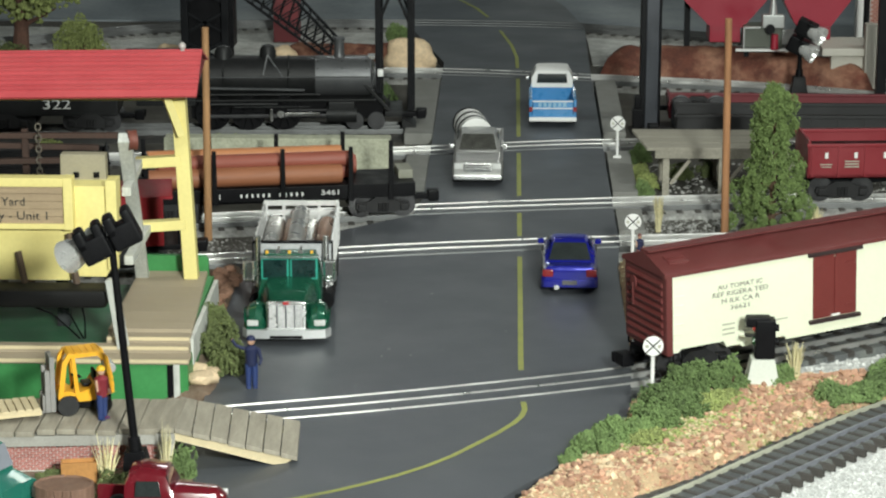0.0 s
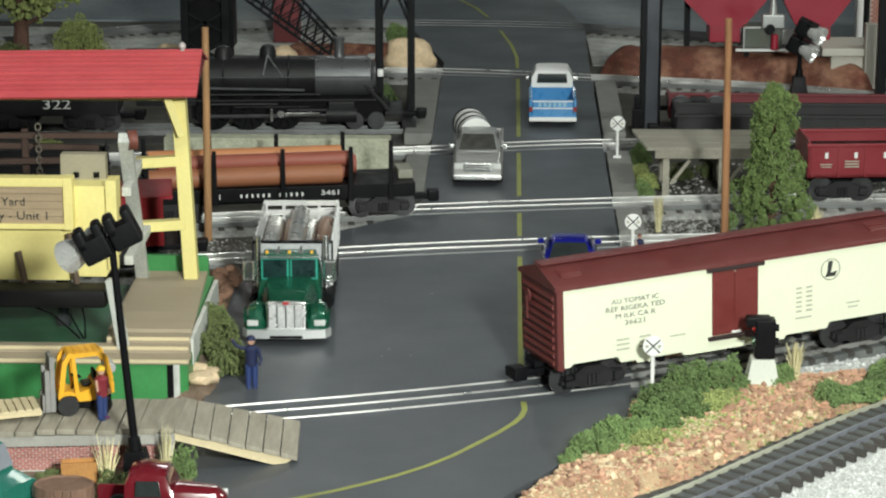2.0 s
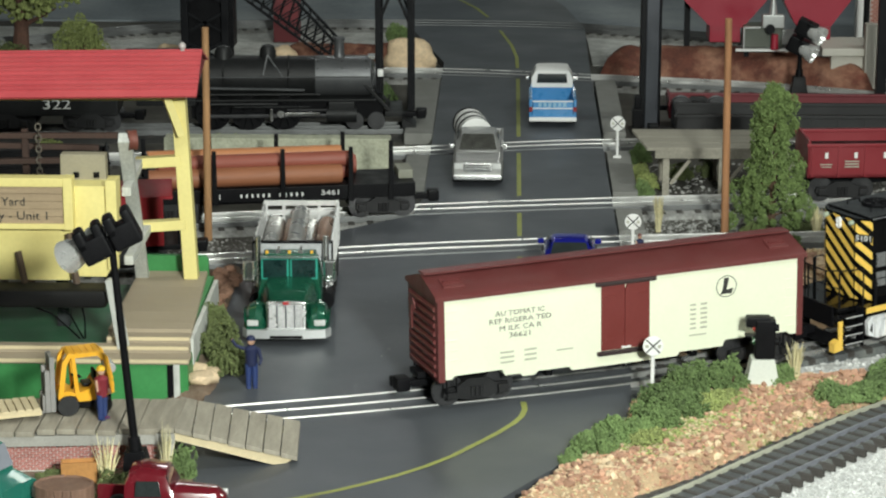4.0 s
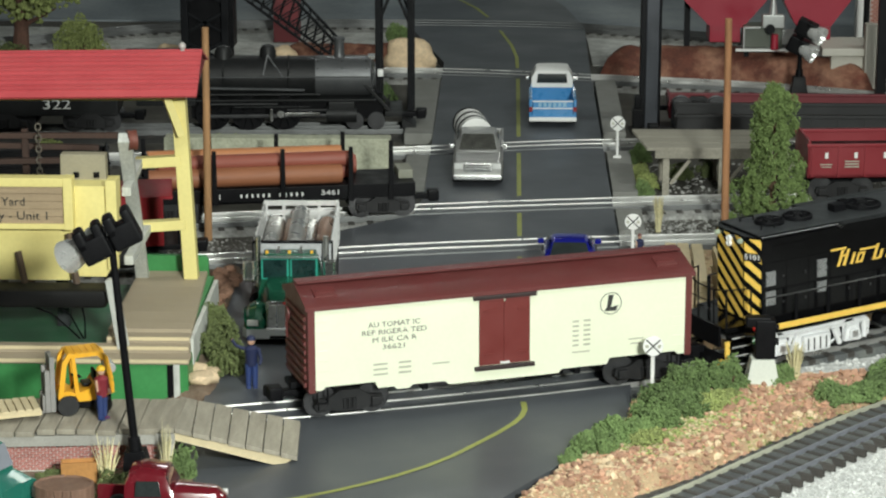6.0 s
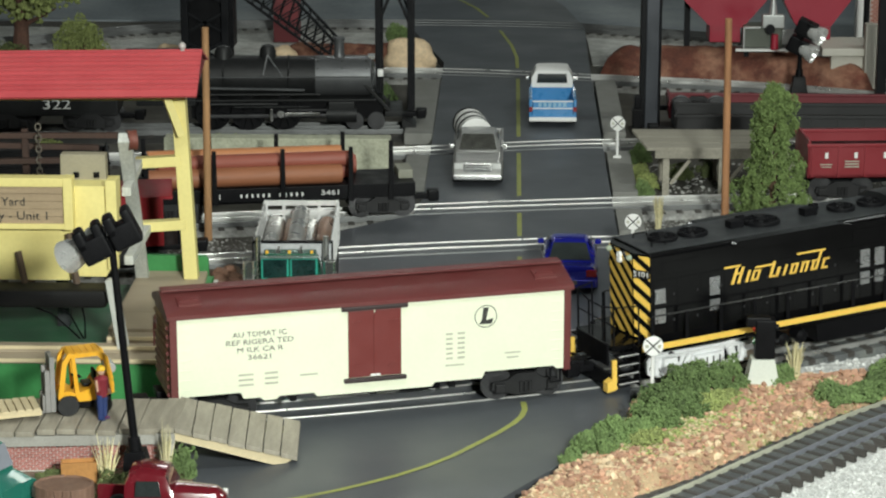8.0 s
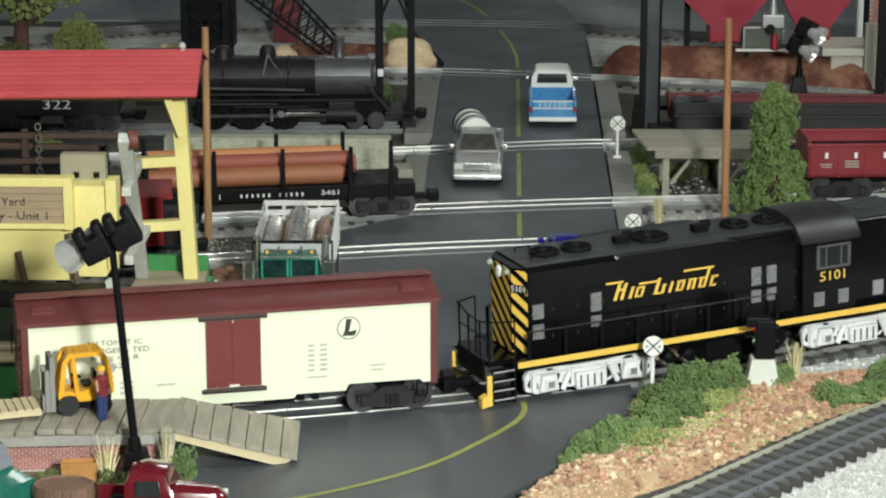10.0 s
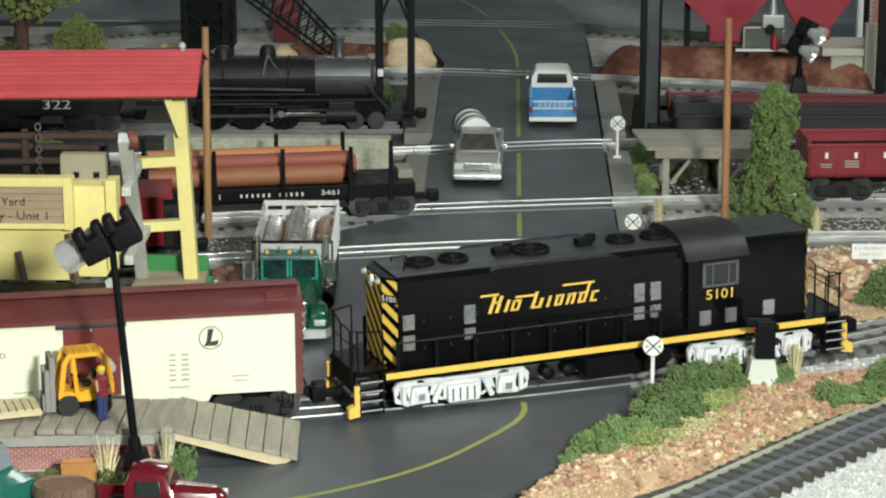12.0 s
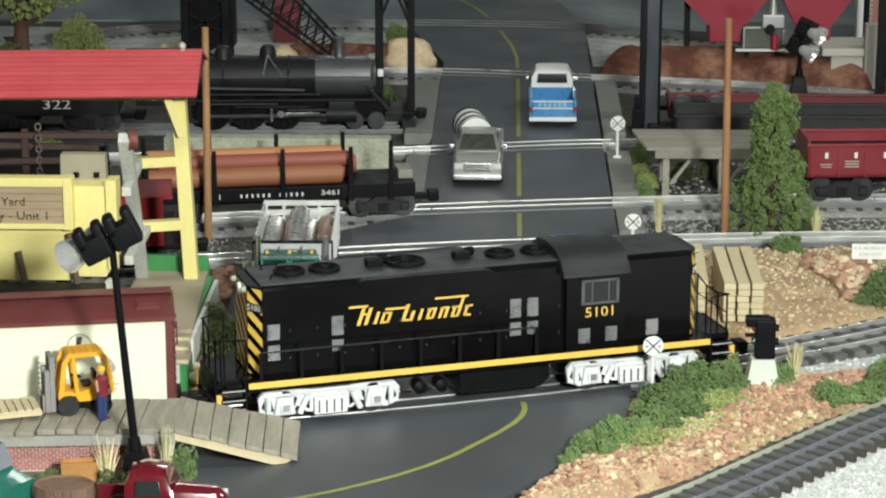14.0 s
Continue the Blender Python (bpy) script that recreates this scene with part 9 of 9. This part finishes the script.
def steel_column():
    c = thing("steel_column", "dark blue-grey steel column with black flanges", "column")
    G = paint("column_blue_grey", (0.055, 0.06, 0.072), 0.4, 0.3, 0.2, 40, 0.1)
    bm = bm_new()
    box(bm, 0.1180, 0.1300, 0.785, 0.800, -0.006, 0.155, bev=0.0008)
    part("shaft", bm, G, c, "blue-grey column face")
    for x0, x1 in ((0.1130, 0.1180), (0.1300, 0.1320)):
        bm = bm_new()
        box(bm, x0, x1, 0.782, 0.803, -0.006, 0.155, bev=0.0006)
        part("flange", bm, MATS["tower_black"], c, "black flange")
    bm = bm_new()
    box(bm, 0.106, 0.116, 0.770, 0.785, -0.006, 0.018, bev=0.001)
    box(bm, 0.1075, 0.114, 0.772, 0.783, 0.018, 0.030, bev=0.001)
    part("relay_box", bm, BLACK, c, "black box at the foot")
    return c


steel_column()


def conveyor_boom():
    b = thing("conveyor_boom", "black lattice boom sloping down from a steel tower", "crane boom")
    S = MATS["tower_black"]
    a, e = Vector((-0.330, 1.0, 0.124)), Vector((-0.192, 1.0, 0.022))
    d = (e - a).normalized()
    n = Vector((-d.z, 0, d.x)) * -1
    if n.z < 0:
        n = -n
    H = 0.050
    for y in (-0.015, 0.015):
        for k, off in enumerate((0.0, H)):
            bm = bm_new()
            s, f = a + n * off + Vector((0, y, 0)), e + n * off * 0.35 + Vector((0, y, 0))
            beam(bm, s, f, 0.0026, 0.0026, 0)
            part("chord", bm, S, b, "black chord")
        N = 16
        for i in range(N):
            f0, f1 = i / N, (i + 1) / N
            h0, h1 = H * (1 - 0.65 * f0), H * (1 - 0.65 * f1)
            for p, q in ((a.lerp(e, f0), a.lerp(e, f1) + n * h1), (a.lerp(e, f0) + n * h0, a.lerp(e, f1))):
                bm = bm_new()
                beam(bm, p + Vector((0, y, 0)), q + Vector((0, y, 0)), 0.0020, 0.0012, 0)
                part("lattice_bar", bm, S, b)
    for x in (-0.337, -0.296):
        for y in (0.98, 1.02):
            bm = bm_new()
            beam(bm, (x, y, -0.006), (x, y, 0.14), 0.0075, 0.0075, 0.0006)
            part("tower_leg", bm, S, b, "black tower leg")
    for z in (0.02, 0.05, 0.08, 0.11):
        bm = bm_new()
        beam(bm, (-0.337, 0.98, z), (-0.296, 0.98, z + 0.022), 0.003, 0.003, 0)
        beam(bm, (-0.296, 0.98, z), (-0.337, 0.98, z + 0.022), 0.003, 0.003, 0)
        part("tower_brace", bm, S, b)
    bm = bm_new()
    box(bm, -0.334, -0.288, 0.985, 1.015, 0.034, 0.120, bev=0.001)
    part("machinery_house", bm, BLACK, b, "black machinery inside the tower")
    return b


conveyor_boom()


def coal_hopper():
    h = thing("ore_hopper", "bright red twin ore hoppers over a grey machinery frame", "hopper")
    R = paint("hopper_red", (0.30, 0.014, 0.034), 0.4, 0, 0.1, 40, 0.06)
    for pts in ([(0.1420, 0.105), (0.2750, 0.105), (0.2540, 0.0735), (0.2315, 0.0470), (0.1983, 0.0470), (0.1717, 0.0735)], [(0.2790, 0.105), (0.3620, 0.105), (0.3400, 0.0735), (0.3217, 0.0485), (0.2860, 0.0485), (0.2730, 0.0735)]):
        bm = bm_new()
        prism(bm, pts, 1.045, 1.100)
        hp = part("hopper", bm, R, h, "bright red sloping hopper")
        x0, x1, zc = (0.1973, 0.2292, 0.0310) if pts[0][0] < 0.2 else (0.3060, 0.3217, 0.0340)
        bm = bm_new()
        box(bm, min(x0, x1), max(x0, x1), 1.047, 1.090, zc, 0.0480, bev=0.001)
        part("chute", bm, R, hp, "red discharge chute")
    G = paint("machinery_grey", (0.42, 0.43, 0.42), 0.4, 0.4, 0.2, 60, 0.1)
    bm = bm_new()
    box(bm, 0.2315, 0.2720, 1.030, 1.060, 0.0285, 0.0503, bev=0.001)
    m = part("machinery", bm, paint("machinery_olive", (0.10, 0.11, 0.09), 0.6), h, "dark olive machinery box")
    bm = bm_new()
    box(bm, 0.2490, 0.2715, 1.022, 1.032, 0.0500, 0.0640, bev=0.0015)
    cyl(bm, (0.2600, 1.027, 0.064), (0.2600, 1.027, 0.080), 0.0045, 0.0020, seg=12)
    part("motor", bm, G, m, "grey motor")
    bm = bm_new()
    box(bm, 0.2230, 0.2960, 1.024, 1.030, 0.0258, 0.0280)
    part("catwalk", bm, WHITE, m, "white catwalk edge")
    for x0, x1, z0, z1 in ((0.2300, 0.2320, 0.028, 0.0503), (0.2320, 0.2480, 0.0490, 0.0508), (0.2700, 0.2960, 0.0330, 0.0480)):
        bm = bm_new()
        box(bm, x0, x1, 1.0255, 1.0295, z0, z1, bev=0.0004)
        part("panel", bm, G, m, "grey metal panel")
    bm = bm_new()
    cyl(bm, (0.2620, 1.0225, 0.0285), (0.2620, 1.0225, 0.0440), 0.0042, 0.0034, seg=14)
    part("red_valve", bm, R, m, "red upright valve")
    bm = bm_new()
    cyl(bm, (0.2570, 1.0220, 0.0500), (0.2570, 1.0160, 0.0500), 0.0048, seg=14)
    part("motor_cap", bm, MATS["tower_black"], m, "dark round motor cap")
    for x in (0.176, 0.362):
        bm = bm_new()
        beam(bm, (x, 1.075, -0.006), (x, 1.075, 0.10), 0.006, 0.006)
        part("leg", bm, MATS["tower_black"], h)
    for x in (0.2355, 0.2920):
        bm = bm_new()
        beam(bm, (x, 1.045, -0.006), (x, 1.045, 0.045), 0.005, 0.005)
        part("support", bm, MATS["tower_black"], h)
    return h


coal_hopper()
floodlight(pose(0.2780, 0.935, -0.004, 0, 0, 0), "chrome-faced twin floodlight on a black pole", 0.060, pose(0, 0, 0, 0, 114, -14), (-0.0095, 0.0095), pose(0.000, -0.001, 0.002, 14, 0, 0))

# rock banks behind the far tracks
REDROCK = paint("red_rock_face", (0.13, 0.045, 0.03), 0.9, 0, 0.45, 70, 0.9, 500, dirt=(0.46, 0.25, 0.16), dirt_amt=0.8)
FARBANK = [(0.083, 1.055), (0.095, 1.11), (0.24, 1.10), (0.36, 1.03), (0.36, 0.975), (0.24, 1.025)]
mound("rock_bank", FARBANK, 0.026, 1.6, REDROCK, "dark red rock bank behind the track", "rock")
FARL = [(-0.10, 1.075), (-0.26, 1.085), (-0.26, 1.13), (-0.10, 1.12)]
mound("rock_bank", FARL, 0.024, 1.4, REDROCK, "dark red rock bank behind the track", "rock")
for i, (x, y, r, mt) in enumerate(((-0.114, 1.085, 0.024, STONE_T), (-0.165, 1.095, 0.015, REDROCK), (-0.145, 1.11, 0.016, REDROCK), (-0.25, 1.09, 0.016, STONE_T), (-0.37, 1.09, 0.017, STONE_T))):
    bm = bm_new()
    lump(bm, (0, 0, r * 0.4), r, (1.1, 0.8, 0.9), 0.16, 3, i + 40)
    solid("boulder", bm, mt, "large tan boulder behind the rails" if mt is STONE_T else "dark red boulder behind the rails", "rock", group="boulders at the back", m=pose(x, y, -0.004), smooth=60)
bush(-0.128, 1.13, 0.014, 0.014, 0.010, 0.016, 160, FOLIAGE, 0.0025, "light green bush on the rock bank")
WB = paint("building_cream", (0.52, 0.50, 0.44), 0.7, 0, 0.1, 30, 0.1)
wb = thing("depot_base", "cream masonry depot base beside the back track", "building")
bm = bm_new()
box(bm, 0.318, 0.42, 1.005, 1.06, -0.006, 0.026, bev=0.001)
part("wall", bm, WB, wb, "cream masonry wall")
bm = bm_new()
box(bm, 0.308, 0.43, 0.998, 1.065, 0.026, 0.034, bev=0.001)
part("cornice", bm, WB, wb, "cream cornice")
bm = bm_new()
box(bm, 0.350, 0.362, 0.990, 1.004, -0.006, 0.060, bev=0.001)
part("corner_pier", bm, WB, wb, "pale corner pier")
bb = thing("brick_building", "red brick building with a white corner behind the hoppers", "building")
bm = bm_new()
box(bm, 0.380, 0.52, 1.18, 1.26, -0.006, 0.14, bev=0.0008)
bw = part("wall", bm, paint("mortar_far", (0.45, 0.36, 0.32), 0.85, 0, 0.15, 80, 0.3), bb)
bm = bm_new()
box(bm, -0.0024, 0.0024, -0.0008, 0.0004, -0.0009, 0.0009)
meb = mesh_of("brick", bm, 0)
meb.materials.append(paint("brick_far_red", (0.30, 0.12, 0.09), 0.85, 0, 0.2, 200, 0.3, rand=0.25))
for r in range(20):
    for c in range(8):
        share("brick", meb, bw, pose(0.3835 + c * 0.0055 + (0.00275 if r % 2 else 0), 1.1798, 0.022 + r * 0.0024))
bm = bm_new()
box(bm, 0.3655, 0.3800, 1.172, 1.19, -0.006, 0.14, bev=0.0008)
part("corner_pilaster", bm, WHITE, bb, "white corner pilaster")
bc = thing("street_column", "slim black column at the edge of the yard", "column")
bm = bm_new()
beam(bm, (0.3535, 0.900, -0.006), (0.3535, 0.900, 0.14), 0.010, 0.010, 0.0006)
part("shaft", bm, MATS["tower_black"], bc)


def broad_tree(x, y):
    t = thing("tree", "leafy tree with thick brown trunk by the back track", "tree", pose(x, y, -0.006))
    bm = bm_new()
    cyl(bm, (0, 0, 0), (0.003, 0, 0.05), 0.010, 0.007, seg=10)
    cyl(bm, (0.003, 0, 0.05), (-0.004, 0, 0.11), 0.007, 0.003, seg=10)
    for k in range(8):
        a, h = k * 2.4, 0.035 + 0.008 * k
        cyl(bm, (0.002, 0, h), (0.04 * math.cos(a), 0.03 * math.sin(a), h + 0.02), 0.003, 0.0008, seg=6)
    part("trunk", bm, paint("trunk_red_brown", (0.10, 0.05, 0.035), 0.9, 0, 0.4, 120, 0.8, 600), t, "rough red-brown trunk")
    n = 1500
    d = rng.normal(size=(n, 3))
    d /= np.linalg.norm(d, axis=1)[:, None]
    k = np.array([1 + 0.6 * noise.noise(Vector(v * 2.6)) for v in d])
    c = d * (k * rng.uniform(0.5, 1, n) ** 0.5)[:, None] * np.array((0.055, 0.035, 0.042)) + np.array((0.012, 0, 0.088))
    share("crown", clumps("crown", c, rng.uniform(0.0015, 0.0035, n), FOLIAGE_Y, rng), t, pose(0, 0, 0), "clumped olive leaves")
    return t


broad_tree(-0.535, 1.13)
bush(-0.472, 1.15, -0.006, 0.030, 0.016, 0.036, 420, FOLIAGE_Y, 0.0026, "olive bush by the back track")
bush(-0.538, 1.08, -0.006, 0.022, 0.014, 0.022, 300, FOLIAGE_D, 0.0026, "dark bush under the tree")
bush(-0.418, 0.66, -0.006, 0.016, 0.012, 0.014, 220, FOLIAGE_Y, 0.002, "olive scrub between the tracks")
bush(-0.265, 0.70, -0.006, 0.016, 0.012, 0.012, 220, FOLIAGE_Y, 0.002, "olive scrub between the tracks")

rs = thing("brick_stack", "dark red square stack behind the lattice boom", "chimney")
bm = bm_new()
box(bm, -0.272, -0.244, 1.235, 1.270, -0.006, 0.12, bev=0.001)
part("shaft", bm, paint("stack_dark_red", (0.16, 0.03, 0.035), 0.7, 0, 0.25, 60, 0.3), rs, "dark red stack shaft")
# timber rack behind the yellow bin
rk = thing("timber_rack", "rack of rough brown timbers behind the yellow bin", "rack")
for x0, x1, y, z, dz in ((-0.42, -0.285, 0.215, 0.1135, 0.001), (-0.42, -0.300, 0.222, 0.1060, -0.002), (-0.40, -0.318, 0.208, 0.0960, 0.002)):
    bm = bm_new()
    beam(bm, (x0, y, z), (x1, y, z + dz), 0.0042, 0.0040)
    part("timber", bm, paint("rough_brown_timber", (0.07, 0.042, 0.033), 0.85, 0, 0.3, 60, 0.5, rand=0.3), rk)
for x in (-0.40, -0.352):
    bm = bm_new()
    beam(bm, (x, 0.2195, -0.006), (x, 0.2195, 0.118), 0.0045, 0.0045)
    part("upright", bm, MATS["rough_brown_timber"], rk)
# a chain with a clevis hanging from the rack
ch = thing("hanging_chain", "dark metal chain hanging from the timber rack", "chain", pose(-0.3400, 0.2060, 0.1220) @ Matrix.Scale(0.9, 4))
bm = bm_new()
n, k2 = 14, 6
for i in range(n):
    for j in range(k2):
        a, b = 2 * math.pi * i / n, 2 * math.pi * j / k2
        rr = 0.0021 + 0.0006 * math.cos(b)
        bm.verts.new((rr * math.cos(a), 0.0006 * math.sin(b), rr * math.sin(a) * 1.35))
bm.verts.ensure_lookup_table()
for i in range(n):
    for j in range(k2):
        bm.faces.new([bm.verts[q] for q in (i * k2 + j, i * k2 + (j + 1) % k2, ((i + 1) % n) * k2 + (j + 1) % k2, ((i + 1) % n) * k2 + j)])
bmesh.ops.recalc_face_normals(bm, faces=bm.faces[:])
link = mesh_of("link", bm)
link.materials.append(paint("chain_metal", (0.20, 0.18, 0.15), 0.4, 0.5, 0.2, 200, 0.1))
for i in range(11):
    share("link", link, ch, pose(0, 0, -0.0044 * i, 0, 0, 90 * (i % 2) + 20))
bm = bm_new()
prism(bm, [(-0.0022, 0), (0.0022, 0), (0.0034, -0.009), (-0.0034, -0.009)], -0.0016, 0.0016, pose(0, 0, -0.0460))
part("clevis", bm, MATS["chain_metal"], ch, "dark metal clevis")
# a dark car added behind the log flatcar, standing in for a dark shape and hiding bright rails
gondola(pose(-0.430, 0.3885, 0.001, 0, 0, 10.5), paint("hopper_black", (0.010, 0.010, 0.011), 0.5, 0, 0.3, 50, 0.2, spec=0.15), "black gondola added for the dark shape behind the log flatcar", 0.215, 0.0280, 0.0175, 0.0560, inner=MATS["dark_dust"])


motions()
